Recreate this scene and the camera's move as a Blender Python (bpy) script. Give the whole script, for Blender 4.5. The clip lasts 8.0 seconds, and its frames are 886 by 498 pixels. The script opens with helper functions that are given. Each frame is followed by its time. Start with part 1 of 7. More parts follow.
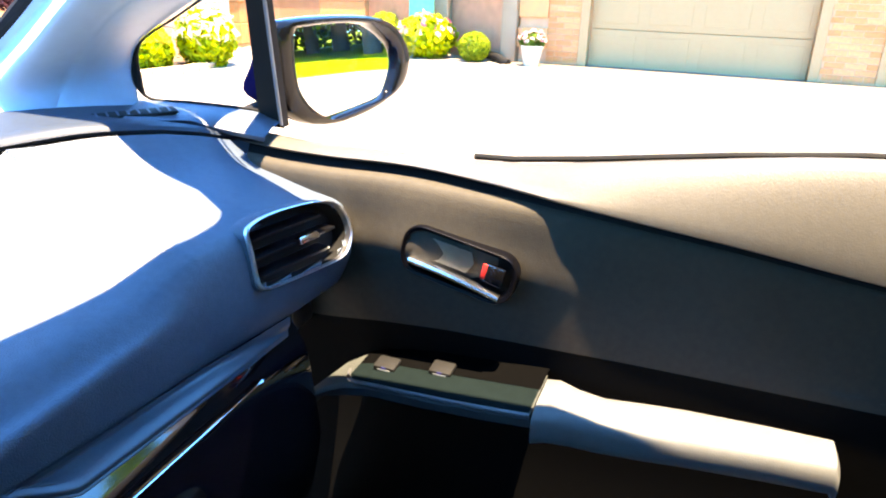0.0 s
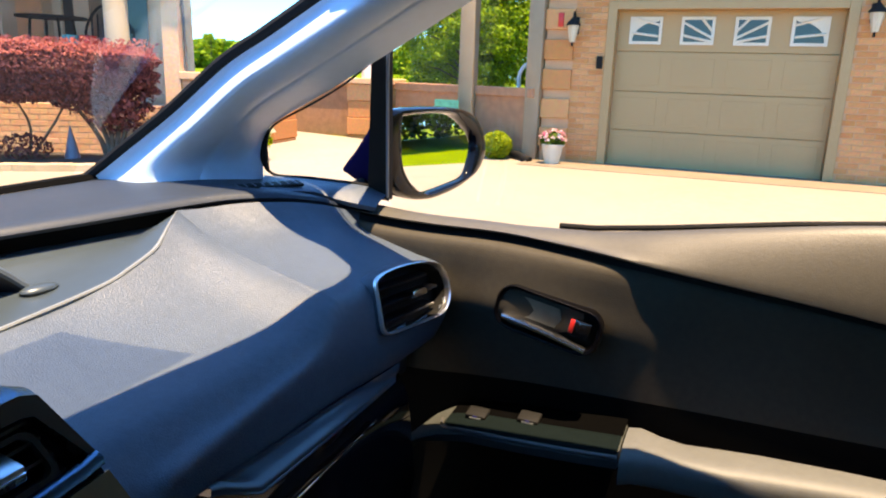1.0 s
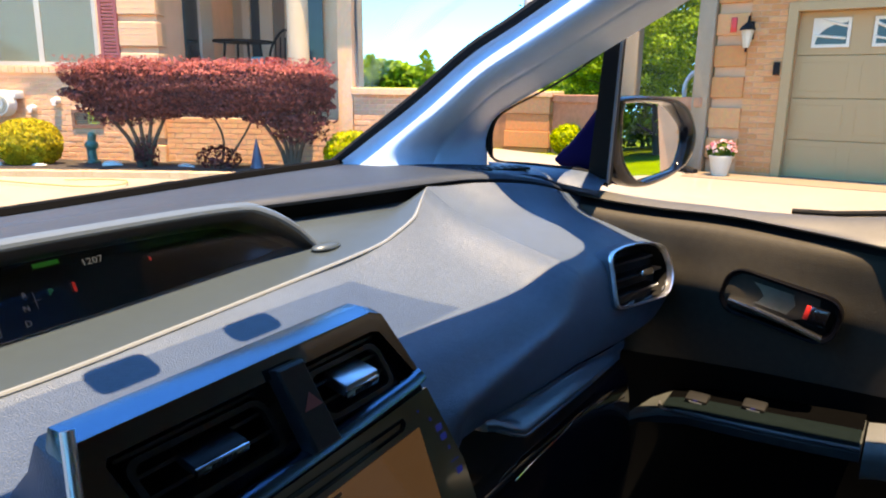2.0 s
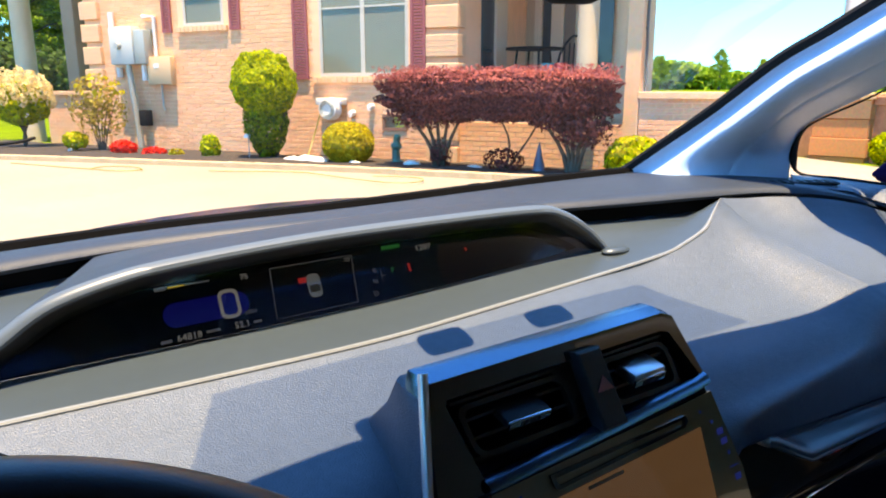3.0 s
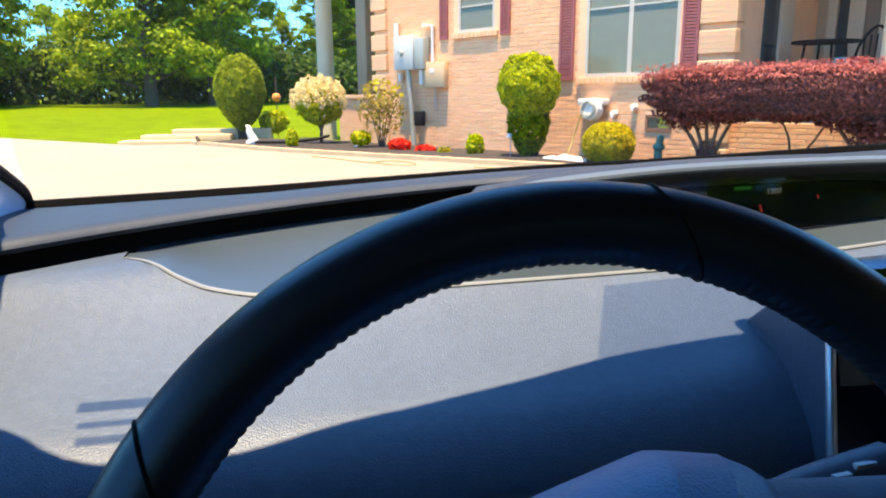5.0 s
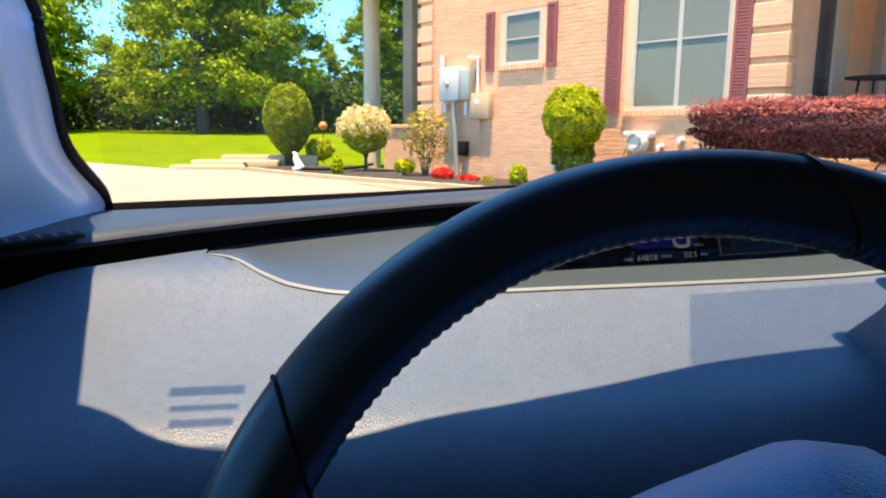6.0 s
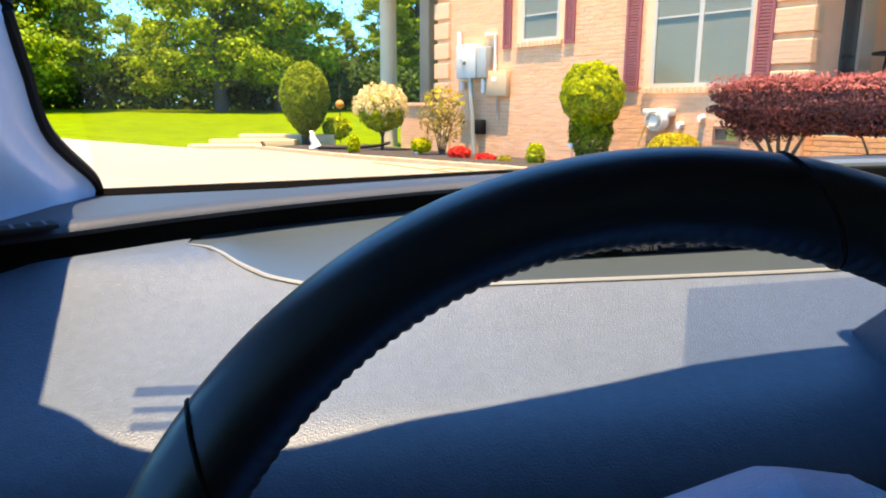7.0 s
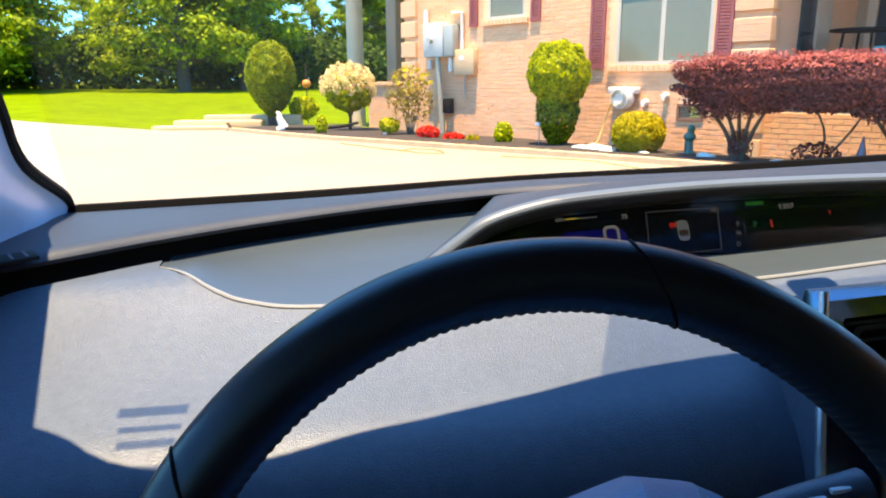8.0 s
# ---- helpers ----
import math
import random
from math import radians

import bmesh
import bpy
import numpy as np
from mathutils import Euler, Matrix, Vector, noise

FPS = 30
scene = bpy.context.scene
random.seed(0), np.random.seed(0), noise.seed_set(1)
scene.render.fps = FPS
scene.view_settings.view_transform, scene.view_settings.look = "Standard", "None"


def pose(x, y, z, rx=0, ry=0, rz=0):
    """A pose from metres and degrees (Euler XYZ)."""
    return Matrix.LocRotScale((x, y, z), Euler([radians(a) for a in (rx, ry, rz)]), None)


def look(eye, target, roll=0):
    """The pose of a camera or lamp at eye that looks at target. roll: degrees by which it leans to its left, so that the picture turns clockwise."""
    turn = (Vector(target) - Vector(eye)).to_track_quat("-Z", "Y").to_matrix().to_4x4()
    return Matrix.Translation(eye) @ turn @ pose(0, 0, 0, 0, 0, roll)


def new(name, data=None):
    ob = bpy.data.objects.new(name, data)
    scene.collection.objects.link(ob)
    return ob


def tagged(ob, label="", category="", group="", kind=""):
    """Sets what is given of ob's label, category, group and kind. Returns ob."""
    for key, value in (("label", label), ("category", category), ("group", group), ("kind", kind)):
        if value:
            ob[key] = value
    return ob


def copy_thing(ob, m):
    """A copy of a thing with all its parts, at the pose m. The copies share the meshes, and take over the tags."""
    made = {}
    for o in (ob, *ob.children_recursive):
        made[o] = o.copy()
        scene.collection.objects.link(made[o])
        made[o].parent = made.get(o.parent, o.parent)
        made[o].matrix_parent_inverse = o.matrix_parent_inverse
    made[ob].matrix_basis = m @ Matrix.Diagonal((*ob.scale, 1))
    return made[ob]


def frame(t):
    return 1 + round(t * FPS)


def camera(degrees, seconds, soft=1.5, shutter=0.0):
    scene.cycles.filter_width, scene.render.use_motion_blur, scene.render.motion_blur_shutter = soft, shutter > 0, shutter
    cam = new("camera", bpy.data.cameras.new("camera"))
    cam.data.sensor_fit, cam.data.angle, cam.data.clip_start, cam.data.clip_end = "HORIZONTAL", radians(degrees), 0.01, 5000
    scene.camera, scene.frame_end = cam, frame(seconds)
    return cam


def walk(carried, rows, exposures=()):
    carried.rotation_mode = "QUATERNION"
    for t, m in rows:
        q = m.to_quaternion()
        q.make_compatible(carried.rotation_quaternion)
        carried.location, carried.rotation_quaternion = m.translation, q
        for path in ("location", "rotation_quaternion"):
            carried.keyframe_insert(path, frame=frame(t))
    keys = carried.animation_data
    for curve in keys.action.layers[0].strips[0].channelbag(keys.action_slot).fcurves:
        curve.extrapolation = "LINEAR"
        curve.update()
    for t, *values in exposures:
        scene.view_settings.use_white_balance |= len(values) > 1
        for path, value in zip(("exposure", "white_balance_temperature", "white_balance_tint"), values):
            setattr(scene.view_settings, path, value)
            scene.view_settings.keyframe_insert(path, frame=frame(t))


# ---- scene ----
cam = camera(65.6, 8.0, soft=2.0)
PATH = [
    (0, (-0.004, -0.233, 1.251), (1.731, 0.431, 0.511), 1.6),
    (0.5, (-0.046, -0.218, 1.243), (1.737, 0.478, 0.664), 1.6),
    (1, (-0.153, -0.18, 1.239), (1.642, 0.56, 0.759), 2.0),
    (1.2, (-0.19, -0.148, 1.224), (1.584, 0.651, 0.764), 2.0),
    (2.3, (-0.265, -0.108, 1.199), (1.206, 1.169, 0.749), 0.8),
    (2.5, (-0.276, -0.105, 1.201), (1.083, 1.292, 0.751), 1.0),
    (3, (-0.313, -0.142, 1.211), (0.724, 1.509, 0.766), 0.1),
    (3.5, (-0.347, -0.161, 1.182), (0.385, 1.648, 0.743), 0.4),
    (4, (-0.396, -0.178, 1.163), (0.159, 1.693, 0.724), 0.5),
    (4.5, (-0.425, -0.191, 1.161), (0.012, 1.712, 0.729), 0.6),
    (4.7, (-0.44, -0.194, 1.159), (-0.022, 1.71, 0.712), -0.2),
    (5.8, (-0.496, -0.181, 1.132), (-0.188, 1.764, 0.788), 0.8),
    (6, (-0.498, -0.184, 1.128), (-0.215, 1.766, 0.784), 0.5),
    (6.5, (-0.507, -0.173, 1.126), (-0.281, 1.784, 0.783), 0.3),
    (7, (-0.468, -0.162, 1.134), (-0.238, 1.783, 0.729), 0.3),
    (7.5, (-0.412, -0.224, 1.134), (-0.146, 1.714, 0.718), 0.2),
    (8, (-0.455, -0.218, 1.186), (-0.145, 1.701, 0.717), -0.2),
]
walk(cam, [(t, look(eye, target, roll)) for t, eye, target, roll in PATH],
     [(0.0, 3.35, 7800, 17), (0.3, 2.6, 8300, 18), (0.6, 2.1, 8800, 19), (0.9, 1.8, 8600, 19), (1.2, 1.75, 8400, 19), (2.5, 1.88, 8400, 18), (3.5, 1.66, 7800, 15), (4.5, 1.66, 7700, 15), (6.0, 1.63, 8300, 16), (6.6, 1.74, 8600, 18), (8.0, 1.83, 8300, 17)])

# ---- light ----
SUN = Vector((-0.10, -0.16, 1.0)).normalized()
world = bpy.data.worlds.new("sky")
scene.world = world
world.use_nodes = True
wn = world.node_tree.nodes
sky = wn.new("ShaderNodeTexSky")
sky.sky_type, sky.sun_disc = "NISHITA", False
sky.air_density, sky.dust_density, sky.ozone_density = 1.0, 0.3, 5.0
sky.sun_elevation = math.asin(SUN.z)
sky.sun_rotation = math.atan2(SUN.x, SUN.y)
wn["Background"].inputs["Strength"].default_value = 0.2
deep = wn.new("ShaderNodeMix")
deep.data_type, deep.blend_type = "RGBA", "MULTIPLY"
deep.inputs[0].default_value, deep.inputs[7].default_value = 1.0, (0.24, 0.76, 1.2, 1)
world.node_tree.links.new(sky.outputs["Color"], deep.inputs[6])
world.node_tree.links.new(deep.outputs[2], wn["Background"].inputs["Color"])
sun_data = bpy.data.lights.new("sun", "SUN")
sun_data.energy, sun_data.angle, sun_data.color = 4.6, radians(0.53), (1.0, 0.86, 0.63)
sun = new("sun", sun_data)
sun.matrix_world = look(SUN * 50, (0, 0, 0))


# ---- materials ----
def mat(name, color, rough=0.6, metal=0.0, vary=0.12, scale=6.0, bump=0.0, bump_scale=200.0, spec=0.5, tint=None, coat=0.0, pebble=0.0):
    """A surface with broad stains, fine grain and relief; tint is the second colour of the stains; pebble: cells a metre of a moulded grain."""
    m = bpy.data.materials.new(name)
    m.use_nodes = True
    nt = m.node_tree
    n, l = nt.nodes, nt.links
    b = n["Principled BSDF"]
    b.inputs["Roughness"].default_value, b.inputs["Metallic"].default_value = rough, metal
    b.inputs["Specular IOR Level"].default_value = spec
    b.inputs["Coat Weight"].default_value = coat
    co = n.new("ShaderNodeTexCoord")
    big = n.new("ShaderNodeTexNoise")
    big.inputs["Scale"].default_value, big.inputs["Detail"].default_value = scale, 4
    l.new(co.outputs["Object"], big.inputs["Vector"])
    fine = n.new("ShaderNodeTexNoise")
    fine.inputs["Scale"].default_value, fine.inputs["Detail"].default_value = scale * 14, 3
    l.new(co.outputs["Object"], fine.inputs["Vector"])
    add = n.new("ShaderNodeMath")
    add.operation = "ADD"
    l.new(big.outputs["Fac"], add.inputs[0]), l.new(fine.outputs["Fac"], add.inputs[1])
    ramp = n.new("ShaderNodeValToRGB")
    lo = [c * (1 - vary) for c in color]
    hi = tint or [min(1.0, c * (1 + vary)) for c in color]
    ramp.color_ramp.elements[0].color, ramp.color_ramp.elements[1].color = (*lo, 1), (*hi, 1)
    ramp.color_ramp.elements[0].position, ramp.color_ramp.elements[1].position = 0.35, 0.65
    half = n.new("ShaderNodeMath")
    half.operation = "MULTIPLY"
    half.inputs[1].default_value = 0.5
    l.new(add.outputs[0], half.inputs[0]), l.new(half.outputs[0], ramp.inputs["Fac"])
    l.new(ramp.outputs["Color"], b.inputs["Base Color"])
    if bump:
        grain = n.new("ShaderNodeTexNoise")
        grain.inputs["Scale"].default_value, grain.inputs["Detail"].default_value = bump_scale, 2
        l.new(co.outputs["Object"], grain.inputs["Vector"])
        bp = n.new("ShaderNodeBump")
        bp.inputs["Strength"].default_value, bp.inputs["Distance"].default_value = bump, 0.002
        height = grain.outputs["Fac"]
        if pebble:
            cells = n.new("ShaderNodeTexVoronoi")
            cells.feature = "SMOOTH_F1"
            cells.inputs["Scale"].default_value, cells.inputs["Smoothness"].default_value = pebble, 0.5
            l.new(co.outputs["Object"], cells.inputs["Vector"])
            blend = n.new("ShaderNodeMath")
            blend.operation = "MULTIPLY_ADD"
            blend.inputs[1].default_value = -1.0
            l.new(cells.outputs["Distance"], blend.inputs[0]), l.new(height, blend.inputs[2])
            height = blend.outputs[0]
        l.new(height, bp.inputs["Height"]), l.new(bp.outputs["Normal"], b.inputs["Normal"])
    return m


def glass(name, color=(1, 1, 1), alpha=0.06):
    """Thin pane: mostly clear, with a faint mirror."""
    m = bpy.data.materials.new(name)
    m.use_nodes = True
    n, l = m.node_tree.nodes, m.node_tree.links
    n.remove(n["Principled BSDF"])
    t, g, mx = n.new("ShaderNodeBsdfTransparent"), n.new("ShaderNodeBsdfGlossy"), n.new("ShaderNodeMixShader")
    t.inputs["Color"].default_value = (*color, 1)
    g.inputs["Roughness"].default_value = 0.0
    lw, pw, ad = n.new("ShaderNodeLayerWeight"), n.new("ShaderNodeMath"), n.new("ShaderNodeMath")
    lw.inputs["Blend"].default_value = 0.5
    pw.operation, ad.operation = "POWER", "MULTIPLY_ADD"
    pw.inputs[1].default_value = 5.0
    ad.inputs[1].default_value, ad.inputs[2].default_value = 0.7, alpha
    l.new(lw.outputs["Facing"], pw.inputs[0]), l.new(pw.outputs[0], ad.inputs[0]), l.new(ad.outputs[0], mx.inputs[0])
    l.new(t.outputs[0], mx.inputs[1]), l.new(g.outputs[0], mx.inputs[2])
    l.new(mx.outputs[0], n["Material Output"].inputs["Surface"])
    return m


def glow(name, color, strength):
    m = bpy.data.materials.new(name)
    m.use_nodes = True
    b = m.node_tree.nodes["Principled BSDF"]
    b.inputs["Base Color"].default_value = (*[0.05 * c for c in color], 1)
    b.inputs["Emission Color"].default_value, b.inputs["Emission Strength"].default_value = (*color, 1), strength
    return m


PAD = mat("dash_vinyl", (0.061, 0.085, 0.120), 0.45, vary=0.12, scale=9, bump=0.26, bump_scale=900, pebble=720)
# the skylight's blue is put into the airbag's base colour
AIRBAG = mat("airbag_vinyl", (0.045, 0.21, 0.37), 0.38, vary=0.08, scale=12, bump=0.2, bump_scale=900, pebble=720)
PAD_TOP = mat("shelf_vinyl", (0.024, 0.034, 0.050), 0.5, vary=0.1, scale=8, bump=0.2, bump_scale=520, spec=0.3)
TRIM = mat("satin_trim", (0.048, 0.068, 0.084), 0.34, vary=0.05, scale=5, metal=0.2)
PIPING = mat("bright_piping", (0.19, 0.21, 0.22), 0.4, metal=0.1, vary=0.05)
DARK = mat("black_plastic", (0.012, 0.012, 0.013), 0.45, vary=0.1, bump=0.2, bump_scale=500)
LIPV = mat("lip_vinyl", (0.050, 0.075, 0.10), 0.28, vary=0.06, scale=9, bump=0.08, bump_scale=430)
GLOSS = mat("piano_black", (0.006, 0.006, 0.007), 0.08, vary=0.05, coat=1.0, spec=0.8)
LEATHER = mat("wheel_leather", (0.015, 0.017, 0.020), 0.36, vary=0.15, scale=20, bump=0.06, bump_scale=1300, spec=0.85)
CHROME = mat("chrome", (0.75, 0.76, 0.78), 0.12, metal=1.0, vary=0.03)
SATIN = mat("satin_chrome", (0.8, 0.81, 0.82), 0.3, metal=1.0, vary=0.04)
# blue of the reflected sky is put into this metal's tint
GUN = mat("sky_tinted_metal", (0.085, 0.23, 0.34), 0.27, metal=1.0, vary=0.04)
LEDGE = mat("ledge_vinyl", (0.060, 0.055, 0.045), 0.5, vary=0.1, scale=8, bump=0.12, bump_scale=520)
DOORV = mat("door_vinyl", (0.056, 0.050, 0.040), 0.6, vary=0.1, scale=8, bump=0.15, bump_scale=520, spec=0.06)
ARMV = mat("armrest_vinyl", (0.10, 0.104, 0.102), 0.55, vary=0.08, scale=8, bump=0.2, bump_scale=700)
# pale grey trim with skylight blue put into its colour
PILLAR = mat("pillar_trim", (0.46, 0.63, 0.79), 0.32, vary=0.04, scale=5, bump=0.06, bump_scale=900)
RUBBER = mat("black_rubber", (0.006, 0.006, 0.006), 0.75, vary=0.1, spec=0.25)
BLUE = mat("blue_car_paint", (0.003, 0.004, 0.04), 0.22, vary=0.05, spec=0.08)
RED = mat("red_mark", (0.7, 0.03, 0.02), 0.4, vary=0.05)
MIRROR = mat("mirror_silver", (0.9, 0.91, 0.92), 0.0, metal=1.0, vary=0.0)
# warm tint put into the panes to warm the light outside
PANE = glass("warm_window_pane", (1.0, 0.965, 0.88), 0.05)
# brown base stands in for the tan cabin's reflection in the screen
SCREEN = mat("browned_screen_glass", (0.20, 0.115, 0.05), 0.16, vary=0.06, coat=1.0, spec=0.9)

COVER = glass("display_cover", (0.9, 0.9, 0.9), 0.045)
HOOD_RIM = mat("hood_rim_satin", (0.075, 0.10, 0.125), 0.38, vary=0.05)
DISPLAY = mat("display_glass", (0.006, 0.008, 0.008), 0.1, vary=0.02, spec=0.3)

# ---- building tools ----
BASES = {}


def thing(name, frame_m, base, label, category, group="", kind=""):
    """An Empty at base, given in the frame frame_m, that carries the parts of one thing."""
    ob = new(name)
    ob.empty_display_size = 0.05
    ob.matrix_world = frame_m @ Matrix.Translation(base)
    BASES[ob.name] = Vector(base)
    return tagged(ob, label, category, group, kind)


def part(name, bm, material, parent, label="", smooth=True, kind=""):
    """Links a bmesh, in the coordinates of its thing's frame, as one mesh under a thing or a part."""
    base = BASES[parent.name]
    bmesh.ops.translate(bm, verts=bm.verts, vec=-base)
    bmesh.ops.recalc_face_normals(bm, faces=bm.faces)
    me = bpy.data.meshes.new(name)
    bm.to_mesh(me)
    bm.free()
    for m in material if isinstance(material, (list, tuple)) else (material,):
        me.materials.append(m)
    if smooth:
        me.shade_smooth()
        me.set_sharp_from_angle(angle=radians(38))
    ob = new(name, me)
    ob.parent = parent
    BASES[ob.name] = base
    return tagged(ob, label, kind=kind)


def solo(name, bm, material, frame_m, base, label, category, group="", kind="", smooth=True):
    """A thing that is one mesh."""
    bmesh.ops.translate(bm, verts=bm.verts, vec=-Vector(base))
    bmesh.ops.recalc_face_normals(bm, faces=bm.faces)
    me = bpy.data.meshes.new(name)
    bm.to_mesh(me)
    bm.free()
    for m in material if isinstance(material, (list, tuple)) else (material,):
        me.materials.append(m)
    if smooth:
        me.shade_smooth()
        me.set_sharp_from_angle(angle=radians(38))
    ob = new(name, me)
    ob.matrix_world = frame_m @ Matrix.Translation(base)
    BASES[ob.name] = Vector(base)
    return tagged(ob, label, category, group, kind)


def sheet(bm, rows, loop_u=False, loop_v=False):
    """Quads through rows of points."""
    vs = [[bm.verts.new(p) for p in row] for row in rows]
    nu, nv = len(vs), len(vs[0])
    for i in range(nu if loop_u else nu - 1):
        for j in range(nv if loop_v else nv - 1):
            bm.faces.new((vs[i][j], vs[(i + 1) % nu][j], vs[(i + 1) % nu][(j + 1) % nv], vs[i][(j + 1) % nv]))
    return vs


def cap(bm, ring):
    bm.faces.new(ring)


def thick(bm, d):
    bmesh.ops.recalc_face_normals(bm, faces=bm.faces)
    bmesh.ops.solidify(bm, geom=bm.faces[:], thickness=d)


def box(bm, lo, hi, m=None, bevel=0.0):
    lo, hi = Vector(lo), Vector(hi)
    made = bmesh.ops.create_cube(bm, size=1.0, matrix=Matrix.Translation((lo + hi) / 2) @ Matrix.Diagonal((*(hi - lo), 1)))
    if bevel:
        es = list({e for v in made["verts"] for e in v.link_edges})
        out = bmesh.ops.bevel(bm, geom=es, offset=bevel, segments=2, affect="EDGES", profile=0.5)
        made["verts"] = list({v for f in out["faces"] for v in f.verts} | {v for v in made["verts"] if v.is_valid})
    if m:
        bmesh.ops.transform(bm, matrix=m, verts=[v for v in made["verts"] if v.is_valid])
    return bm


def crom(pts, n, loop=False):
    """n points of a smooth curve through pts."""
    p = [Vector(q) for q in pts]
    k = len(p)
    out = []
    for i in range(n):
        s = i / n * k if loop else i / (n - 1) * (k - 1)
        a = min(int(s), k - 1 if loop else k - 2)
        f = s - a
        g = (lambda j: p[j % k]) if loop else (lambda j: p[min(max(j, 0), k - 1)])
        p0, p1, p2, p3 = g(a - 1), g(a), g(a + 1), g(a + 2)
        out.append(0.5 * (2 * p1 + (p2 - p0) * f + (2 * p0 - 5 * p1 + 4 * p2 - p3) * f * f + (3 * p1 - p0 - 3 * p2 + p3) * f ** 3))
    return out


def table(rows):
    """A smooth function through (x, value) rows."""
    xs, vs = [r[0] for r in rows], [r[1] for r in rows]
    k = len(xs)
    sl = [(vs[i + 1] - vs[i]) / (xs[i + 1] - xs[i]) for i in range(k - 1)]
    tg = [sl[0]] + [0 if sl[i - 1] * sl[i] <= 0 else 2 * sl[i - 1] * sl[i] / (sl[i - 1] + sl[i]) for i in range(1, k - 1)] + [sl[-1]]

    def f(x):
        if x <= xs[0]:
            return vs[0]
        if x >= xs[-1]:
            return vs[-1]
        i = max(j for j in range(k - 1) if xs[j] <= x)
        h = xs[i + 1] - xs[i]
        t = (x - xs[i]) / h
        return ((1 + 2 * t) * (1 - t) ** 2 * vs[i] + t * (1 - t) ** 2 * h * tg[i]
                + t * t * (3 - 2 * t) * vs[i + 1] + t * t * (t - 1) * h * tg[i + 1])
    return f


def tube(bm, pts, r, n=10, loop=False, flat=1.0, ends=True):
    """A round rod along pts; r is a number or a function of the place along it (0 to 1)."""
    pts = [Vector(p) for p in pts]
    k = len(pts)
    rings = []
    up = Vector((0.13, 0.21, 0.97)).normalized()
    for i, p in enumerate(pts):
        a = pts[(i - 1) % k] if loop or i else p
        b = pts[(i + 1) % k] if loop or i < k - 1 else p
        d = (b - a).normalized()
        s = d.cross(up).normalized()
        w = s.cross(d)
        rr = r(i / max(1, k - 1)) if callable(r) else r
        rings.append([p + (s * math.cos(q) + w * math.sin(q) * flat) * rr for q in (2 * math.pi * j / n for j in range(n))])
    vs = sheet(bm, rings, loop_u=loop, loop_v=True)
    if ends and not loop:
        cap(bm, vs[0][::-1]), cap(bm, vs[-1])
    return bm


def plate(bm, outline, depth):
    """A flat outline given a thickness: depth is a vector."""
    depth = Vector(depth)
    a = [bm.verts.new(p) for p in outline]
    b = [bm.verts.new(Vector(p) + depth) for p in outline]
    bm.faces.new(a), bm.faces.new(b[::-1])
    for i in range(len(a)):
        j = (i + 1) % len(a)
        bm.faces.new((a[i], b[i], b[j], a[j]))
    return bm


def ring(bm, outer, inner, depth):
    """A flat frame between two outlines of as many points, given a thickness."""
    depth = Vector(depth)
    rows = [[Vector(p) for p in outer], [Vector(p) for p in inner], [Vector(p) + depth for p in inner], [Vector(p) + depth for p in outer]]
    sheet(bm, rows, loop_u=True, loop_v=True)
    return bm


def rounded(w, h, r, n=5):
    """Points (a, b) of a rectangle w by h with round corners."""
    out = []
    for cx, cy, a0 in ((w / 2 - r, h / 2 - r, 0), (-w / 2 + r, h / 2 - r, 90), (-w / 2 + r, -h / 2 + r, 180), (w / 2 - r, -h / 2 + r, 270)):
        for i in range(n + 1):
            a = radians(a0 + 90 * i / n)
            out.append((cx + r * math.cos(a), cy + r * math.sin(a)))
    return out


new_bm = bmesh.new
# the car leans a little: its right side stands higher
CAR = Matrix.Translation((0, 0, 1)) @ Matrix.Rotation(radians(-2.4), 4, "Y") @ Matrix.Translation((0, 0, -1))
# the house's wall: x along it, y into it
HOUSE = Matrix(((0.5402, 0.8415, 0, 0.8415 * 8.68), (-0.8415, 0.5402, 0, 0.5402 * 8.68), (0, 0, 1, 0), (0, 0, 0, 1)))
GARAGE = Matrix.Translation((8.87, 0, 0)) @ Matrix.Rotation(radians(-90), 4, "Z")

# ---- the car: dashboard ----
RIDGE = table([(-0.84, 0.38), (-0.73, 0.436), (-0.637, 0.498), (-0.53, 0.553), (-0.336, 0.615), (-0.208, 0.632), (0.0, 0.6), (0.236, 0.509),
               (0.348, 0.469), (0.485, 0.426), (0.525, 0.411), (0.56, 0.391), (0.60, 0.366), (0.65, 0.340), (0.74, 0.318)])
DROP = table([(-1, 0.0), (0.54, 0.0), (0.60, -0.005), (0.65, -0.016), (0.70, -0.032), (0.75, -0.04)])
FAR = table([(-0.86, 0.74), (-0.7, 0.73), (-0.5, 0.72), (-0.2, 0.728), (0.1, 0.70), (0.3, 0.693), (0.56, 0.67), (0.72, 0.60)])
PIP = table([(-0.625, 0.466), (-0.61, 0.452), (-0.598, 0.438), (-0.572, 0.413), (-0.54, 0.393), (-0.506, 0.383), (-0.467, 0.380), (-0.373, 0.378),
             (-0.2, 0.371), (-0.06, 0.367), (0.06, 0.372), (0.206, 0.380), (0.32, 0.381), (0.362, 0.383), (0.4, 0.388), (0.435, 0.402), (0.47, 0.418)])
LIFT = table([(-1, 0), (0.25, 0.0), (0.467, 0.03), (1, 0.03)])


def pad_z(x, y):
    """Height of the pad's top."""
    side = min(1, max(0, (abs(x) - 0.4) / 0.25))
    z = 0.97 + 0.2 * (y - 0.26) + 0.85 * (y - 0.26) ** 2 + LIFT(x) * min(1, max(0, (y - 0.26) / 0.15)) + 0.012 * side
    return min(z, 1.038) if x < -0.45 else z


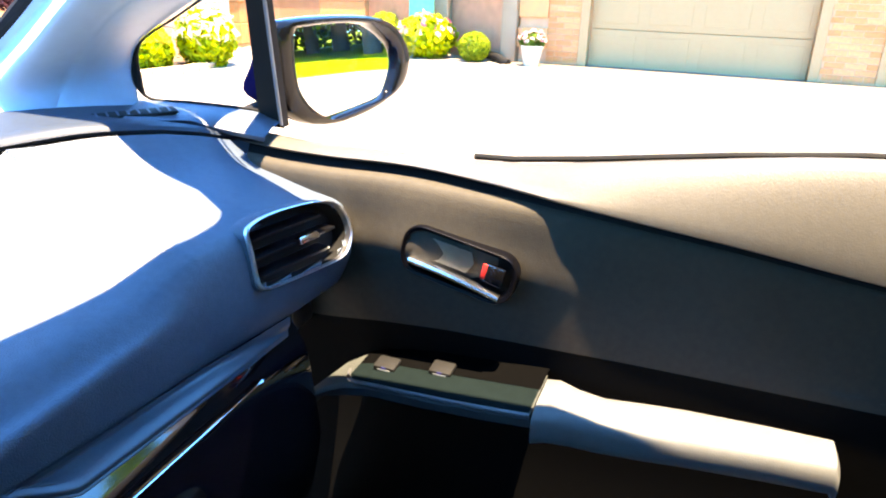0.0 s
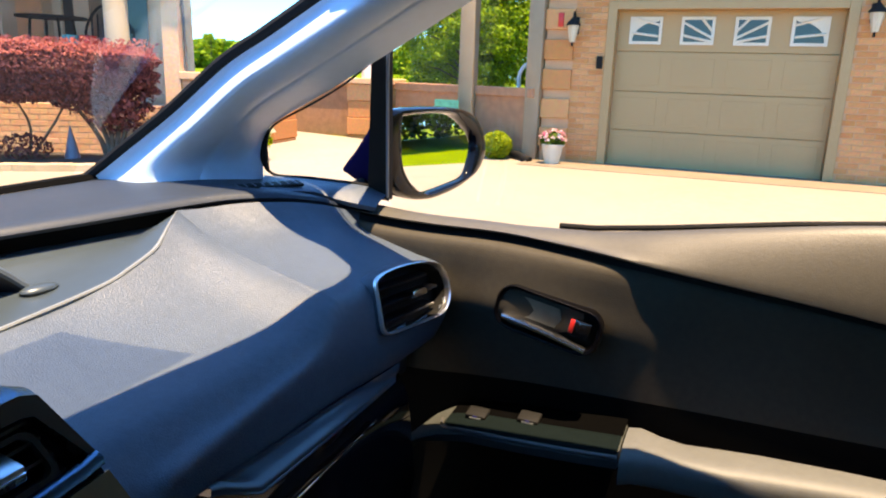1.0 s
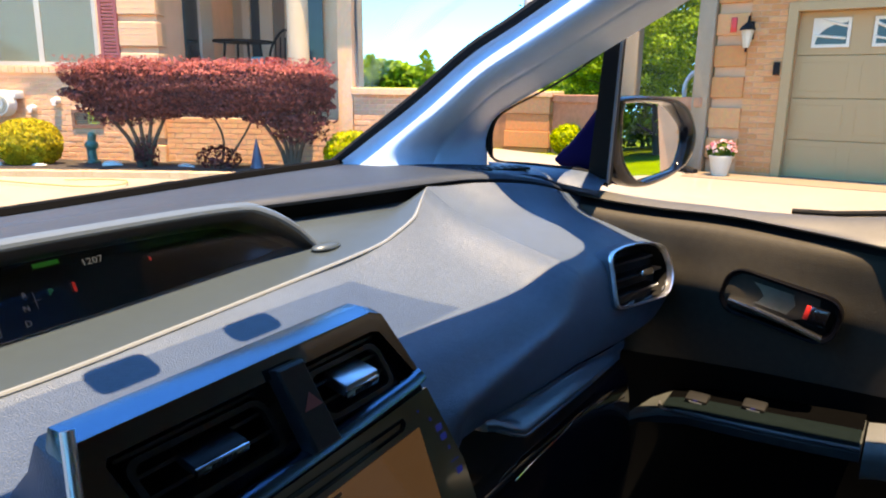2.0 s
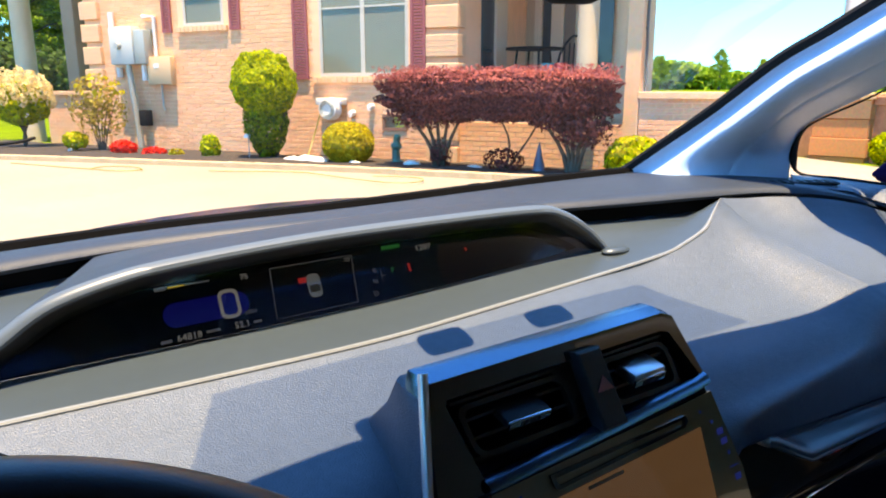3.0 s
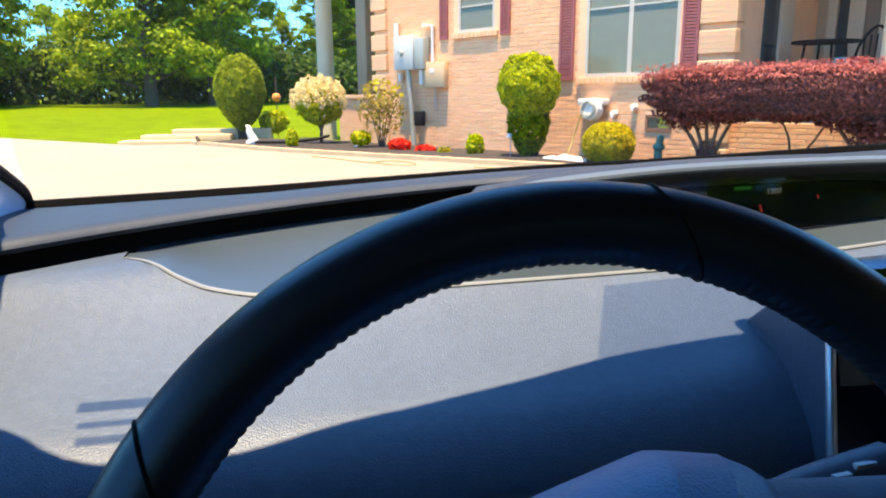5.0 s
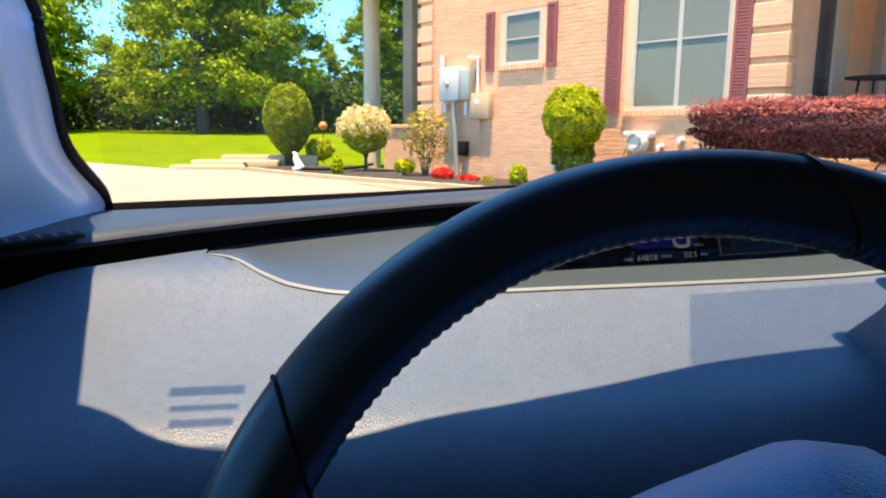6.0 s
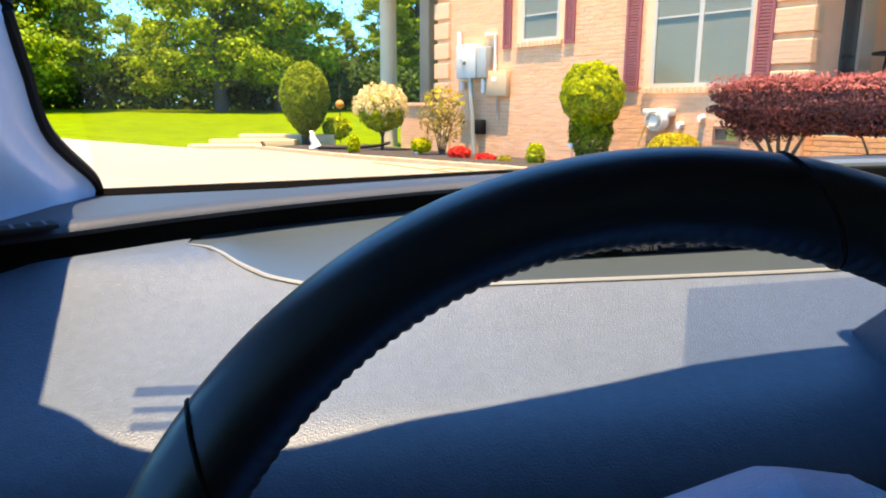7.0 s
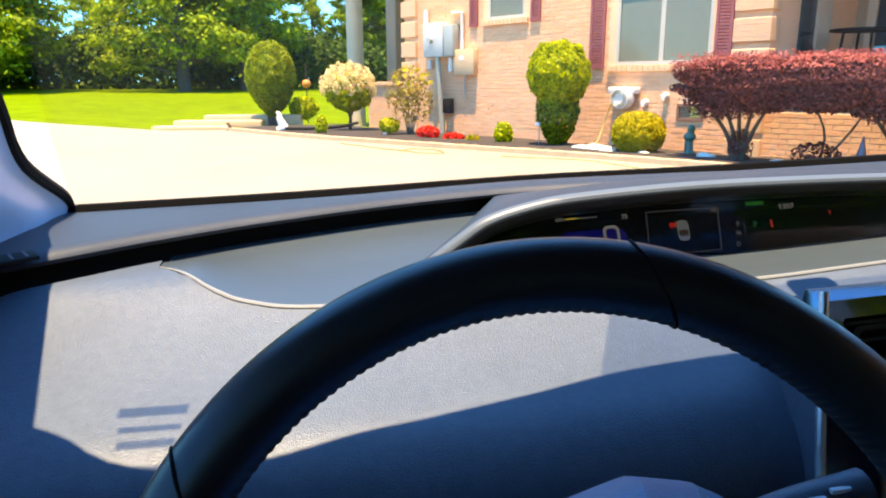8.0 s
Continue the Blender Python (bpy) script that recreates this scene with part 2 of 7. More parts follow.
ROLL = table([(-1, 0.0), (0.42, 0.0), (0.53, 1.0), (0.75, 1.0)])
TUCK = table([(-1, 0.0), (0.15, 0.0), (0.20, 1.0), (0.75, 1.0)])
CREASE = table([(0.15, 0.902), (0.235, 0.896), (0.335, 0.884), (0.43, 0.8746), (0.466, 0.870), (0.505, 0.864), (0.60, 0.852), (0.72, 0.842)])
SADDLE = table([(0.0, 0.984), (0.2, 0.994), (0.41, 1.004), (0.6, 1.0135), (0.75, 1.0235), (0.88, 1.037), (1.0, 1.0535)])
FALL = table([(0.58, 0.0), (0.64, 0.004), (0.70, 0.012), (0.73, 0.016)])


WIDE = table([(-1, 0.0), (0.16, 0.0), (0.25, 0.15), (0.35, 0.42), (0.45, 0.74), (0.54, 1.0), (0.75, 1.0)])


def pad_edge(x):
    return PIP(x) if -0.625 <= x <= 0.47 else RIDGE(x) - 0.008


def corner_z(x, y):
    """The pad's top: near the door it dips, then rises to meet the shelf."""
    z, r, e = pad_z(x, y), ROLL(x), pad_edge(x)
    u = min(1, max(0, (y - 0.215) / (e - 0.215)))
    rim = pad_z(x, e) * (1 - r) + 1.0535 * r
    return z + WIDE(x) * (rim + SADDLE(u) - 1.0535 + DROP(x) * u - FALL(x) * (1 - u) - z)


def vent_y(x, z):
    """The plane of the vent at the dashboard's end."""
    return 0.19 - 0.08 * (x - 0.541) + 0.27 * (z - 0.978)


VN = Vector((-0.08, -1.0, 0.27)).normalized()
VOUT = crom([(x, vent_y(x, z), z) for x, z in ((0.536, 0.979), (0.549, 0.985), (0.58, 0.9855), (0.627, 0.980), (0.667, 0.9715), (0.690, 0.960), (0.701, 0.941), (0.700, 0.921), (0.686, 0.906),
                                               (0.665, 0.9005), (0.621, 0.9045), (0.565, 0.9115), (0.538, 0.9165), (0.5285, 0.924), (0.530, 0.940), (0.5335, 0.960))], 64, loop=True)
vc = sum(VOUT, Vector()) / len(VOUT)

dashboard = thing("dashboard", CAR, (0, 0.4, 0.6), "grey grained vinyl dashboard with wide hooded display", "dashboard")
bm = new_bm()
rows = []
for x in sorted({-0.80, *[round(-0.79 + 0.0125 * i, 4) for i in range(121)], -0.625, 0.47, *[round(0.43 + 0.005 * i, 4) for i in range(62)]}):
    if x > 0.735:
        continue
    y0 = pad_edge(x)
    zz = corner_z(x, 0.262)
    low = 0.85 if x > -0.1 else 0.83
    r, t, c = WIDE(x), TUCK(x), CREASE(x)
    top = [(x, y0 + (0.262 - y0) * i / 12, corner_z(x, y0 + (0.262 - y0) * i / 12)) for i in range(13)]
    zt = corner_z(x, 0.215) - 0.002
    plain = [(0.225, zz - 0.010), (0.196, zz - 0.030), (0.178, 0.915), (0.172, 0.88), (0.178, low + 0.006), (0.195, low), (0.235, low + 0.015)]
    lipped = [(0.225, zz - 0.010), (0.196, zz - 0.030), (0.177, 0.932), (0.176, c + 0.018), (0.183, c), (0.198, c - 0.010), (0.235, c - 0.012)]
    ended = [(0.215, zt), (vent_y(x, zt - 0.012) + 0.006, zt - 0.012), (vent_y(x, 0.935) + 0.004, 0.935), (vent_y(x, 0.905) + 0.006, 0.900), (0.185, c + 0.006), (0.200, c - 0.006), (0.235, c - 0.008)]
    face = [((p[0] * (1 - t) + q[0] * t) * (1 - r) + w[0] * r, (p[1] * (1 - t) + q[1] * t) * (1 - r) + w[1] * r) for p, q, w in zip(plain, lipped, ended)]
    rows.append(top + crom([top[-1]] + [(x, y, z) for y, z in face], 36)[1:])
sheet(bm, rows)
inside = []
for f in bm.faces:
    c = f.calc_center_median()
    if c.x > 0.5 and c.y < 0.197 and c.z < 1.0:
        hole = [vc + (p - vc) * 0.95 for p in VOUT]
        odd = sum((a.z > c.z) != (b.z > c.z) and c.x < a.x + (b.x - a.x) * (c.z - a.z) / (b.z - a.z) for a, b in zip(hole, hole[1:] + hole[:1]))
        if odd % 2:
            inside.append(f)
bmesh.ops.delete(bm, geom=inside, context="FACES")
part("lower_pad", bm, PAD, dashboard, "grained grey vinyl pad")

bm = new_bm()
box(bm, (0.66, 0.23, 0.78), (0.715, 0.33, 0.93), None, 0.006)
part("end_cap", bm, DARK, dashboard, "black end of the dashboard")
bm = new_bm()
rows, gaps = [], []
for x in [round(-0.84 + 0.02 * i, 3) for i in range(79)]:
    yf, yr = FAR(x), RIDGE(x)
    d = DROP(x)
    rows.append([(x, yf + 0.10, 1.03), (x, yf, 1.056), (x, yf * 0.5 + yr * 0.5, 1.066 + 0.4 * d), (x, yr + 0.03, 1.0665 + 0.9 * d), (x, yr + 0.012, 1.066 + d), (x, yr + 0.003, 1.0625 + d), (x, yr, 1.058 + d), (x, yr + 0.004, 1.0535 + d), (x, yr + 0.035, 1.051 + d)])
    gaps.append([(x, yr + 0.034, 1.052 + d), (x, yr + 0.030, 1.04 + d), (x, yr + 0.026, 1.024 + d), (x, yr - 0.014, 1.020 + d)])
sheet(bm, rows)
part("upper_shelf", bm, PAD_TOP, dashboard)
bm = new_bm()
sheet(bm, gaps)
part("shelf_gap", bm, RUBBER, dashboard, "black gap under the shelf")

bm = new_bm()
rows = []
for x in sorted({*[round(-0.62 + 0.0105 * i, 4) for i in range(104)], -0.625, 0.47}):
    y0, yr = PIP(x), RIDGE(x)
    z0 = pad_z(x, y0)
    rows.append(crom([(x, y0, z0 - 0.002), (x, y0 + 0.25 * (yr - y0), z0 - 0.001 + 0.06 * (1.04 - z0)), (x, y0 + 0.65 * (yr - y0), z0 + 0.30 * (1.035 - z0)), (x, yr + 0.002, 1.0325), (x, yr + 0.022, 1.0345)], 12))
sheet(bm, rows)
part("display_tray", bm, TRIM, dashboard, "satin grey tray round the display")
bm = new_bm()
tube(bm, crom([(x, PIP(x) + 0.001, pad_z(x, PIP(x)) + 0.0005) for x in (-0.625, -0.617, -0.61, -0.598, -0.585, -0.572, -0.555, -0.54, -0.506, -0.467, -0.42, -0.373, -0.3, -0.2, -0.06, 0.06, 0.206, 0.32, 0.362, 0.4, 0.42, 0.435, 0.455, 0.47)], 140), lambda f: 0.0005 + 0.0021 * min(1, 4 * f, 6 * (1 - f)), 8)
part("piping", bm, PIPING, dashboard, "thin bright trim line")

# hooded display
HOOD = [(-0.40, 1.005), (-0.364, 1.029), (-0.335, 1.049), (-0.301, 1.069), (-0.252, 1.081), (-0.201, 1.086), (-0.091, 1.089), (0.034, 1.087), (0.178, 1.081), (0.222, 1.070), (0.26, 1.047), (0.285, 1.024), (0.31, 0.998)]
arch = crom([(x, 0, z) for x, z in HOOD], 73)


def hood_row(y, dz, k=1.0, flat=1.0):
    return [(p.x * k, y, (1.06 + flat * (p.z - 1.06) if p.z > 1.06 else p.z) + dz) for p in arch]


bm = new_bm()
sheet(bm, [hood_row(0.63, -0.004, 0.78, 0.12), hood_row(0.55, -0.002, 0.87, 0.6), hood_row(0.49, -0.001, 0.95), hood_row(0.455, 0, 0.99), hood_row(0.446, -0.0005)])
part("display_hood", bm, PAD_TOP, dashboard)
bm = new_bm()
sheet(bm, [hood_row(0.4462, -0.0003), hood_row(0.442, -0.0012), hood_row(0.4385, -0.0035, 0.996), hood_row(0.4375, -0.0065, 0.99), hood_row(0.4395, -0.009, 0.985)])
part("hood_rim", bm, HOOD_RIM, dashboard, "smooth pale grey rim of the hood")
bm = new_bm()
sheet(bm, [hood_row(0.4394, -0.0088, 0.985), hood_row(0.452, -0.018, 0.968), hood_row(0.480, -0.030, 0.945)])
part("hood_lining", bm, DARK, dashboard)
bm = new_bm()
sheet(bm, [[(p.x * 0.985, 0.452, 0.998) for p in arch], [(p.x * 0.96, 0.452 + 0.524 * max(0.001, p.z - 0.022 - 0.998), max(p.z - 0.022, 0.999)) for p in arch]])
display = part("display_glass", bm, DISPLAY, dashboard, "glossy black display glass", smooth=False)
bm = new_bm()
bmesh.ops.create_uvsphere(bm, u_segments=16, v_segments=8, radius=1.0, matrix=Matrix.Translation((0.290, 0.428, 1.014)) @ Matrix.Rotation(radians(-12), 4, "Z") @ Matrix.Diagonal((0.019, 0.010, 0.005, 1)))
part("hood_foot", bm, TRIM, dashboard, "bright end of the hood")
# clear cover before it, nearly upright
bm = new_bm()
sheet(bm, [[(p.x * 0.985, 0.4465, 0.997) for p in arch], [(p.x * 0.968, 0.4465 + 0.154 * max(0.001, p.z - 0.018 - 0.997), max(p.z - 0.018, 0.9975)) for p in arch]])
part("display_cover", bm, COVER, display, "clear upright cover of the display", smooth=False).visible_shadow = False
DU, DN = Vector((0, 0.464, 0.886)), Vector((0, -0.886, 0.464))


def disp(x, s, out=0.001):
    """A place on the display: x across, s up its face."""
    return Vector((x, 0.452, 0.998)) + DU * s + DN * out


def letters(text, place, right, up, height, depth=0.0003, squeeze=1.0):
    """Text as a mesh: place is the lower left corner."""
    cu = bpy.data.curves.new("text", "FONT")
    cu.body, cu.size, cu.extrude, cu.resolution_u = text, height / 0.72, depth, 2
    ob = bpy.data.objects.new("text", cu)
    me = bpy.data.meshes.new_from_object(ob)
    bm = new_bm()
    bm.from_mesh(me)
    bpy.data.objects.remove(ob), bpy.data.curves.remove(cu), bpy.data.meshes.remove(me)
    r, q = Vector(right).normalized(), Vector(up).normalized()
    m = Matrix((r * squeeze, q, r.cross(q))).transposed().to_4x4()
    bmesh.ops.transform(bm, matrix=Matrix.Translation(place) @ m, verts=bm.verts)
    return bm


def flat_quad(pts):
    bm = new_bm()
    bm.faces.new([bm.verts.new(p) for p in pts])
    return bm


def bar(x0, s0, x1, s1, out=0.001):
    return flat_quad([disp(x0, s0, out), disp(x1, s0, out), disp(x1, s1, out), disp(x0, s1, out)])


LED = glow("white_led", (0.6, 0.64, 0.64), 0.05)
LED_DIM = glow("dim_led", (0.3, 0.33, 0.36), 0.042)
LED_GREEN = glow("green_led", (0.02, 0.4, 0.05), 0.045)
LED_RED = glow("red_led", (0.6, 0.03, 0.02), 0.10)
LED_YELLOW = glow("yellow_led", (0.7, 0.55, 0.03), 0.14)
LED_BLUE = glow("blue_led", (0.006, 0.006, 0.35), 0.045)
for word, x, s, h, m, q in (("64818", -0.2082, 0.0110, 0.0062, LED, 1.0), ("52.1", -0.158, 0.0118, 0.006, LED, 1.0), ("75", -0.1437, 0.0553, 0.0055, LED, 1.0),
                            ("1207", 0.0422, 0.0525, 0.0062, LED, 1.15), ("R", -0.012, 0.0375, 0.005, LED_DIM, 1.0), ("N", -0.0145, 0.0265, 0.005, LED_DIM, 1.0),
                            ("D", -0.0172, 0.0140, 0.0055, LED_DIM, 1.0), ("P", 0.0085, 0.0345, 0.0058, LED_GREEN, 1.0), ("MPH", -0.1461, 0.0225, 0.0038, LED_DIM, 1.0)):
    part("readout", letters(word, disp(x, s), (1, 0, 0), DU, h, squeeze=q), m, display, smooth=False)
bm = new_bm()
zo = [disp(-0.158 + a, 0.0355 + b) for a, b in rounded(0.0185, 0.027, 0.006)]
zi = [disp(-0.158 + a, 0.0355 + b) for a, b in rounded(0.0125, 0.0205, 0.004)]
ring(bm, zo, zi, DN * 0.0003)
part("speed_figure", bm, LED, display, "large white zero", smooth=False)
bm = new_bm()
bo = [disp(-0.115, 0.0612), disp(-0.0301, 0.0603), disp(-0.0355, 0.0120), disp(-0.1193, 0.0116)]
bi = [disp(-0.1143, 0.0606), disp(-0.0309, 0.0597), disp(-0.0362, 0.0126), disp(-0.1186, 0.0122)]
ring(bm, bo, bi, DN * 0.0003)
part("screen_border", bm, LED_DIM, display, smooth=False)
bm = new_bm()
plate(bm, [disp(-0.0757 + a, 0.037 + b) for a, b in rounded(0.0135, 0.0235, 0.005)], DN * 0.0004)
part("car_symbol", bm, glow("grey_led", (0.35, 0.42, 0.45), 0.05), display, smooth=False)
bm = new_bm()
plate(bm, [disp(-0.0757 + a, 0.034 + b, 0.0016) for a, b in rounded(0.0105, 0.0075, 0.003)], DN * 0.0002)
part("car_window", bm, SCREEN, display, smooth=False)
for name, x0, s0, x1, s1, m in (("warning_sign", -0.0905, 0.0412, -0.0815, 0.0466, LED_RED), ("ready_sign", 0.0042, 0.0593, 0.0254, 0.0635, LED_GREEN),
                                ("warning_sign", 0.0285, 0.0322, 0.0312, 0.0409, LED_RED), ("warning_sign", 0.1025, 0.0424, 0.1048, 0.0465, LED_RED),
                                ("charge_bar", -0.2071, 0.0592, -0.1926, 0.0606, LED_YELLOW), ("charge_bar", -0.1915, 0.0592, -0.171, 0.0606, LED_DIM),
                                ("charge_bar", -0.2182, 0.0580, -0.2085, 0.0616, LED_DIM), ("small_writing", -0.2215, 0.0115, -0.2125, 0.0145, LED_DIM),
                                ("small_writing", -0.183, 0.0130, -0.171, 0.0155, LED_DIM), ("small_writing", -0.1405, 0.0130, -0.133, 0.0155, LED_DIM),
                                ("arrow_sign", -0.039, 0.0552, -0.0335, 0.0558, LED), ("arrow_sign", -0.039, 0.0577, -0.0335, 0.0583, LED), ("arrow_sign", -0.0340, 0.0553, -0.0333, 0.0582, LED),
                                ("gear_line", -0.005, 0.033, 0.001, 0.0336, LED_DIM), ("gear_line", -0.0035, 0.026, -0.003, 0.041, LED_DIM)):
    part(name, bar(x0, s0, x1, s1), m, display, smooth=False)
bm = new_bm()
plate(bm, [disp(-0.178 + a, 0.0345 + b, 0.0004) for a, b in rounded(0.075, 0.022, 0.0105)], DN * 0.0002)
part("blue_gauge", bm, LED_BLUE, display, "deep blue glowing gauge", smooth=False)

# centre panel
CPN, CPU = Vector((0, -0.953, 0.303)), Vector((0, 0.303, 0.953))


def cp(x, z, out=0.0):
    """A place on the centre panel's face: x across, z its height, out towards the seats."""
    return Vector((x, 0.206, 1.045)) + CPU * ((z - 1.045) / 0.953) + CPN * out


bm = new_bm()
face = [(-0.112, 1.045), (-0.109, 1.0475), (0.104, 1.0485), (0.113, 1.0465), (0.120, 1.041), (0.146, 0.975), (0.163, 0.91), (0.172, 0.84), (0.174, 0.74), (-0.142, 0.74), (-0.139, 0.86), (-0.131, 0.92), (-0.122, 0.98), (-0.114, 1.035)]
back = [(x + 0.002 if x < 0 else x * 0.95, z - 0.024) for x, z in face]
sheet(bm, [[cp(x, z - 0.018) for x, z in face], [cp(x, z - 0.014, -0.012) + Vector((0.0 if abs(x) < 0.1 else math.copysign(0.002, x), 0, 0.001)) for x, z in face],
           [cp(x - 0.001 if x < 0 else x, z - 0.006, -0.03) for x, z in face], [cp(x, z, -0.06) for x, z in back], [cp(x, z - 0.02, -0.11) for x, z in back]], loop_v=True)
part("panel_shell", bm, PAD, dashboard, "grained grey shell of the centre panel")
# glossy front with an opening for the vents
VO = [(-0.096, 1.0245), (0.101, 1.0255), (0.109, 1.023), (0.134, 0.985), (0.131, 0.980), (-0.076, 0.969), (-0.081, 0.973), (-0.098, 1.021)]
FO = [(-0.110, 1.0468), (0.104, 1.0478), (0.118, 1.041), (0.141, 0.984), (0.143, 0.9755), (-0.082, 0.9635), (-0.118, 0.966), (-0.113, 1.040)]
SH = [(-0.1085, 1.0375), (0.1050, 1.0385), (0.1155, 1.0345), (0.139, 0.984), (0.141, 0.9755), (-0.082, 0.9635), (-0.116, 0.966), (-0.1115, 1.0345)]
bm = new_bm()
sheet(bm, [[cp(x, z - 0.006, -0.020) for x, z in FO], [cp(x, z - 0.001, -0.016) for x, z in FO], [cp(a[0] * 0.5 + b[0] * 0.5, a[1] * 0.5 + b[1] * 0.5 + 0.0008, -0.006) for a, b in zip(FO, SH)],
           [cp(x, z + 0.0004, 0.001) for x, z in SH], [cp(x, z - 0.0004, 0.003) for x, z in SH]], loop_v=True)
part("panel_shoulder", bm, GUN, dashboard, "glossy metal shoulder of the panel, tinted for reflected sky")
bm = new_bm()
sheet(bm, [[cp(x, z, 0.0) for x, z in SH], [cp(x, z - 0.0006, 0.0035) for x, z in SH], [cp(x, z, 0.003) for x, z in VO], [cp(x, z, -0.012) for x, z in VO]], loop_v=True)
vents = part("vent_surround", bm, GLOSS, dashboard, "glossy black vent surround")
bm = new_bm()
bm.faces.new([bm.verts.new(cp(x, z, -0.03)) for x, z in VO])
part("vent_duct", bm, DARK, vents)
for k, (xa, xb, xc, xd) in enumerate(((-0.092, 0.003, 0.016, -0.083), (0.032, 0.106, 0.122, 0.043))):
    for j in range(4):
        f = (j + 0.5) / 4
        l, r = xa + (xd - xa) * f, xb + (xc - xb) * f
        z = 1.027 - 0.050 * f
        bm = new_bm()
        plate(bm, [cp(l, z, -0.004), cp(r, z + 0.001, -0.004), cp(r, z + 0.008, -0.026), cp(l, z + 0.008, -0.026)], CPU * -0.0022)
        part("slat", bm, DARK, vents, smooth=False)
    mid, w = (xa + xb + xc + xd) / 4, (xb - xa) * 0.96
    o = [cp(mid + 0.006 * (-b / 0.02) + a, 1.000 + b, -0.001) for a, b in rounded(w, 0.036, 0.009)]
    i = [cp(mid + 0.006 * (-b / 0.02) + a, 1.000 + b, -0.001) for a, b in rounded(w - 0.008, 0.029, 0.007)]
    bm = new_bm()
    ring(bm, o, i, CPN * -0.006)
    part("vent_frame", bm, DARK, vents)
for x0, x1, z0, deep, tall, m in ((-0.058, -0.022, 1.003, 0.009, 0.0035, DARK), (0.056, 0.088, 1.0045, 0.013, 0.005, SATIN)):
    at = Matrix.Translation(cp((x0 + x1) / 2, z0, 0.0)) @ Matrix.Rotation(radians(12), 4, "X")
    w = (x1 - x0) / 2
    bm = new_bm()
    box(bm, (-w, -deep, -tall), (w, 0.009, tall), at, 0.0018)
    knob = part("vent_knob", bm, m, vents, "metal-faced vent knob" if m is SATIN else "")
    bm = new_bm()
    box(bm, (-w, -0.0014, -0.0032), (w, 0.0014, 0.0032), at @ Matrix.Translation((0, -deep, -tall + 0.0028)), 0.0010)
    part("chrome_tip", bm, CHROME, knob, "chrome strip")
    for k in range(5):
        bm = new_bm()
        box(bm, (-0.0012, -0.0016, -0.0022), (0.0012, 0.0, 0.0022), at @ Matrix.Translation((-0.007 + 0.0035 * k, -deep - 0.0002, -tall + 0.0026)))
        part("grip_rib", bm, DARK, knob, smooth=False)
bm = new_bm()
sheet(bm, [[cp(*p) for p in ((0.0075, 1.0305, 0.0), (0.0305, 1.0305, 0.0), (0.0425, 0.9735, 0.0), (0.018, 0.9735, 0.0))], [cp(*p) for p in ((0.008, 1.030, 0.010), (0.030, 1.030, 0.010), (0.042, 0.974, 0.011), (0.0185, 0.974, 0.011))], [cp(*p) for p in ((0.0095, 1.0285, 0.0116), (0.0285, 1.0285, 0.0116), (0.0402, 0.9755, 0.0126), (0.0202, 0.9755, 0.0126))]], loop_v=True)
bm.faces.new(list(bm.verts)[-4:])
hazard = part("hazard_switch", bm, mat("hazard_plastic", (0.022, 0.022, 0.024), 0.5, bump=0.15, bump_scale=600), vents, "dark grey hazard switch standing proud", smooth=False)
bm = new_bm()
plate(bm, [cp(0.0255, 1.0105, 0.0124), cp(0.0185, 1.0005, 0.0126), cp(0.0335, 1.0005, 0.0126)], CPN * 0.0006)
part("hazard_triangle", bm, mat("faded_red", (0.5, 0.12, 0.12), 0.5), hazard, "dull red triangle", smooth=False)
bm = new_bm()
tube(bm, [cp(x, z, 0.004) for x, z in ((-0.110, 1.044), (-0.116, 1.01), (-0.1215, 0.98), (-0.132, 0.913), (-0.139, 0.86), (-0.142, 0.78))], 0.0034, 10)
part("edge_strip", bm, mat("bright_strip", (0.92, 0.95, 0.98), 0.28, metal=0.85, vary=0.03), dashboard, "silver edge strip")
bm = new_bm()
sheet(bm, [[cp(x, z + dz, o) for x, z in ((-0.081, 0.9665), (0.03, 0.9725), (0.125, 0.9785), (0.138, 0.981))] for dz, o in ((0.0055, 0.001), (0.0045, 0.005), (0.001, 0.0085), (-0.003, 0.009), (-0.0045, 0.004))])
part("gloss_strip", bm, GUN, dashboard)
SO = [(-0.078, 0.9605), (0.142, 0.970), (0.162, 0.905), (0.170, 0.80), (-0.086, 0.80), (-0.084, 0.90)]
bm = new_bm()
plate(bm, [cp(x, z, 0.0006) for x, z in SO], CPN * 0.003)
screen = part("touch_screen", bm, SCREEN, dashboard, "dark touch screen with buttons along its sides", smooth=False)
bm = new_bm()
so, si = [(-0.031, 0.9585), (0.106, 0.9605), (0.108, 0.956), (0.104, 0.9525), (-0.026, 0.9475), (-0.029, 0.950)], [(-0.027, 0.9555), (0.103, 0.9585), (0.104, 0.957), (0.102, 0.9545), (-0.024, 0.9500), (-0.025, 0.951)]
ring(bm, [cp(x, z, 0.0037) for x, z in so], [cp(x, z, 0.0037) for x, z in si], CPN * 0.002)
part("disc_slot", bm, GLOSS, screen, "disc slot")
UI_BLUE = glow("blue_button_light", (0.03, 0.06, 0.6), 0.05)
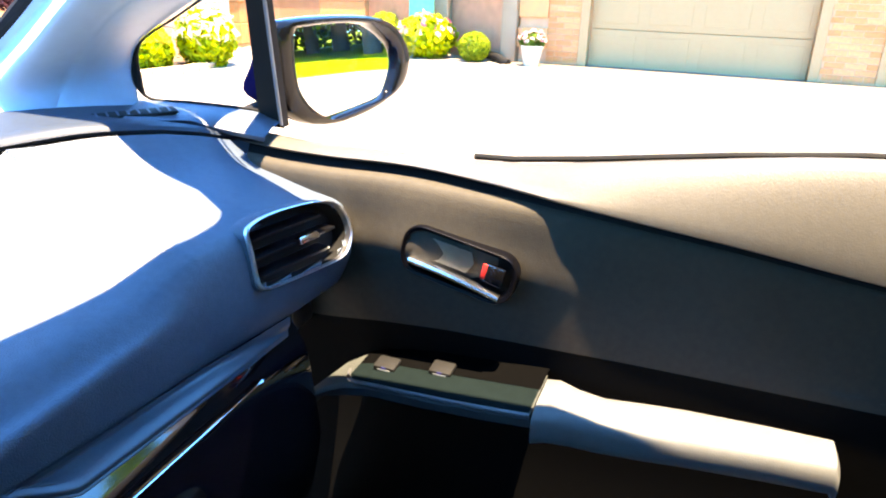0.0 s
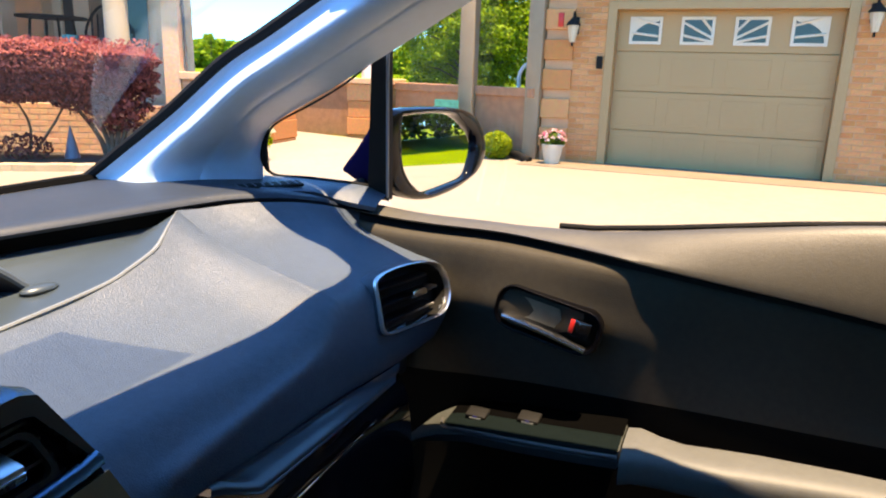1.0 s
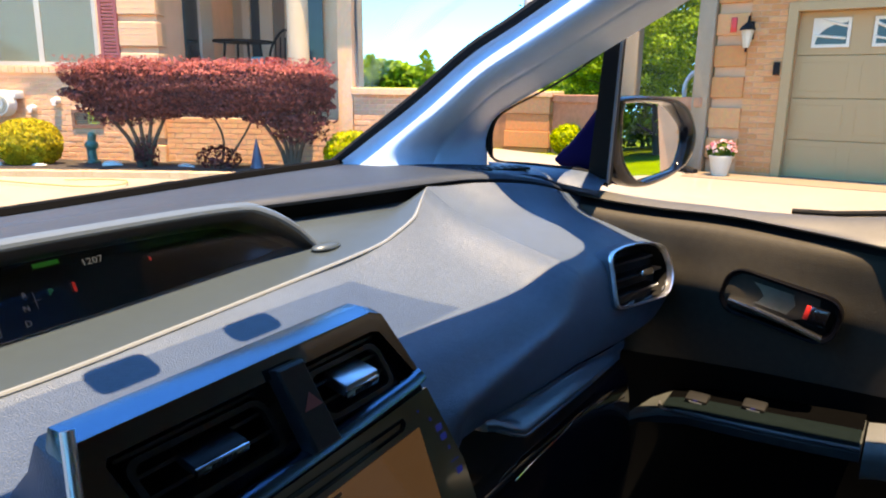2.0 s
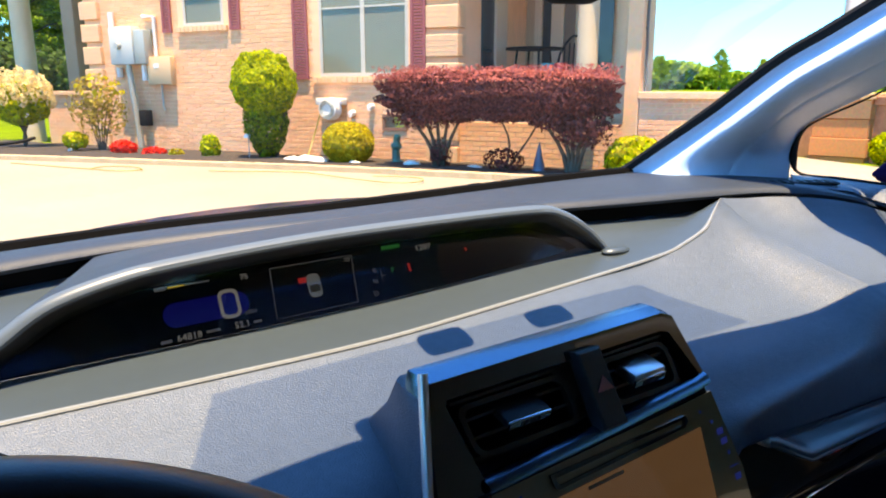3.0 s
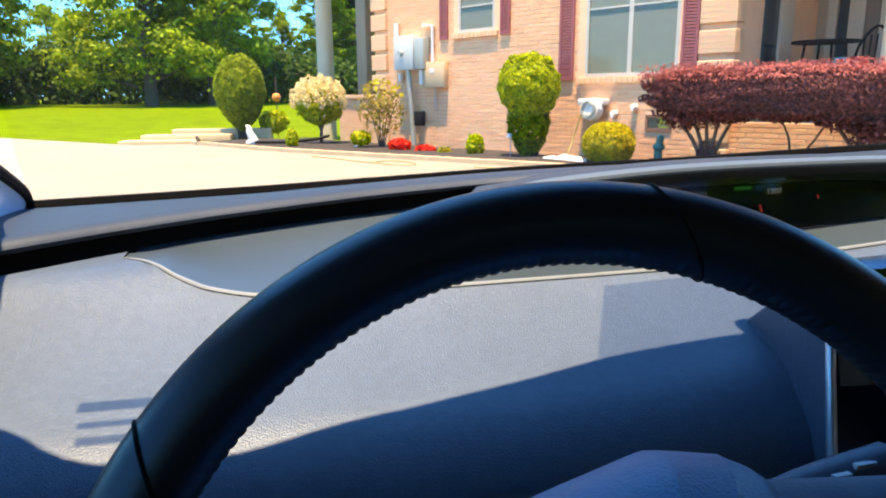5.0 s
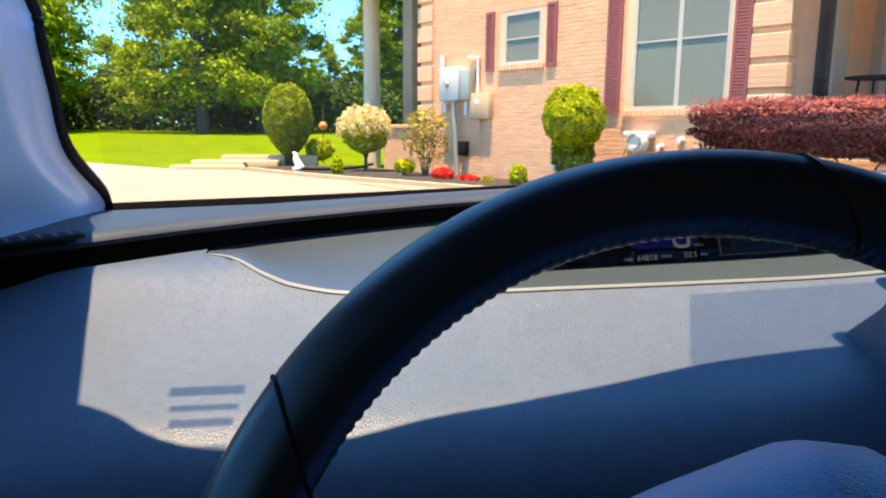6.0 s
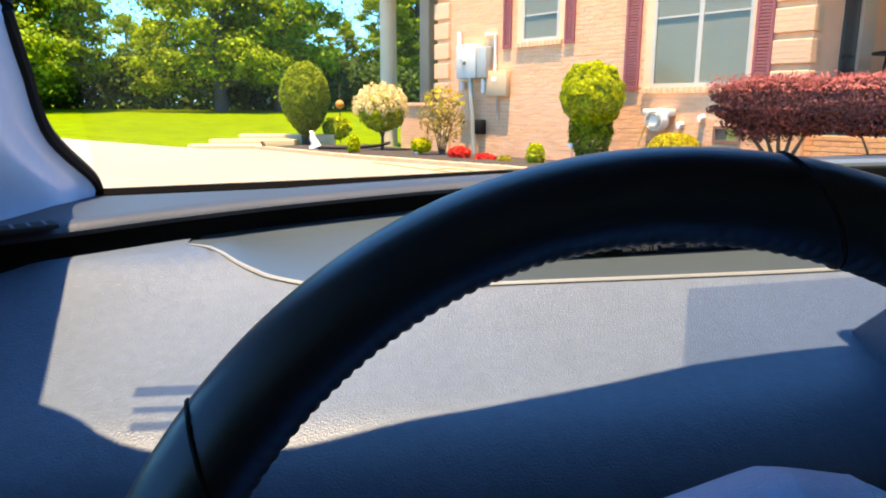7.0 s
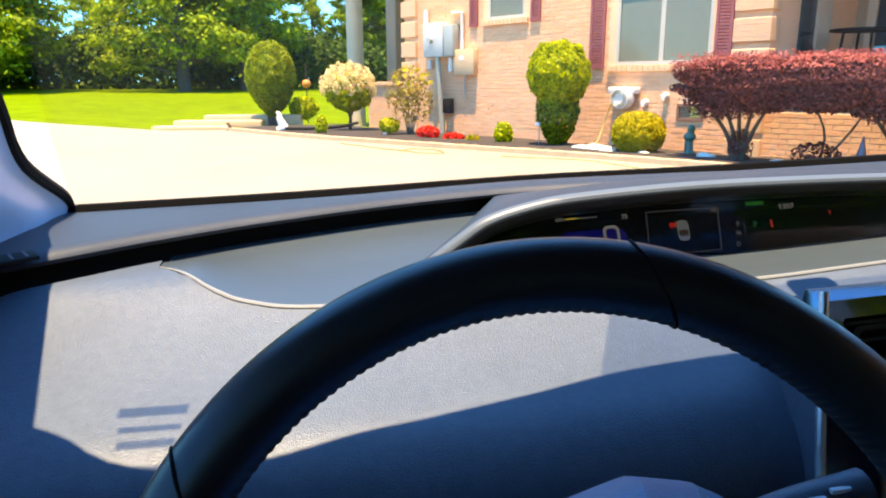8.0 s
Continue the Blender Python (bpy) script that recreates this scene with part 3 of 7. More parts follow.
for x0, z0, x1, z1 in ((-0.066, 0.938, -0.047, 0.937), (-0.066, 0.938, -0.0655, 0.924), (-0.066, 0.9245, -0.047, 0.9235), (-0.0615, 0.9335, -0.049, 0.929), (-0.0575, 0.9515, -0.0558, 0.9535),
                       (0.134, 0.949, 0.137, 0.9465), (0.139, 0.941, 0.1465, 0.936), (0.1415, 0.933, 0.149, 0.928), (0.147, 0.922, 0.1495, 0.919), (0.1235, 0.959, 0.1258, 0.957), (0.146, 0.910, 0.156, 0.909), (0.150, 0.903, 0.157, 0.898)):
    part("button_light", flat_quad([cp(x0, z0, 0.0042), cp(x1, z0, 0.0042), cp(x1, z1, 0.0042), cp(x0, z1, 0.0042)]), UI_BLUE, screen, smooth=False)
# glow added to imitate the brown cabin reflection on the screen
WARM_GLOW = glow("warm_reflection_glow", (0.85, 0.47, 0.22), 0.026)
WARM_GLOW.node_tree.nodes["Principled BSDF"].inputs["Roughness"].default_value = 0.12
WARM_GLOW.node_tree.nodes["Principled BSDF"].inputs["Coat Weight"].default_value = 1.0
part("warm_glow_patch", flat_quad([cp(-0.028, 0.9425, 0.0039), cp(0.122, 0.9475, 0.0039), cp(0.128, 0.805, 0.0039), cp(-0.03, 0.805, 0.0039)]), WARM_GLOW, screen, "screen area with a dim brown glow for the cabin's reflection", smooth=False)
part("faint_writing", flat_quad([cp(0.0, 0.941, 0.0042), cp(0.035, 0.942, 0.0042), cp(0.035, 0.9395, 0.0042), cp(0.0, 0.9385, 0.0042)]), mat("dim_print", (0.16, 0.11, 0.07), 0.5), screen, smooth=False)

# passenger's side: vent, lip, glovebox line
def vring(k, out):
    return [vc + (p - vc) * k + VN * out for p in VOUT]


bm = new_bm()
sheet(bm, [vring(1.06, -0.02), vring(1.05, -0.006), vring(1.03, -0.001), vring(0.99, 0.001), vring(0.98, -0.03)], loop_v=True)
side_vent = part("side_vent", bm, PAD, dashboard, "vent housing at the end of the dashboard")
bm = new_bm()
sheet(bm, [vring(1.02, -0.001), vring(1.012, 0.003), vring(0.985, 0.0042), vring(0.962, 0.0028), vring(0.952, -0.004)], loop_v=True)
part("vent_ring", bm, SATIN, side_vent, "satin chrome ring")
bm = new_bm()
sheet(bm, [vring(0.955, -0.003), vring(0.95, -0.024)], loop_v=True)
bm.faces.new([bm.verts.new(p) for p in vring(0.96, -0.024)])
part("vent_duct", bm, RUBBER, side_vent)
VENTB = mat("vent_black", (0.004, 0.004, 0.005), 0.3, spec=0.25)
VX = Vector((1.0, -0.08, -0.10)).normalized()
VM = Matrix((VX, -VN, VN.cross(VX))).transposed().to_4x4()
for dz, w, dx in ((0.022, 0.118, -0.010), (0.002, 0.146, -0.002), (-0.018, 0.120, -0.006)):
    bm = new_bm()
    box(bm, (-w / 2, -0.010, -0.0016), (w / 2, 0.010, 0.0016), Matrix.Translation(vc + VX * dx + VN * -0.010) @ VM @ Matrix.Translation((0, 0, dz)) @ Matrix.Rotation(radians(14), 4, "X"), 0.0007)
    part("slat", bm, VENTB, side_vent)
bm = new_bm()
box(bm, (-0.017, -0.005, -0.0045), (0.017, 0.005, 0.0045), Matrix.Translation(vc + VX * 0.014 + VN * 0.001) @ VM @ Matrix.Translation((0, 0, 0.001)), 0.0016)
part("vent_knob", bm, CHROME, side_vent, "chrome knob")
bm = new_bm()
rows = []
for i in range(37):
    f = i / 36
    near = min(1.0, f / 0.09)
    near = near * near * (3 - 2 * near)
    fade = 1 - max(0.0, f - 0.75) / 0.25
    a = Vector((0.232 + 0.36 * f, 0.1815 + 0.004 * f, CREASE(0.232 + 0.36 * f) + 0.001))
    b = Vector((0.250 + 0.342 * f, 0.163 + 0.010 * f + 0.016 * f * f * f, 0.8755 - 0.030 * f - 0.014 * f * f * f))
    b = a.lerp(b, 0.12 + 0.88 * near)
    rows.append(crom([a, (a.x * 0.6 + b.x * 0.4, a.y + 0.003 * fade * near, a.z * 0.55 + b.z * 0.45), (b.x, b.y + 0.007 * fade, b.z + 0.005), (b.x, b.y + 0.001, b.z + 0.001),
                      (b.x, b.y + 0.001, b.z - 0.003), (b.x, b.y + 0.006, b.z - 0.008), (b.x, 0.235, b.z - 0.010)], 24))
sheet(bm, rows)
part("pad_lip", bm, LIPV, dashboard, "smooth grey vinyl lip under the pad")
bm = new_bm()
rows = []
for x in [-0.78 + 0.03 * i for i in range(48)]:
    rows.append([(x, 0.235, 0.868), (x, 0.228, 0.84), (x, 0.205, 0.815), (x, 0.192, 0.79), (x, 0.187, 0.75), (x, 0.18, 0.66), (x, 0.20, 0.56), (x, 0.26, 0.45), (x, 0.3, 0.28)])
sheet(bm, rows)
part("knee_panel", bm, GLOSS, dashboard, "glossy dark lower dash")
bm = new_bm()
tube(bm, crom([(0.30, 0.186, 0.800), (0.34, 0.186, 0.802), (0.42, 0.187, 0.801), (0.50, 0.189, 0.799), (0.535, 0.190, 0.7985)], 24), lambda f: 0.0011 + 0.0016 * max(0, f - 0.85) / 0.15, 6)
part("glovebox_trim", bm, CHROME, dashboard, "thin chrome line")
# sill under the quarter window, joining the shelf and the door's top
outer = crom([(0.700, 0.466, 1.060), (0.703, 0.4543, 1.0594), (0.722, 0.3986, 1.0567), (0.742, 0.3186, 1.0506), (0.747, 0.2957, 1.0435), (0.749, 0.282, 1.039)], 20)
inner = crom([(0.600, 0.398, 1.0600), (0.620, 0.3828, 1.0574), (0.660, 0.3556, 1.0519), (0.675, 0.3426, 1.0442), (0.690, 0.3184, 1.0359), (0.701, 0.276, 1.0290)], 20)
bm = new_bm()
sheet(bm, [[a + Vector((0.012, 0.004, -0.014)) for a in outer], outer, [a.lerp(b, 0.5) + Vector((0, 0, 0.003)) for a, b in zip(outer, inner)], [a.lerp(b, 0.9) + Vector((0, 0, 0.002)) for a, b in zip(outer, inner)], inner, [b + Vector((0.003, 0.003, -0.006)) for b in inner], [b + Vector((0.02, 0.02, -0.012)) for b in inner]])
part("corner_sill", bm, PAD, dashboard, "grey vinyl sill under the quarter window")
# defroster grilles at the shelf's ends
for cx, cy, ang in ((0.628, 0.415, -38), (-0.765, 0.405, 30)):
    bm = new_bm()
    box(bm, (-0.055, -0.016, -0.002), (0.055, 0.016, 0.002), Matrix.Translation((cx, cy, 1.0675 + 0.7 * DROP(cx))) @ Matrix.Rotation(radians(ang), 4, "Z"), 0.0015)
    grille = part("defroster_grille", bm, RUBBER, dashboard, "black slotted grille")
    for i in range(9):
        bm = new_bm()
        box(bm, (-0.0011, -0.013, 0), (0.0011, 0.013, 0.0012), Matrix.Translation((cx, cy, 1.069 + 0.7 * DROP(cx))) @ Matrix.Rotation(radians(ang), 4, "Z") @ Matrix.Translation((-0.046 + 0.0115 * i, 0, 0)), 0)
        part("slat", bm, PAD, grille, smooth=False)

# ---- steering wheel ----
WC = Vector((-0.369, -0.012, 0.953))
WHEEL = CAR @ Matrix.Translation(WC) @ Matrix.Rotation(radians(-4.9), 4, "Z") @ Matrix.Rotation(radians(-23.0), 4, "X")
wheel = thing("steering_wheel", WHEEL, (0, 0, 0), "black leather steering wheel with finger ridges, turned a little", "steering wheel")
RC, RR = 0.1817, 0.0163
bm = new_bm()
rows = []
N = 1800
for i in range(N):
    a = 2 * math.pi * i / N
    grip = 1.0 if -56 < math.degrees(math.atan2(math.sin(a), math.cos(a))) < 60 else 0.35
    row = []
    for j in range(24):
        q = 2 * math.pi * j / 24
        inner = max(0.0, -math.cos(q + 0.25)) ** 6
        r = RR + grip * 0.0005 * inner * (abs(math.cos(a * 108)) * 2 - 1)
        row.append((math.sin(a) * (RC + r * math.cos(q)), r * 1.1 * math.sin(q), math.cos(a) * (RC + r * math.cos(q))))
    rows.append(row)
sheet(bm, rows, loop_u=True, loop_v=True)
rim = part("rim", bm, LEATHER, wheel, "black grained leather rim")
for deg in (16, -56.5, 130, -130):
    a = radians(deg)
    bm = new_bm()
    pts = []
    for j in range(28):
        q = 2 * math.pi * j / 28
        b = a + radians(4.5) * (-math.cos(q + 0.4)) * (1 if deg > 0 else -1)
        pts.append((math.sin(b) * (RC + (RR + 0.0002) * math.cos(q)), (RR + 0.0002) * 1.1 * math.sin(q), math.cos(b) * (RC + (RR + 0.0002) * math.cos(q))))
    tube(bm, pts, 0.0008, 6, loop=True)
    part("seam", bm, RUBBER, rim, "dark stitched seam")
bm = new_bm()
HUB = crom([(-0.105, 0.02, 0.025), (-0.064, 0.02, 0.052), (-0.02, 0.02, 0.070), (0.02, 0.02, 0.082), (0.040, 0.02, 0.0875), (0.046, 0.02, 0.0878), (0.066, 0.02, 0.0845), (0.070, 0.02, 0.083), (0.088, 0.02, 0.070), (0.095, 0.02, 0.035), (0.075, 0.02, -0.05), (0.03, 0.02, -0.10), (-0.04, 0.02, -0.11), (-0.095, 0.02, -0.05)], 72, loop=True)
hc = Vector((0, 0.02, 0))
vs = sheet(bm, [[hc + (p - hc) * k + Vector((0, y, 0)) for p in HUB] for k, y in ((0.9, 0.045), (0.98, 0.03), (1.0, 0.012), (0.985, 0.003), (0.93, -0.010), (0.75, -0.032), (0.45, -0.052), (0.1, -0.060))], loop_v=True)
cap(bm, vs[-1])
part("airbag_cover", bm, AIRBAG, wheel, "grained airbag cover, coloured blue for skylight")
bm = new_bm()
rows = [[(x, y, z) for x, y, z in crom([(x, y0 + 0.014, zt), (x, y0 + 0.003, zt - 0.003), (x, y0 - 0.008, zt - 0.012), (x, y0 - 0.010, zt - 0.022), (x, y0 - 0.009, (zt + zb) / 2), (x, y0 - 0.006, zb + 0.006), (x, y0, zb), (x, y0 + 0.02, (zt + zb) / 2)], 26, loop=True)]
        for x, zt, zb, y0 in ((0.07, 0.070, 0.0, 0.03), (0.10, 0.068, 0.01, 0.03), (0.13, 0.067, 0.022, 0.026), (0.155, 0.067, 0.03, 0.016), (0.178, 0.072, 0.04, 0.006))]
sheet(bm, rows, loop_v=True)
spoke = part("spoke", bm, mat("spoke_plastic", (0.10, 0.115, 0.15), 0.38, bump=0.12, bump_scale=700), wheel, "dark grey wheel spoke")
bm = new_bm()
tube(bm, crom([(0.096, 0.020, 0.035), (0.104, 0.018, 0.047), (0.118, 0.015, 0.055), (0.132, 0.013, 0.057), (0.150, 0.010, 0.049), (0.17, 0.004, 0.034)], 24), 0.0032, 8)
part("spoke_trim", bm, mat("champagne_trim", (0.90, 0.66, 0.40), 0.4), spoke, "pale champagne trim arc")
bm = new_bm()
plate(bm, [(0.134 + a, 0.012, 0.033 + b) for a, b in rounded(0.03, 0.022, 0.01)], (0, -0.006, 0))
part("control_button", bm, GLOSS, spoke)
bm = new_bm()
rows = [[(-p[0] * 1.0, p[1], p[2]) for p in r] for r in [[(x, y, z) for x, y, z in crom([(x, y0, zt), (x, y0 - 0.008, (zt + zb) / 2), (x, y0, zb), (x, y0 + 0.02, (zt + zb) / 2)], 14, loop=True)]
        for x, zt, zb, y0 in ((0.06, 0.03, -0.04, 0.03), (0.12, 0.0, -0.05, 0.024), (0.178, -0.03, -0.075, 0.006))]]
sheet(bm, rows, loop_v=True)
part("spoke", bm, DARK, wheel, "black wheel spoke")
# column behind the wheel
column = thing("steering_column", CAR, (-0.36, 0.12, 0.8), "dark grey steering column cover with wiper stalk", "steering column")
bm = new_bm()
rows = []
for y, w, zt in ((0.055, 0.055, 0.95), (0.09, 0.062, 0.95), (0.14, 0.07, 0.935), (0.24, 0.075, 0.91)):
    rows.append([Vector((-0.355 + w * math.cos(q), y, zt - 0.075 + 0.075 * math.sin(q))) for q in (2 * math.pi * j / 24 for j in range(24))])
vs = sheet(bm, rows, loop_v=True)
cap(bm, vs[0])
part("column_cover", bm, DARK, column)
bm = new_bm()
tube(bm, crom([(-0.31, 0.095, 0.928), (-0.25, 0.093, 0.947), (-0.21, 0.091, 0.959), (-0.164, 0.089, 0.966)], 16), lambda f: 0.008 + 0.0045 * f, 14)
WHITE_PRINT = mat("white_print", (0.6, 0.62, 0.64), 0.6)
stalk = part("wiper_stalk", bm, mat("stalk_plastic", (0.09, 0.11, 0.14), 0.4, vary=0.08, bump=0.15, bump_scale=600), column, "black wiper stalk with white marks")
for x0, x1, dz in ((-0.204, -0.194, 0.0), (-0.190, -0.178, 0.003), (-0.190, -0.180, -0.003), (-0.174, -0.168, 0.0), (-0.220, -0.211, -0.003)):
    bm = new_bm()
    box(bm, (x0, 0.0795 + 0.6 * dz, 0.9685 + dz), (x1, 0.0825 + 0.6 * dz, 0.971 + dz))
    part("stalk_mark", bm, WHITE_PRINT, stalk, smooth=False)

# ---- right door ----
door = thing("front_door", CAR, (0.74, -0.2, 0.25), "dark vinyl car door, closed, with chrome inner handle", "car door")
GAPZ = table([(-0.95, 0.89), (-0.42, 0.942), (-0.28, 0.9595), (-0.2, 0.968), (-0.08, 0.981), (0.02, 0.991), (0.1, 0.9995), (0.19, 1.0045), (0.26, 1.009), (0.31, 1.0145), (0.36, 1.020), (0.45, 1.03)])
TOPZ = table([(-0.95, 1.085), (-0.38, 1.057), (-0.2, 1.035), (-0.115, 1.0225), (-0.02, 1.011), (0.06, 1.0085), (0.2, 1.0145), (0.3, 1.024), (0.36, 1.031), (0.45, 1.04)])
BULGE = table([(-0.95, -0.02), (-0.2, -0.016), (-0.11, -0.005), (-0.05, 0.001), (0.0, 0.010), (0.05, 0.016), (0.09, 0.016), (0.14, 0.008), (0.2, 0.002), (0.45, 0.0)])
INWARD = table([(-0.95, 0.0), (0.03, 0.0), (0.12, 0.010), (0.2, 0.027), (0.3, 0.037), (0.45, 0.045)])
BACK = table([(-0.95, 0.0), (-0.12, 0.0), (0.0, 0.010), (0.45, 0.012)])
rows, gap_rows, low_rows = [], [], []
for i in range(71):
    y = -0.95 + 1.40 * i / 70
    g, t, b, n = GAPZ(y), TOPZ(y), BULGE(y), INWARD(y)
    t, k = max(t, g + 0.010), BACK(y)
    rows.append(crom([(0.79 - n, y, t - 0.03), (0.785 - n, y, t - 0.004), (0.772 - n, y, t + 0.001), (0.752 - n + 0.5 * k, y, t - 0.25 * (t - g)), (0.735 - n + k, y, t - 0.62 * (t - g)), (0.728 - n + k, y, g + 0.008), (0.733 - n + k, y, g + 0.004)], 16))
    gap_rows.append([(0.732 - n + k, y, g + 0.0045), (0.746 - n + k, y, g + 0.001), (0.742 - n, y, g - 0.007)])
    low_rows.append(crom([(0.742 - n, y, g - 0.0065), (0.734 - n - 0.25 * b - 0.4 * k, y, g - 0.016), (0.730 - n - 0.8 * b, y, g - 0.06), (0.728 - n - b, y, g - 0.095), (0.732 - n - 0.7 * b, y, g - 0.13),
                          (0.736 - n - 0.3 * b, y, 0.80), (0.740 - n, y, 0.74), (0.742 - n, y, 0.6), (0.735 - n, y, 0.45), (0.735 - n, y, 0.25)], 34))
bm = new_bm()
sheet(bm, rows)
part("door_ledge", bm, LEDGE, door, "soft grey vinyl ledge")
bm = new_bm()
sheet(bm, gap_rows)
part("ledge_gap", bm, RUBBER, door)
bm = new_bm()
sheet(bm, [r[:20] for r in low_rows])
part("door_panel", bm, DOORV, door)
# lower door coloured near-black to stand in for unlit shade
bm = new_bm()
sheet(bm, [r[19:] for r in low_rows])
part("lower_panel", bm, mat("shade_black_panel", (0.004, 0.004, 0.004), 0.8, spec=0.05), door, "lower door panel coloured black for shade")
bm = new_bm()
tube(bm, [(0.785 - INWARD(y), y, TOPZ(y) + 0.003) for y in (-0.9, -0.6, -0.38, -0.26, -0.115, -0.02, 0.03)], 0.004, 8)
part("belt_seal", bm, RUBBER, door, "black rubber window seal")
# inner handle, set in an oval recess
HX = Vector((0.0, -0.975, -0.21)).normalized()
HZ = Vector((0.10, -0.21, 0.97)).normalized()
HO = Vector((0.709, 0.022, 0.899))
HN = HZ.cross(HX).normalized()
HN = HN if HN.x < 0 else -HN


def hd(a, b, out=0.0):
    return HO + HX * a + HZ * b + HN * out


hout = rounded(0.145, 0.062, 0.024, 7)
bm = new_bm()
sheet(bm, [[hd(a * 1.03, b * 1.04, -0.014) for a, b in hout], [hd(a * 1.02, b * 1.03, 0.0025) for a, b in hout], [hd(a, b, 0.004) for a, b in hout], [hd(a * 0.945, b * 0.88, 0.003) for a, b in hout], [hd(a * 0.93, b * 0.85, -0.004) for a, b in hout], [hd(a * 0.92, b * 0.82, -0.013) for a, b in hout]], loop_v=True)
hand = part("handle_surround", bm, mat("surround_black", (0.002, 0.002, 0.003), 0.3, spec=0.1), door, "glossy black handle surround")
bm = new_bm()
bm.faces.new([bm.verts.new(hd(a * 0.95, b * 0.9, -0.0125)) for a, b in hout])
part("handle_recess", bm, mat("recess_black", (0.002, 0.002, 0.002), 0.5, spec=0.1), hand)
bm = new_bm()
sheet(bm, [[hd(-0.060 + 0.120 * f, -0.0135 + db - 0.007 * f * f, o) for f in [k / 12 for k in range(13)]] for db, o in ((0.0025, -0.004), (0.0028, 0.004), (0.0018, 0.0070), (-0.001, 0.0080), (-0.0042, 0.0062), (-0.0052, -0.003))])
part("pull_lever", bm, mat("lever_chrome", (0.85, 0.87, 0.9), 0.2, metal=1.0, vary=0.03), hand, "chrome pull lever")
bm = new_bm()
plate(bm, [hd(-0.05 + a, 0.006 + b, -0.005) for a, b in ((0.0, 0.013), (0.062, 0.013), (0.068, 0.0), (0.062, -0.014), (0.012, -0.014), (0.0, -0.004))], HN * 0.002)
part("lever_plate", bm, mat("satin_metal", (0.3, 0.28, 0.22), 0.3, metal=0.8), hand, "satin metal plate")
bm = new_bm()
box(bm, (-0.012, -0.012, -0.003), (0.012, 0.012, 0.003), Matrix.Translation(hd(0.047, 0.004, 0.0)) @ Matrix((HX, HZ, HN)).transposed().to_4x4(), 0.002)
part("lock_knob", bm, GLOSS, hand)
bm = new_bm()
box(bm, (-0.003, -0.0095, -0.001), (0.003, 0.0095, 0.002), Matrix.Translation(hd(0.034, 0.005, 0.002)) @ Matrix((HX, HZ, HN)).transposed().to_4x4(), 0.001)
part("lock_mark", bm, RED, hand, "red lock mark")
# armrest
bm = new_bm()
rows = []
ARMZ = table([(-0.095, 0.7605), (-0.04, 0.7565), (0.04, 0.7505), (0.11, 0.7455), (0.15, 0.7365), (0.175, 0.727), (0.197, 0.716)])
for y, xi, xo in ((0.197, 0.622, 0.645), (0.175, 0.632, 0.70), (0.15, 0.638, 0.72), (0.11, 0.638, 0.725), (0.04, 0.634, 0.725), (-0.04, 0.633, 0.725), (-0.095, 0.635, 0.725)):
    zt, th = ARMZ(y), min(0.016, 0.004 + 0.25 * (0.2 - y))
    rows.append([(xo, y, zt), (xi + 0.010, y, zt + 0.001), (xi + 0.004, y, zt), (xi, y, zt - 0.004), (xi + 0.002, y, zt - th), (xi + 0.045, y, zt - th - 0.012), (xo, y, zt - th - 0.02)])
vs = sheet(bm, rows, loop_v=True)
cap(bm, vs[0]), cap(bm, vs[-1])
arm = part("armrest", bm, mat("armrest_front", (0.045, 0.049, 0.046), 0.6, bump=0.2, bump_scale=700, spec=0.2), door, "grey armrest with window switches")
bm = new_bm()
sheet(bm, [[(x0, y, ARMZ(y) + 0.002), (0.67, y, ARMZ(y) + 0.0025), (0.688, y, ARMZ(y) + 0.0025), (0.6915, y, ARMZ(y) - 0.004)] for y, x0 in ((0.149, 0.662), (0.14, 0.651), (0.12, 0.645), (0.09, 0.642), (0.03, 0.639), (-0.04, 0.638), (-0.093, 0.639))])
plate_ = part("switch_plate", bm, mat("switch_plate", (0.0045, 0.008, 0.008), 0.8, bump=0.2, spec=0.02), arm, "dark green-grey switch plate")
# black strip painted where the door panel shades the armrest
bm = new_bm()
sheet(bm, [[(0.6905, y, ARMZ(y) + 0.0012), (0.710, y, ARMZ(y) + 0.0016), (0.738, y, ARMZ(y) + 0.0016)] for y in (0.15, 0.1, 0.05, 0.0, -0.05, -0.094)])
part("shade_strip", bm, mat("shade_black_strip", (0.002, 0.002, 0.002), 0.9, spec=0.0), plate_, "black strip for the shade beside the door panel")
bm = new_bm()
tube(bm, crom([(0.675, 0.157, ARMZ(0.157) + 0.001), (0.657, 0.150, ARMZ(0.150) + 0.001), (0.646, 0.137, ARMZ(0.137) + 0.001)] + [(x, y, ARMZ(y) + 0.001) for x, y in ((0.641, 0.11), (0.638, 0.05), (0.636, -0.03), (0.637, -0.094))], 40), 0.0024, 8)
part("silver_line", bm, mat("armrest_line", (0.10, 0.10, 0.10), 0.35, metal=0.3), arm, "silver trim line")
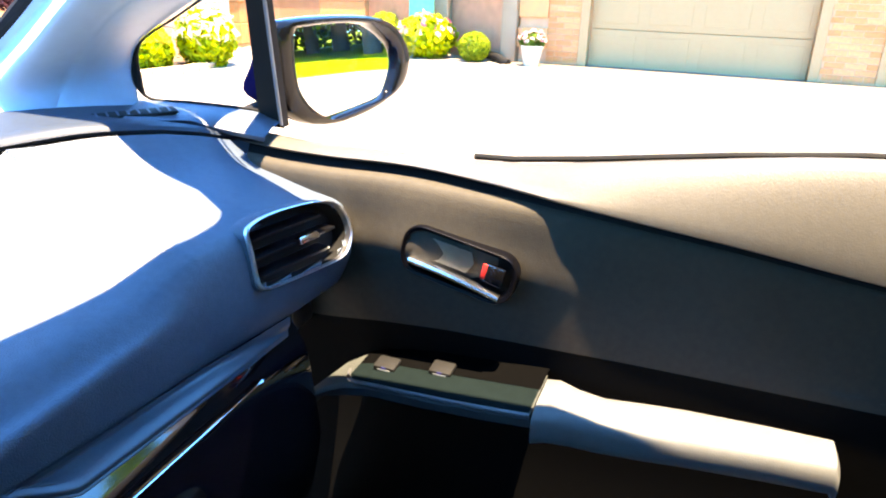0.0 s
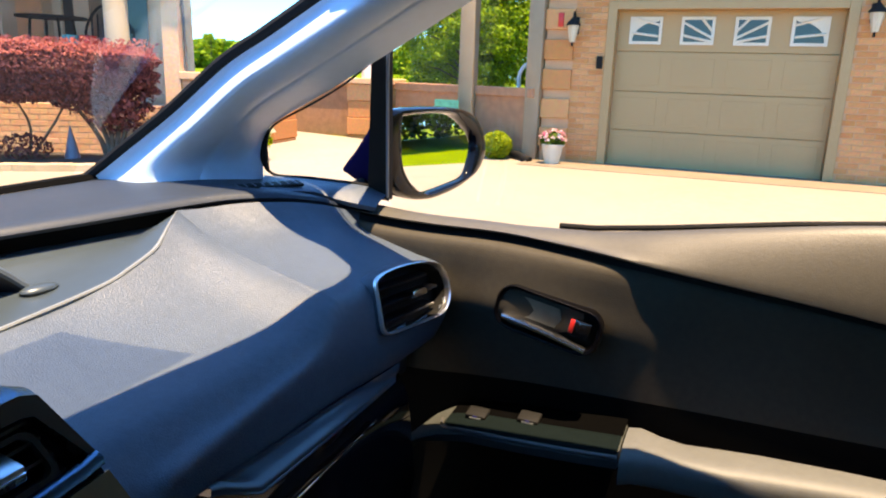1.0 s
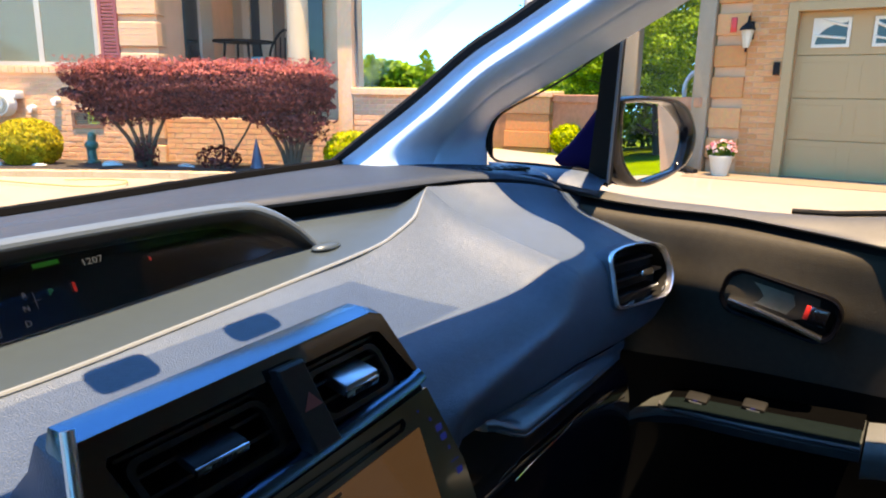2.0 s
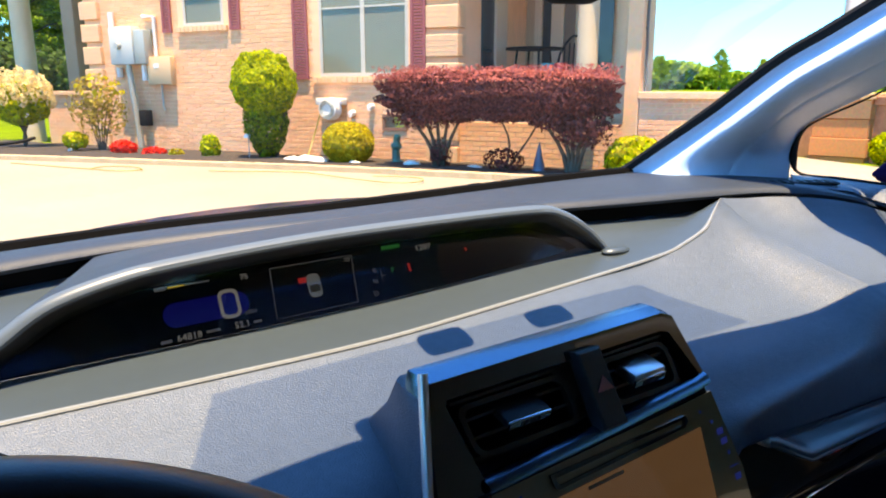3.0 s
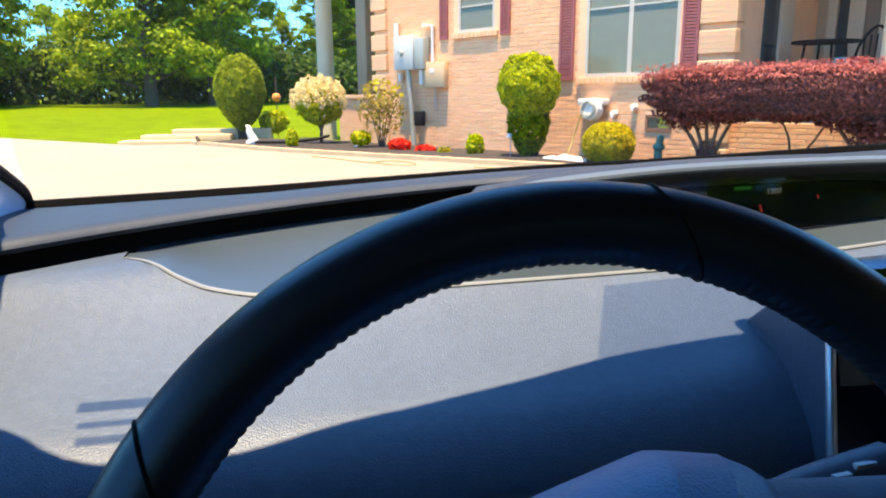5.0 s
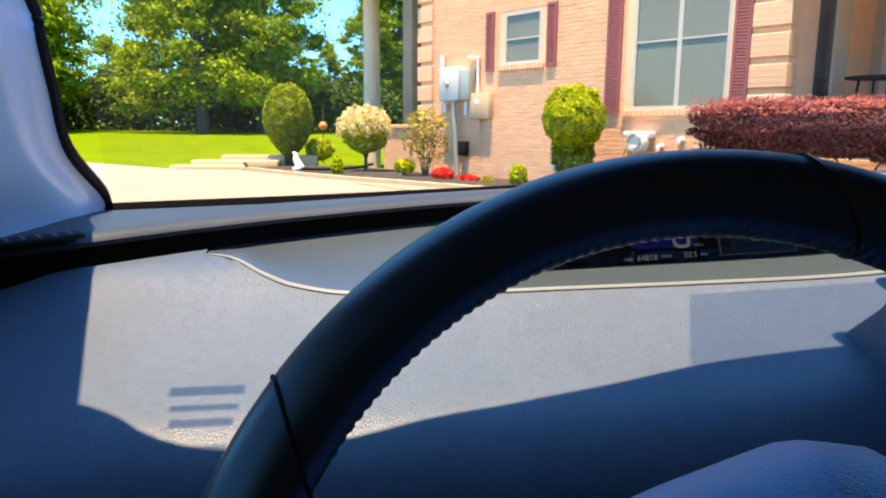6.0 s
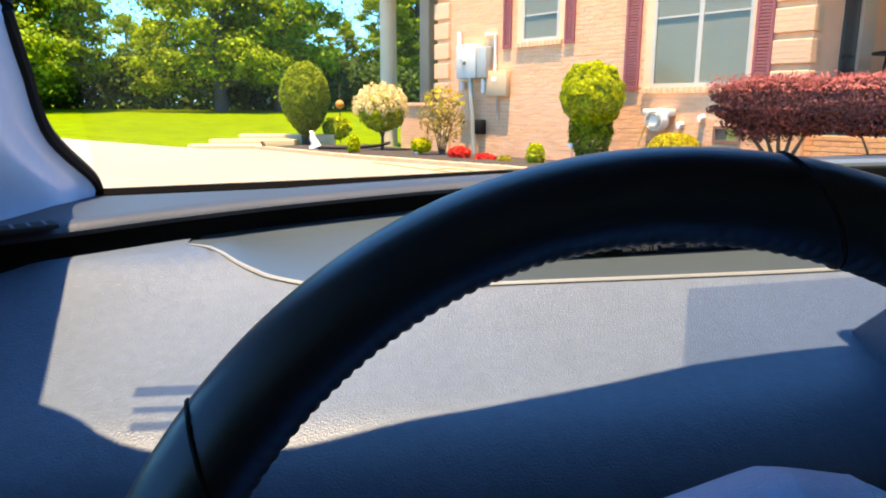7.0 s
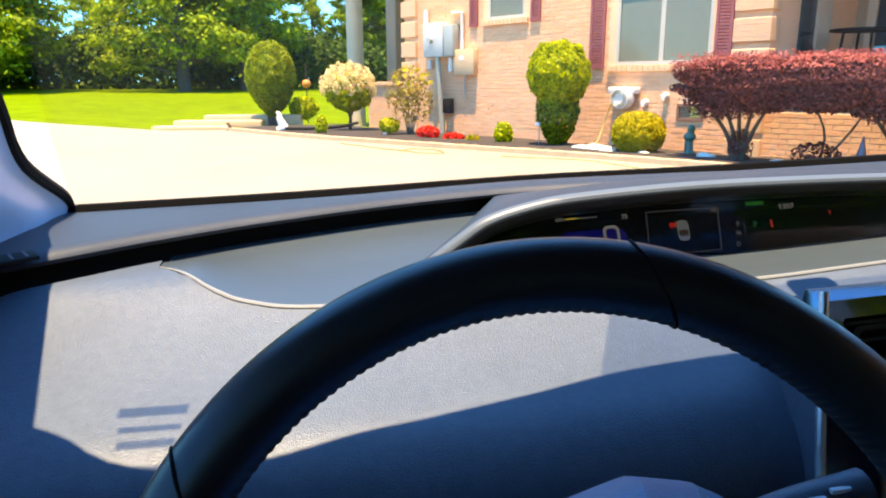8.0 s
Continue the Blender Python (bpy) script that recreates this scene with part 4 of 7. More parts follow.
for x, y in ((0.684, 0.107), (0.694, 0.034)):
    z = ARMZ(y) + 0.002
    bm = new_bm()
    box(bm, (-0.012, -0.015, 0), (0.013, 0.015, 0.007), Matrix.Translation((x, y, z)) @ Matrix.Rotation(radians(-4), 4, "Y"), 0.0025)
    sw = part("window_switch", bm, RUBBER, arm, "black window switch")
    bm = new_bm()
    box(bm, (-0.0130, -0.009, 0.0005), (-0.0117, 0.008, 0.0025), Matrix.Translation((x, y, z)))
    part("switch_edge", bm, PIPING, sw, smooth=False)
    bm = new_bm()
    box(bm, (-0.0126, -0.003, 0.003), (-0.0116, 0.003, 0.0055), Matrix.Translation((x, y, z)))
    part("switch_mark", bm, UI_BLUE, sw, "small blue lit mark", smooth=False)
bm = new_bm()
rows = []
for y, xi, xo, zt in ((-0.098, 0.630, 0.715, 0.7655), (-0.115, 0.632, 0.712, 0.770), (-0.14, 0.638, 0.703, 0.768), (-0.17, 0.644, 0.703, 0.764), (-0.215, 0.650, 0.712, 0.763), (-0.26, 0.656, 0.716, 0.764), (-0.35, 0.667, 0.720, 0.764), (-0.412, 0.674, 0.722, 0.763), (-0.418, 0.676, 0.722, 0.750)):
    th = 0.040
    rows.append([Vector(p) for p in crom([(xo, y, zt - 0.004), (xo - 0.3 * (xo - xi), y, zt + 0.001), (xi + 0.012, y, zt), (xi, y, zt - 0.012), (xi + 0.004, y, zt - th), (xi + 0.03, y, zt - th - 0.006), (xo, y, zt - th)], 20, loop=True)])
vs = sheet(bm, rows, loop_v=True)
cap(bm, vs[0]), cap(bm, vs[-1])
part("pull_grip", bm, ARMV, door, "pale grey vinyl pull grip")
# quarter-window post and seals
bm = new_bm()
plate(bm, [(0.748, 0.316, 1.03), (0.748, 0.282, 1.03), (0.668, 0.240, 1.262), (0.668, 0.262, 1.262)], (0.016, 0, 0))
post = part("window_post", bm, RUBBER, door, "black window divider post", smooth=False)
bm = new_bm()
tube(bm, [(0.745, 0.281, 1.035), (0.706, 0.260, 1.15), (0.668, 0.239, 1.262)], 0.0022, 6)
part("post_edge", bm, PIPING, post)
bm = new_bm()
tube(bm, crom([(0.748, 0.2907, 1.0435), (0.742, 0.3186, 1.0515), (0.722, 0.3986, 1.0578), (0.706, 0.4520, 1.0610), (0.701, 0.464, 1.080), (0.697, 0.460, 1.108), (0.690, 0.443, 1.131), (0.683, 0.414, 1.148), (0.675, 0.36, 1.172), (0.668, 0.30, 1.203), (0.66, 0.25, 1.237)], 50), lambda f: 0.0022 + 0.004 * min(1, max(0, f - 0.33) / 0.08) if f < 0.45 else 0.0062 - 0.0046 * min(1, (f - 0.45) / 0.15), 8)
part("quarter_seal", bm, RUBBER, door, "black rubber seal of the quarter window")
# outside mirror
MDIR = Vector((0.117, 0.987, -0.03)).normalized()
MC = Vector((0.91, 0.262, 1.09))


def on_mirror(x, z, back=0.0):
    """A place on the mirror's face; back is forward of it, away from the driver."""
    return Vector((x, MC.y - (0.117 * (x - MC.x) - 0.03 * (z - MC.z)) / 0.987, z)) + MDIR * back


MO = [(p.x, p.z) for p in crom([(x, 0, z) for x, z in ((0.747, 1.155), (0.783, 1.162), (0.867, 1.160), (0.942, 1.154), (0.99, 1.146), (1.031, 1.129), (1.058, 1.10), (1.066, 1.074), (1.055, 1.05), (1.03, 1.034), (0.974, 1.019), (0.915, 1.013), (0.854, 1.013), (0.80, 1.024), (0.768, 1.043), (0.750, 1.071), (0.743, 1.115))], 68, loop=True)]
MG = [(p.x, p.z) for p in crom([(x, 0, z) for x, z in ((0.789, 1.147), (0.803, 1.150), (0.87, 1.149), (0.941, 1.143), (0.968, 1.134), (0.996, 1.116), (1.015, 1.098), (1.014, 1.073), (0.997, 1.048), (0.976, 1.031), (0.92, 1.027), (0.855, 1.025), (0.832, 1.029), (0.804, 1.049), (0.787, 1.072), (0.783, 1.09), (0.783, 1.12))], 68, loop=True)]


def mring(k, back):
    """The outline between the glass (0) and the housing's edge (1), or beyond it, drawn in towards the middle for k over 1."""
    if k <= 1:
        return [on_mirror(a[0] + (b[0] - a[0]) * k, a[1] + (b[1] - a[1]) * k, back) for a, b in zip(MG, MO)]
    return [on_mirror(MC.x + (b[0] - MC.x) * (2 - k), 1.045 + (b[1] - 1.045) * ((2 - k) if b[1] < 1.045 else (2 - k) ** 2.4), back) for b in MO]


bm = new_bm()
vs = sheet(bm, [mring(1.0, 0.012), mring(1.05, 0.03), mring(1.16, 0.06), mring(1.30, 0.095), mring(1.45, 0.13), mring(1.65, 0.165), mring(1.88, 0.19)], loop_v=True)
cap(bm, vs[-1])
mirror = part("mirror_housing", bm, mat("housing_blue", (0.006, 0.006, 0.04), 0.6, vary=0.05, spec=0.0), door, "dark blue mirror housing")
bm = new_bm()
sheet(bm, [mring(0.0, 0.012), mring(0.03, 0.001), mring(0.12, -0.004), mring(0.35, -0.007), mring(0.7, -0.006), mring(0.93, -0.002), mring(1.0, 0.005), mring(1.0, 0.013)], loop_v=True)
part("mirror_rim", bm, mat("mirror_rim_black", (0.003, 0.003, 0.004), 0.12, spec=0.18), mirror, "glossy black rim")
bm = new_bm()
GN = Vector((0.14, 0.985, -0.072)).normalized()
gc = on_mirror(0.9, 1.09, 0.008)
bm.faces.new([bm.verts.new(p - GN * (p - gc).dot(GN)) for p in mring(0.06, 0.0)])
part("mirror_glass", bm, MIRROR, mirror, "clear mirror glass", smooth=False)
bm = new_bm()
tube(bm, [(0.74, 0.36, 1.025), (0.80, 0.36, 1.03), (0.86, 0.34, 1.045)], lambda f: 0.03 - 0.006 * f, 12, flat=0.6)
part("mirror_foot", bm, RUBBER, mirror)

# ---- windscreen pillars, roof, glass ----
PF = [(0.562, 0.69, 1.05), (0.570, 0.672, 1.06), (0.575, 0.614, 1.099), (0.575, 0.516, 1.160), (0.575, 0.42, 1.226), (0.575, 0.353, 1.261), (0.575, 0.29, 1.295), (0.578, 0.20, 1.345), (0.58, 0.08, 1.40)]
PR = [(0.702, 0.466, 1.035), (0.70, 0.468, 1.05), (0.699, 0.466, 1.088), (0.696, 0.459, 1.114), (0.690, 0.443, 1.134), (0.684, 0.417, 1.149), (0.673, 0.355, 1.179), (0.664, 0.31, 1.200), (0.644, 0.15, 1.283), (0.615, 0.0, 1.36)]
LF = [(-0.80, 0.75, 1.045), (-0.79, 0.714, 1.077), (-0.765, 0.549, 1.137), (-0.745, 0.475, 1.195), (-0.735, 0.437, 1.232), (-0.735, 0.428, 1.257), (-0.715, 0.28, 1.34), (-0.69, 0.15, 1.40)]
LR = [(-0.80, 0.30, 1.045), (-0.80, 0.29, 1.08), (-0.79, 0.26, 1.13), (-0.78, 0.22, 1.19), (-0.765, 0.15, 1.25), (-0.74, 0.02, 1.34), (-0.70, -0.1, 1.41)]


PUFF = table([(0.0, 0.0), (0.09, 0.07), (0.13, 0.2), (0.2, 0.62), (0.27, 0.93), (0.33, 1.0), (0.45, 0.93), (0.60, 0.72), (0.62, 0.665), (0.64, 0.66), (0.7, 0.57), (0.9, 0.2), (1.0, 0.0)])


def pillar(front, rear, side, label, puff, foot=0.0):
    ob = thing("windscreen_pillar", CAR, Vector(front[0]).lerp(Vector(rear[0]), 0.5), label, "car pillar", "windscreen pillars")
    a, b = crom(front, 40), crom(rear, 40)
    bm = new_bm()
    sheet(bm, [[p.lerp(q, f) + Vector((side, -0.62, 0.0)) * (puff + foot * max(0.0, 1 - i / 9) ** 1.5 * min(1, 2.4 * f)) * PUFF(f) for i, (p, q) in enumerate(zip(a, b))] for f in (0, 0.05, 0.09, 0.11, 0.13, 0.16, 0.2, 0.24, 0.27, 0.3, 0.33, 0.39, 0.45, 0.52, 0.58, 0.60, 0.62, 0.64, 0.66, 0.72, 0.8, 0.9, 0.96, 1)])
    part("trim_cover", bm, PILLAR, ob, "pale grey plastic trim cover, coloured blue for skylight")
    bm = new_bm()
    tube(bm, [p + Vector((side * -0.2, 0.35, 0.15)) * 0.016 for p in a], 0.0075, 8)
    part("frit_band", bm, RUBBER, ob, "black edge of the windscreen")
    if foot:
        # strip hidden behind the trim, added to cast shade on the sill
        bm = new_bm()
        sheet(bm, [[Vector(p) + Vector((dx, 0, dz)) for p in rear[5:8]] for dx, dz in ((0.004, 0.016), (0.04, 0.034), (0.075, 0.040))])
        thick(bm, 0.006)
        part("sill_shader", bm, BLUE, ob, "dark blue strip hidden behind the trim, added to shade the sill")
    return ob


pillar(PF, PR, -0.78, "pale grey windscreen pillar trim beside the quarter window", 0.06, 0.06)
pillar(LF, LR, 0.5, "pale grey windscreen pillar trim, sunlit at its foot", 0.035)
HEAD = table([(-0.72, 0.215), (-0.665, 0.183), (-0.645, 0.166), (-0.625, 0.156), (-0.595, 0.150), (-0.553, 0.150), (-0.458, 0.168), (-0.34, 0.187), (-0.247, 0.204), (-0.148, 0.21), (0.224, 0.198), (0.392, 0.176), (0.44, 0.168), (0.48, 0.163), (0.51, 0.164), (0.53, 0.172), (0.543, 0.187), (0.548, 0.21), (0.552, 0.24), (0.60, 0.27)])
bm = new_bm()
sheet(bm, [[(x, HEAD(x), 1.36), (x, HEAD(x) - 0.1, 1.41), (x, -0.5, 1.46), (x, -1.3, 1.42), (x, -2.0, 1.30)] for x in [-0.70 + 0.013 * i for i in range(101)]])
thick(bm, 0.03)
# lining is out of view, darkened to cut bounced light
solo("roof", bm, mat("roof_lining", (0.06, 0.062, 0.066), 0.9, vary=0.08, bump=0.3), CAR, (0, -0.7, 1.4), "car roof lining, unseen and darkened to cut bounced light", "car roof", kind="structure")
# cabin behind: floor, rear, left door, all plain
# unseen cloth, darkened to cut light bounced onto the dashboard
CLOTH = mat("seat_cloth", (0.045, 0.04, 0.036), 0.9, vary=0.15, scale=20, bump=0.3)
bm = new_bm()
box(bm, (-0.78, -1.9, 0.22), (0.78, 0.6, 0.27))
solo("cabin_floor", bm, DARK, CAR, (0, -0.6, 0.22), "black car floor", "car floor", kind="structure")
bm = new_bm()
box(bm, (-0.78, -1.9, 0.27), (0.78, -1.8, 1.12))
box(bm, (-0.70, -1.3, 0.30), (0.70, -0.75, 0.62), None, 0.05)
box(bm, (-0.70, -1.42, 0.5), (0.70, -1.25, 1.12), None, 0.05)
solo("cabin_rear", bm, CLOTH, CAR, (0, -1.85, 0.27), "unseen rear of the cabin, darkened to cut bounced light", "car seat", kind="structure")
bm = new_bm()
sheet(bm, [[(-0.80, y, 0.25), (-0.82, y, 0.8), (-0.82, y, 1.0), (-0.835, y, 1.05), (-0.86, y, 1.05)] for y in (-1.85, -1.0, -0.4, 0.0, 0.3, 0.6)])
thick(bm, -0.02)
solo("left_door", bm, DOORV, CAR, (-0.82, -0.6, 0.25), "dark vinyl car door, closed", "car door", kind="structure")
bm = new_bm()
sheet(bm, [[(0.735, y, 0.25), (0.75, y, 0.8), (0.75, y, 1.0), (0.79, y, 1.08)] for y in (-1.85, -1.4, -0.9)])
thick(bm, 0.02)
solo("rear_door", bm, DOORV, CAR, (0.75, -1.4, 0.25), "dark vinyl rear door, closed", "car door", kind="structure")
bm = new_bm()
box(bm, (-0.76, -1.9, 1.30), (-0.68, 0.02, 1.42))
box(bm, (0.56, -1.9, 1.33), (0.615, 0.02, 1.42))
box(bm, (-0.84, -0.75, 1.0), (-0.70, -0.62, 1.40))
box(bm, (0.62, -0.95, 1.0), (0.76, -0.82, 1.40))
solo("side_rails", bm, PILLAR, CAR, (0, -0.9, 1.0), "pale grey rails over the car's side windows", "car pillar", kind="structure")
# tinted rear, tail and left glass, unseen, added to cut light in the cabin
LIGHT_CUT = glass("light_cut_pane", (0.34, 0.36, 0.38), 0.05)
bm = new_bm()
sheet(bm, [[(-0.835, y, 1.05), (-0.79, y, 1.22), (-0.70, y, 1.36)] for y in (-1.88, -1.3, -0.74)])
solo("left_rear_window", bm, LIGHT_CUT, CAR, (-0.8, -1.3, 1.05), "rear side window, unseen, darkened to cut cabin light", "car window", kind="structure")
bm = new_bm()
sheet(bm, [[(0.79, y, 1.08), (0.73, y, 1.24), (0.60, y, 1.38)] for y in (-1.88, -1.3, -0.94)])
solo("right_rear_window", bm, LIGHT_CUT, CAR, (0.75, -1.3, 1.08), "rear side window, unseen, darkened to cut cabin light", "car window", kind="structure")
bm = new_bm()
sheet(bm, [[(-0.835, y, 1.05), (-0.79, y, 1.22), (-0.70, y, 1.36)] for y in (-0.62, -0.2, 0.2)])
solo("left_window", bm, LIGHT_CUT, CAR, (-0.8, -0.2, 1.05), "side window, closed, unseen, darkened to cut cabin light", "car window", kind="structure")
bm = new_bm()
sheet(bm, [[(x, -1.86, 1.10), (x, -1.93, 1.22), (x, -1.97, 1.33)] for x in (-0.74, -0.3, 0.3, 0.74)])
solo("tail_window", bm, LIGHT_CUT, CAR, (0, -1.9, 1.1), "tail window, unseen, darkened to cut cabin light", "car window", kind="structure")
# side glass
bm = new_bm()
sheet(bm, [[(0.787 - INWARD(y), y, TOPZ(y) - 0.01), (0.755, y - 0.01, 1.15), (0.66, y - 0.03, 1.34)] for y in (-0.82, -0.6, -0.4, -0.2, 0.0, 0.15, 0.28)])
side_pane = solo("side_window", bm, PANE, CAR, (0.78, -0.2, 1.0), "side window of the car, closed, tinted to warm the view", "car window", kind="structure")
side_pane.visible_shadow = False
# windscreen
WS = []
for i in range(25):
    f = i / 24
    x = -0.80 + 1.35 * f
    xt = -0.62 + 1.09 * f
    bow = 0.16 * (1 - (2 * f - 1) ** 2)
    WS.append(crom([(x, FAR(x) + 0.03 + 0.3 * bow, 1.05), (x * 0.5 + xt * 0.5, 0.47 + 0.5 * bow, 1.235), (xt, HEAD(xt) + 0.02, 1.37)], 9))
bm = new_bm()
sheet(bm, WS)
ws = solo("windscreen", bm, PANE, CAR, (0, 0.7, 1.05), "curved car windscreen, tinted to warm the view outside", "car window", kind="structure")
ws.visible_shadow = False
bm = new_bm()
rows = []
for x in [-0.82 + 0.02 * i for i in range(71)]:
    yf = FAR(x)
    rows.append([(x, yf - 0.003, 1.0575), (x, yf + 0.001, 1.0640), (x, yf + 0.02, 1.0635), (x, yf + 0.03, 1.05)])
sheet(bm, rows)
solo("windscreen_seal", bm, mat("matt_black_seal", (0.003, 0.003, 0.003), 0.9, spec=0.05), CAR, (0, 0.72, 1.05), "black lower edge of the windscreen", "trim", kind="structure")
# bonnet, just showing over the shelf
bm = new_bm()
sheet(bm, [[(x, y, 1.002 - 0.16 * (y - 0.86) ** 2 - 0.10 * (x / 0.8) ** 2 - 0.12 * max(0, y - 1.2)) for y in (0.80, 0.9, 1.0, 1.15, 1.3, 1.5, 1.7, 1.85)] for x in [-0.8 + 0.1 * i for i in range(17)]])
thick(bm, -0.01)
solo("bonnet", bm, BLUE, CAR, (0, 1.3, 0.9), "dark blue glossy car bonnet", "car bonnet", kind="structure")
wiper = thing("wiper", CAR, (-0.1, 0.80, 1.02), "black windscreen wiper lying at rest", "wiper")
bm = new_bm()
tube(bm, [(-0.30, 0.80, 1.030), (-0.1, 0.80, 1.034), (0.12, 0.785, 1.040), (0.31, 0.74, 1.050)], 0.006, 8)
part("wiper_arm", bm, RUBBER, wiper)
bm = new_bm()
box(bm, (-0.012, -0.006, -0.004), (0.012, 0.006, 0.004), Matrix.Translation((0.30, 0.735, 1.056)), 0.003)
part("wiper_joint", bm, RUBBER, wiper)
# rear-view mirror and the dotted band above it: their shadows fall on the pad
rear_mirror = thing("rear_view_mirror", CAR, (0.03, 0.24, 1.36), "black rear-view mirror on the windscreen", "mirror")
bm = new_bm()
box(bm, (-0.045, 0.285, 1.29), (0.005, 0.315, 1.305), None, 0.008)
box(bm, (0.073, 0.285, 1.277), (0.123, 0.312, 1.293), None, 0.008)
box(bm, (-0.05, 0.20, 1.335), (0.12, 0.24, 1.36), None, 0.01)
part("mirror_mount", bm, RUBBER, rear_mirror)
bm = new_bm()
box(bm, (-0.143, 0.204, 1.31), (-0.105, 0.236, 1.33), None, 0.008)
tube(bm, [(-0.125, 0.22, 1.32), (-0.07, 0.225, 1.335), (-0.02, 0.22, 1.35)], 0.006, 8)
part("mirror_arm", bm, RUBBER, rear_mirror)

# dotted shade band of the windscreen, under the header
DOTS = bpy.data.materials.new("dotted_band")
DOTS.use_nodes = True
DOTS.node_tree.nodes.remove(DOTS.node_tree.nodes["Principled BSDF"])
dots = DOTS.node_tree.nodes.new("ShaderNodeBsdfTransparent")
dots.inputs["Color"].default_value = (0.58, 0.63, 0.72, 1)
DOTS.node_tree.links.new(dots.outputs[0], DOTS.node_tree.nodes["Material Output"].inputs["Surface"])
bm = new_bm()
sheet(bm, [[(x * (1.24 - 0.04 * k), 0.20 + 0.018 * k, 1.365 - 0.010 * k) for k in range(7)] for x in (-0.222, -0.1, 0.0, 0.1, 0.236)])
solo("shade_band", bm, DOTS, CAR, (0, 0.25, 1.35), "tinted dotted band of the windscreen", "windscreen band", kind="structure")
sticker = thing("window_sticker", CAR, (-0.61, 0.2, 1.345), "small printed sticker on the windscreen glass", "sticker")
for x0, x1, y, w in ((-0.636, -0.588, 0.210, 0.007), (-0.632, -0.590, 0.190, 0.004), (-0.630, -0.592, 0.175, 0.005), (-0.630, -0.594, 0.150, 0.012)):
    bm = new_bm()
    box(bm, (x0, y - w, 1.344), (x1, y + w * 0.5, 1.345))
    part("print_bar", bm, DOTS, sticker, smooth=False)


# unseen seats, tan so the glossy centre panel reflects brown
SEAT = mat("tan_seat_cloth", (0.30, 0.19, 0.11), 0.85, vary=0.15, scale=20, bump=0.3)


def front_seat(x, y=0.0):
    """A front seat behind the eye: cushion, backrest and headrest."""
    ob = thing("front_seat", CAR, (x, y - 0.7, 0.27), "tan front seat of the car, unseen, added to reflect in the panel", "car seat", "front seats")
    bm = new_bm()
    box(bm, (x - 0.26, y - 0.80, 0.27), (x + 0.26, y - 0.34, 0.58), None, 0.06)
    part("cushion", bm, SEAT, ob)
    bm = new_bm()
    box(bm, (-0.26, -0.07, 0.0), (0.26, 0.07, 0.66), Matrix.Translation((x, y - 0.74, 0.5)) @ Matrix.Rotation(radians(16), 4, "X"), 0.06)
    part("backrest", bm, SEAT, ob)
    bm = new_bm()
    box(bm, (x - 0.13, y - 1.03, 1.14), (x + 0.13, y - 0.93, 1.31), None, 0.04)
    part("headrest", bm, SEAT, ob)


# moved forward to fall into the panel's reflection
front_seat(0.37, 0.32)
front_seat(-0.37)

# ---- outside ----
def leaf_material(name, dark, light, rough=0.55):
    """Foliage: each leaf its own shade."""
    m = bpy.data.materials.new(name)
    m.use_nodes = True
    n, l = m.node_tree.nodes, m.node_tree.links
    b = n["Principled BSDF"]
    b.inputs["Roughness"].default_value, b.inputs["Specular IOR Level"].default_value = rough, 0.15
    geo = n.new("ShaderNodeNewGeometry")
    ramp = n.new("ShaderNodeValToRGB")
    ramp.color_ramp.elements[0].color, ramp.color_ramp.elements[1].color = (*dark, 1), (*light, 1)
    l.new(geo.outputs["Random Per Island"], ramp.inputs["Fac"]), l.new(ramp.outputs["Color"], b.inputs["Base Color"])
    tr = n.new("ShaderNodeBsdfTranslucent")
    mx = n.new("ShaderNodeMixShader")
    mx.inputs[0].default_value = 0.42
    l.new(ramp.outputs["Color"], tr.inputs["Color"])
    l.new(b.outputs[0], mx.inputs[1]), l.new(tr.outputs[0], mx.inputs[2]), l.new(mx.outputs[0], n["Material Output"].inputs["Surface"])
    return m


def piece_material(name, dark, light, rough=0.85, island=False, bump=0.4):
    """Bricks and the like: each piece its own shade, with fine grain."""
    m = bpy.data.materials.new(name)
    m.use_nodes = True
    n, l = m.node_tree.nodes, m.node_tree.links
    b = n["Principled BSDF"]
    b.inputs["Roughness"].default_value = rough
    pick = n.new("ShaderNodeNewGeometry").outputs["Random Per Island"] if island else n.new("ShaderNodeObjectInfo").outputs["Random"]
    ramp = n.new("ShaderNodeValToRGB")
    ramp.color_ramp.elements[0].color, ramp.color_ramp.elements[1].color = (*dark, 1), (*light, 1)
    l.new(pick, ramp.inputs["Fac"])
    co = n.new("ShaderNodeTexCoord")
    no = n.new("ShaderNodeTexNoise")
    no.inputs["Scale"].default_value, no.inputs["Detail"].default_value = 30, 5
    l.new(co.outputs["Object"], no.inputs["Vector"])
    mx = n.new("ShaderNodeMix")
    mx.data_type, mx.blend_type = "RGBA", "MULTIPLY"
    mx.inputs[0].default_value = 0.5
    l.new(ramp.outputs["Color"], mx.inputs[6]), l.new(no.outputs["Color"], mx.inputs[7])
    gain = n.new("ShaderNodeHueSaturation")
    gain.inputs["Saturation"].default_value, gain.inputs["Value"].default_value = 1.0, 1.33
    l.new(mx.outputs[2], gain.inputs["Color"]), l.new(gain.outputs["Color"], b.inputs["Base Color"])
    bp = n.new("ShaderNodeBump")
    bp.inputs["Strength"].default_value, bp.inputs["Distance"].default_value = bump, 0.004
    l.new(no.outputs["Fac"], bp.inputs["Height"]), l.new(bp.outputs["Normal"], b.inputs["Normal"])
    return m


CONCRETE = mat("driveway_concrete", (0.265, 0.226, 0.176), 0.85, vary=0.10, scale=0.9, bump=0.3, bump_scale=60)
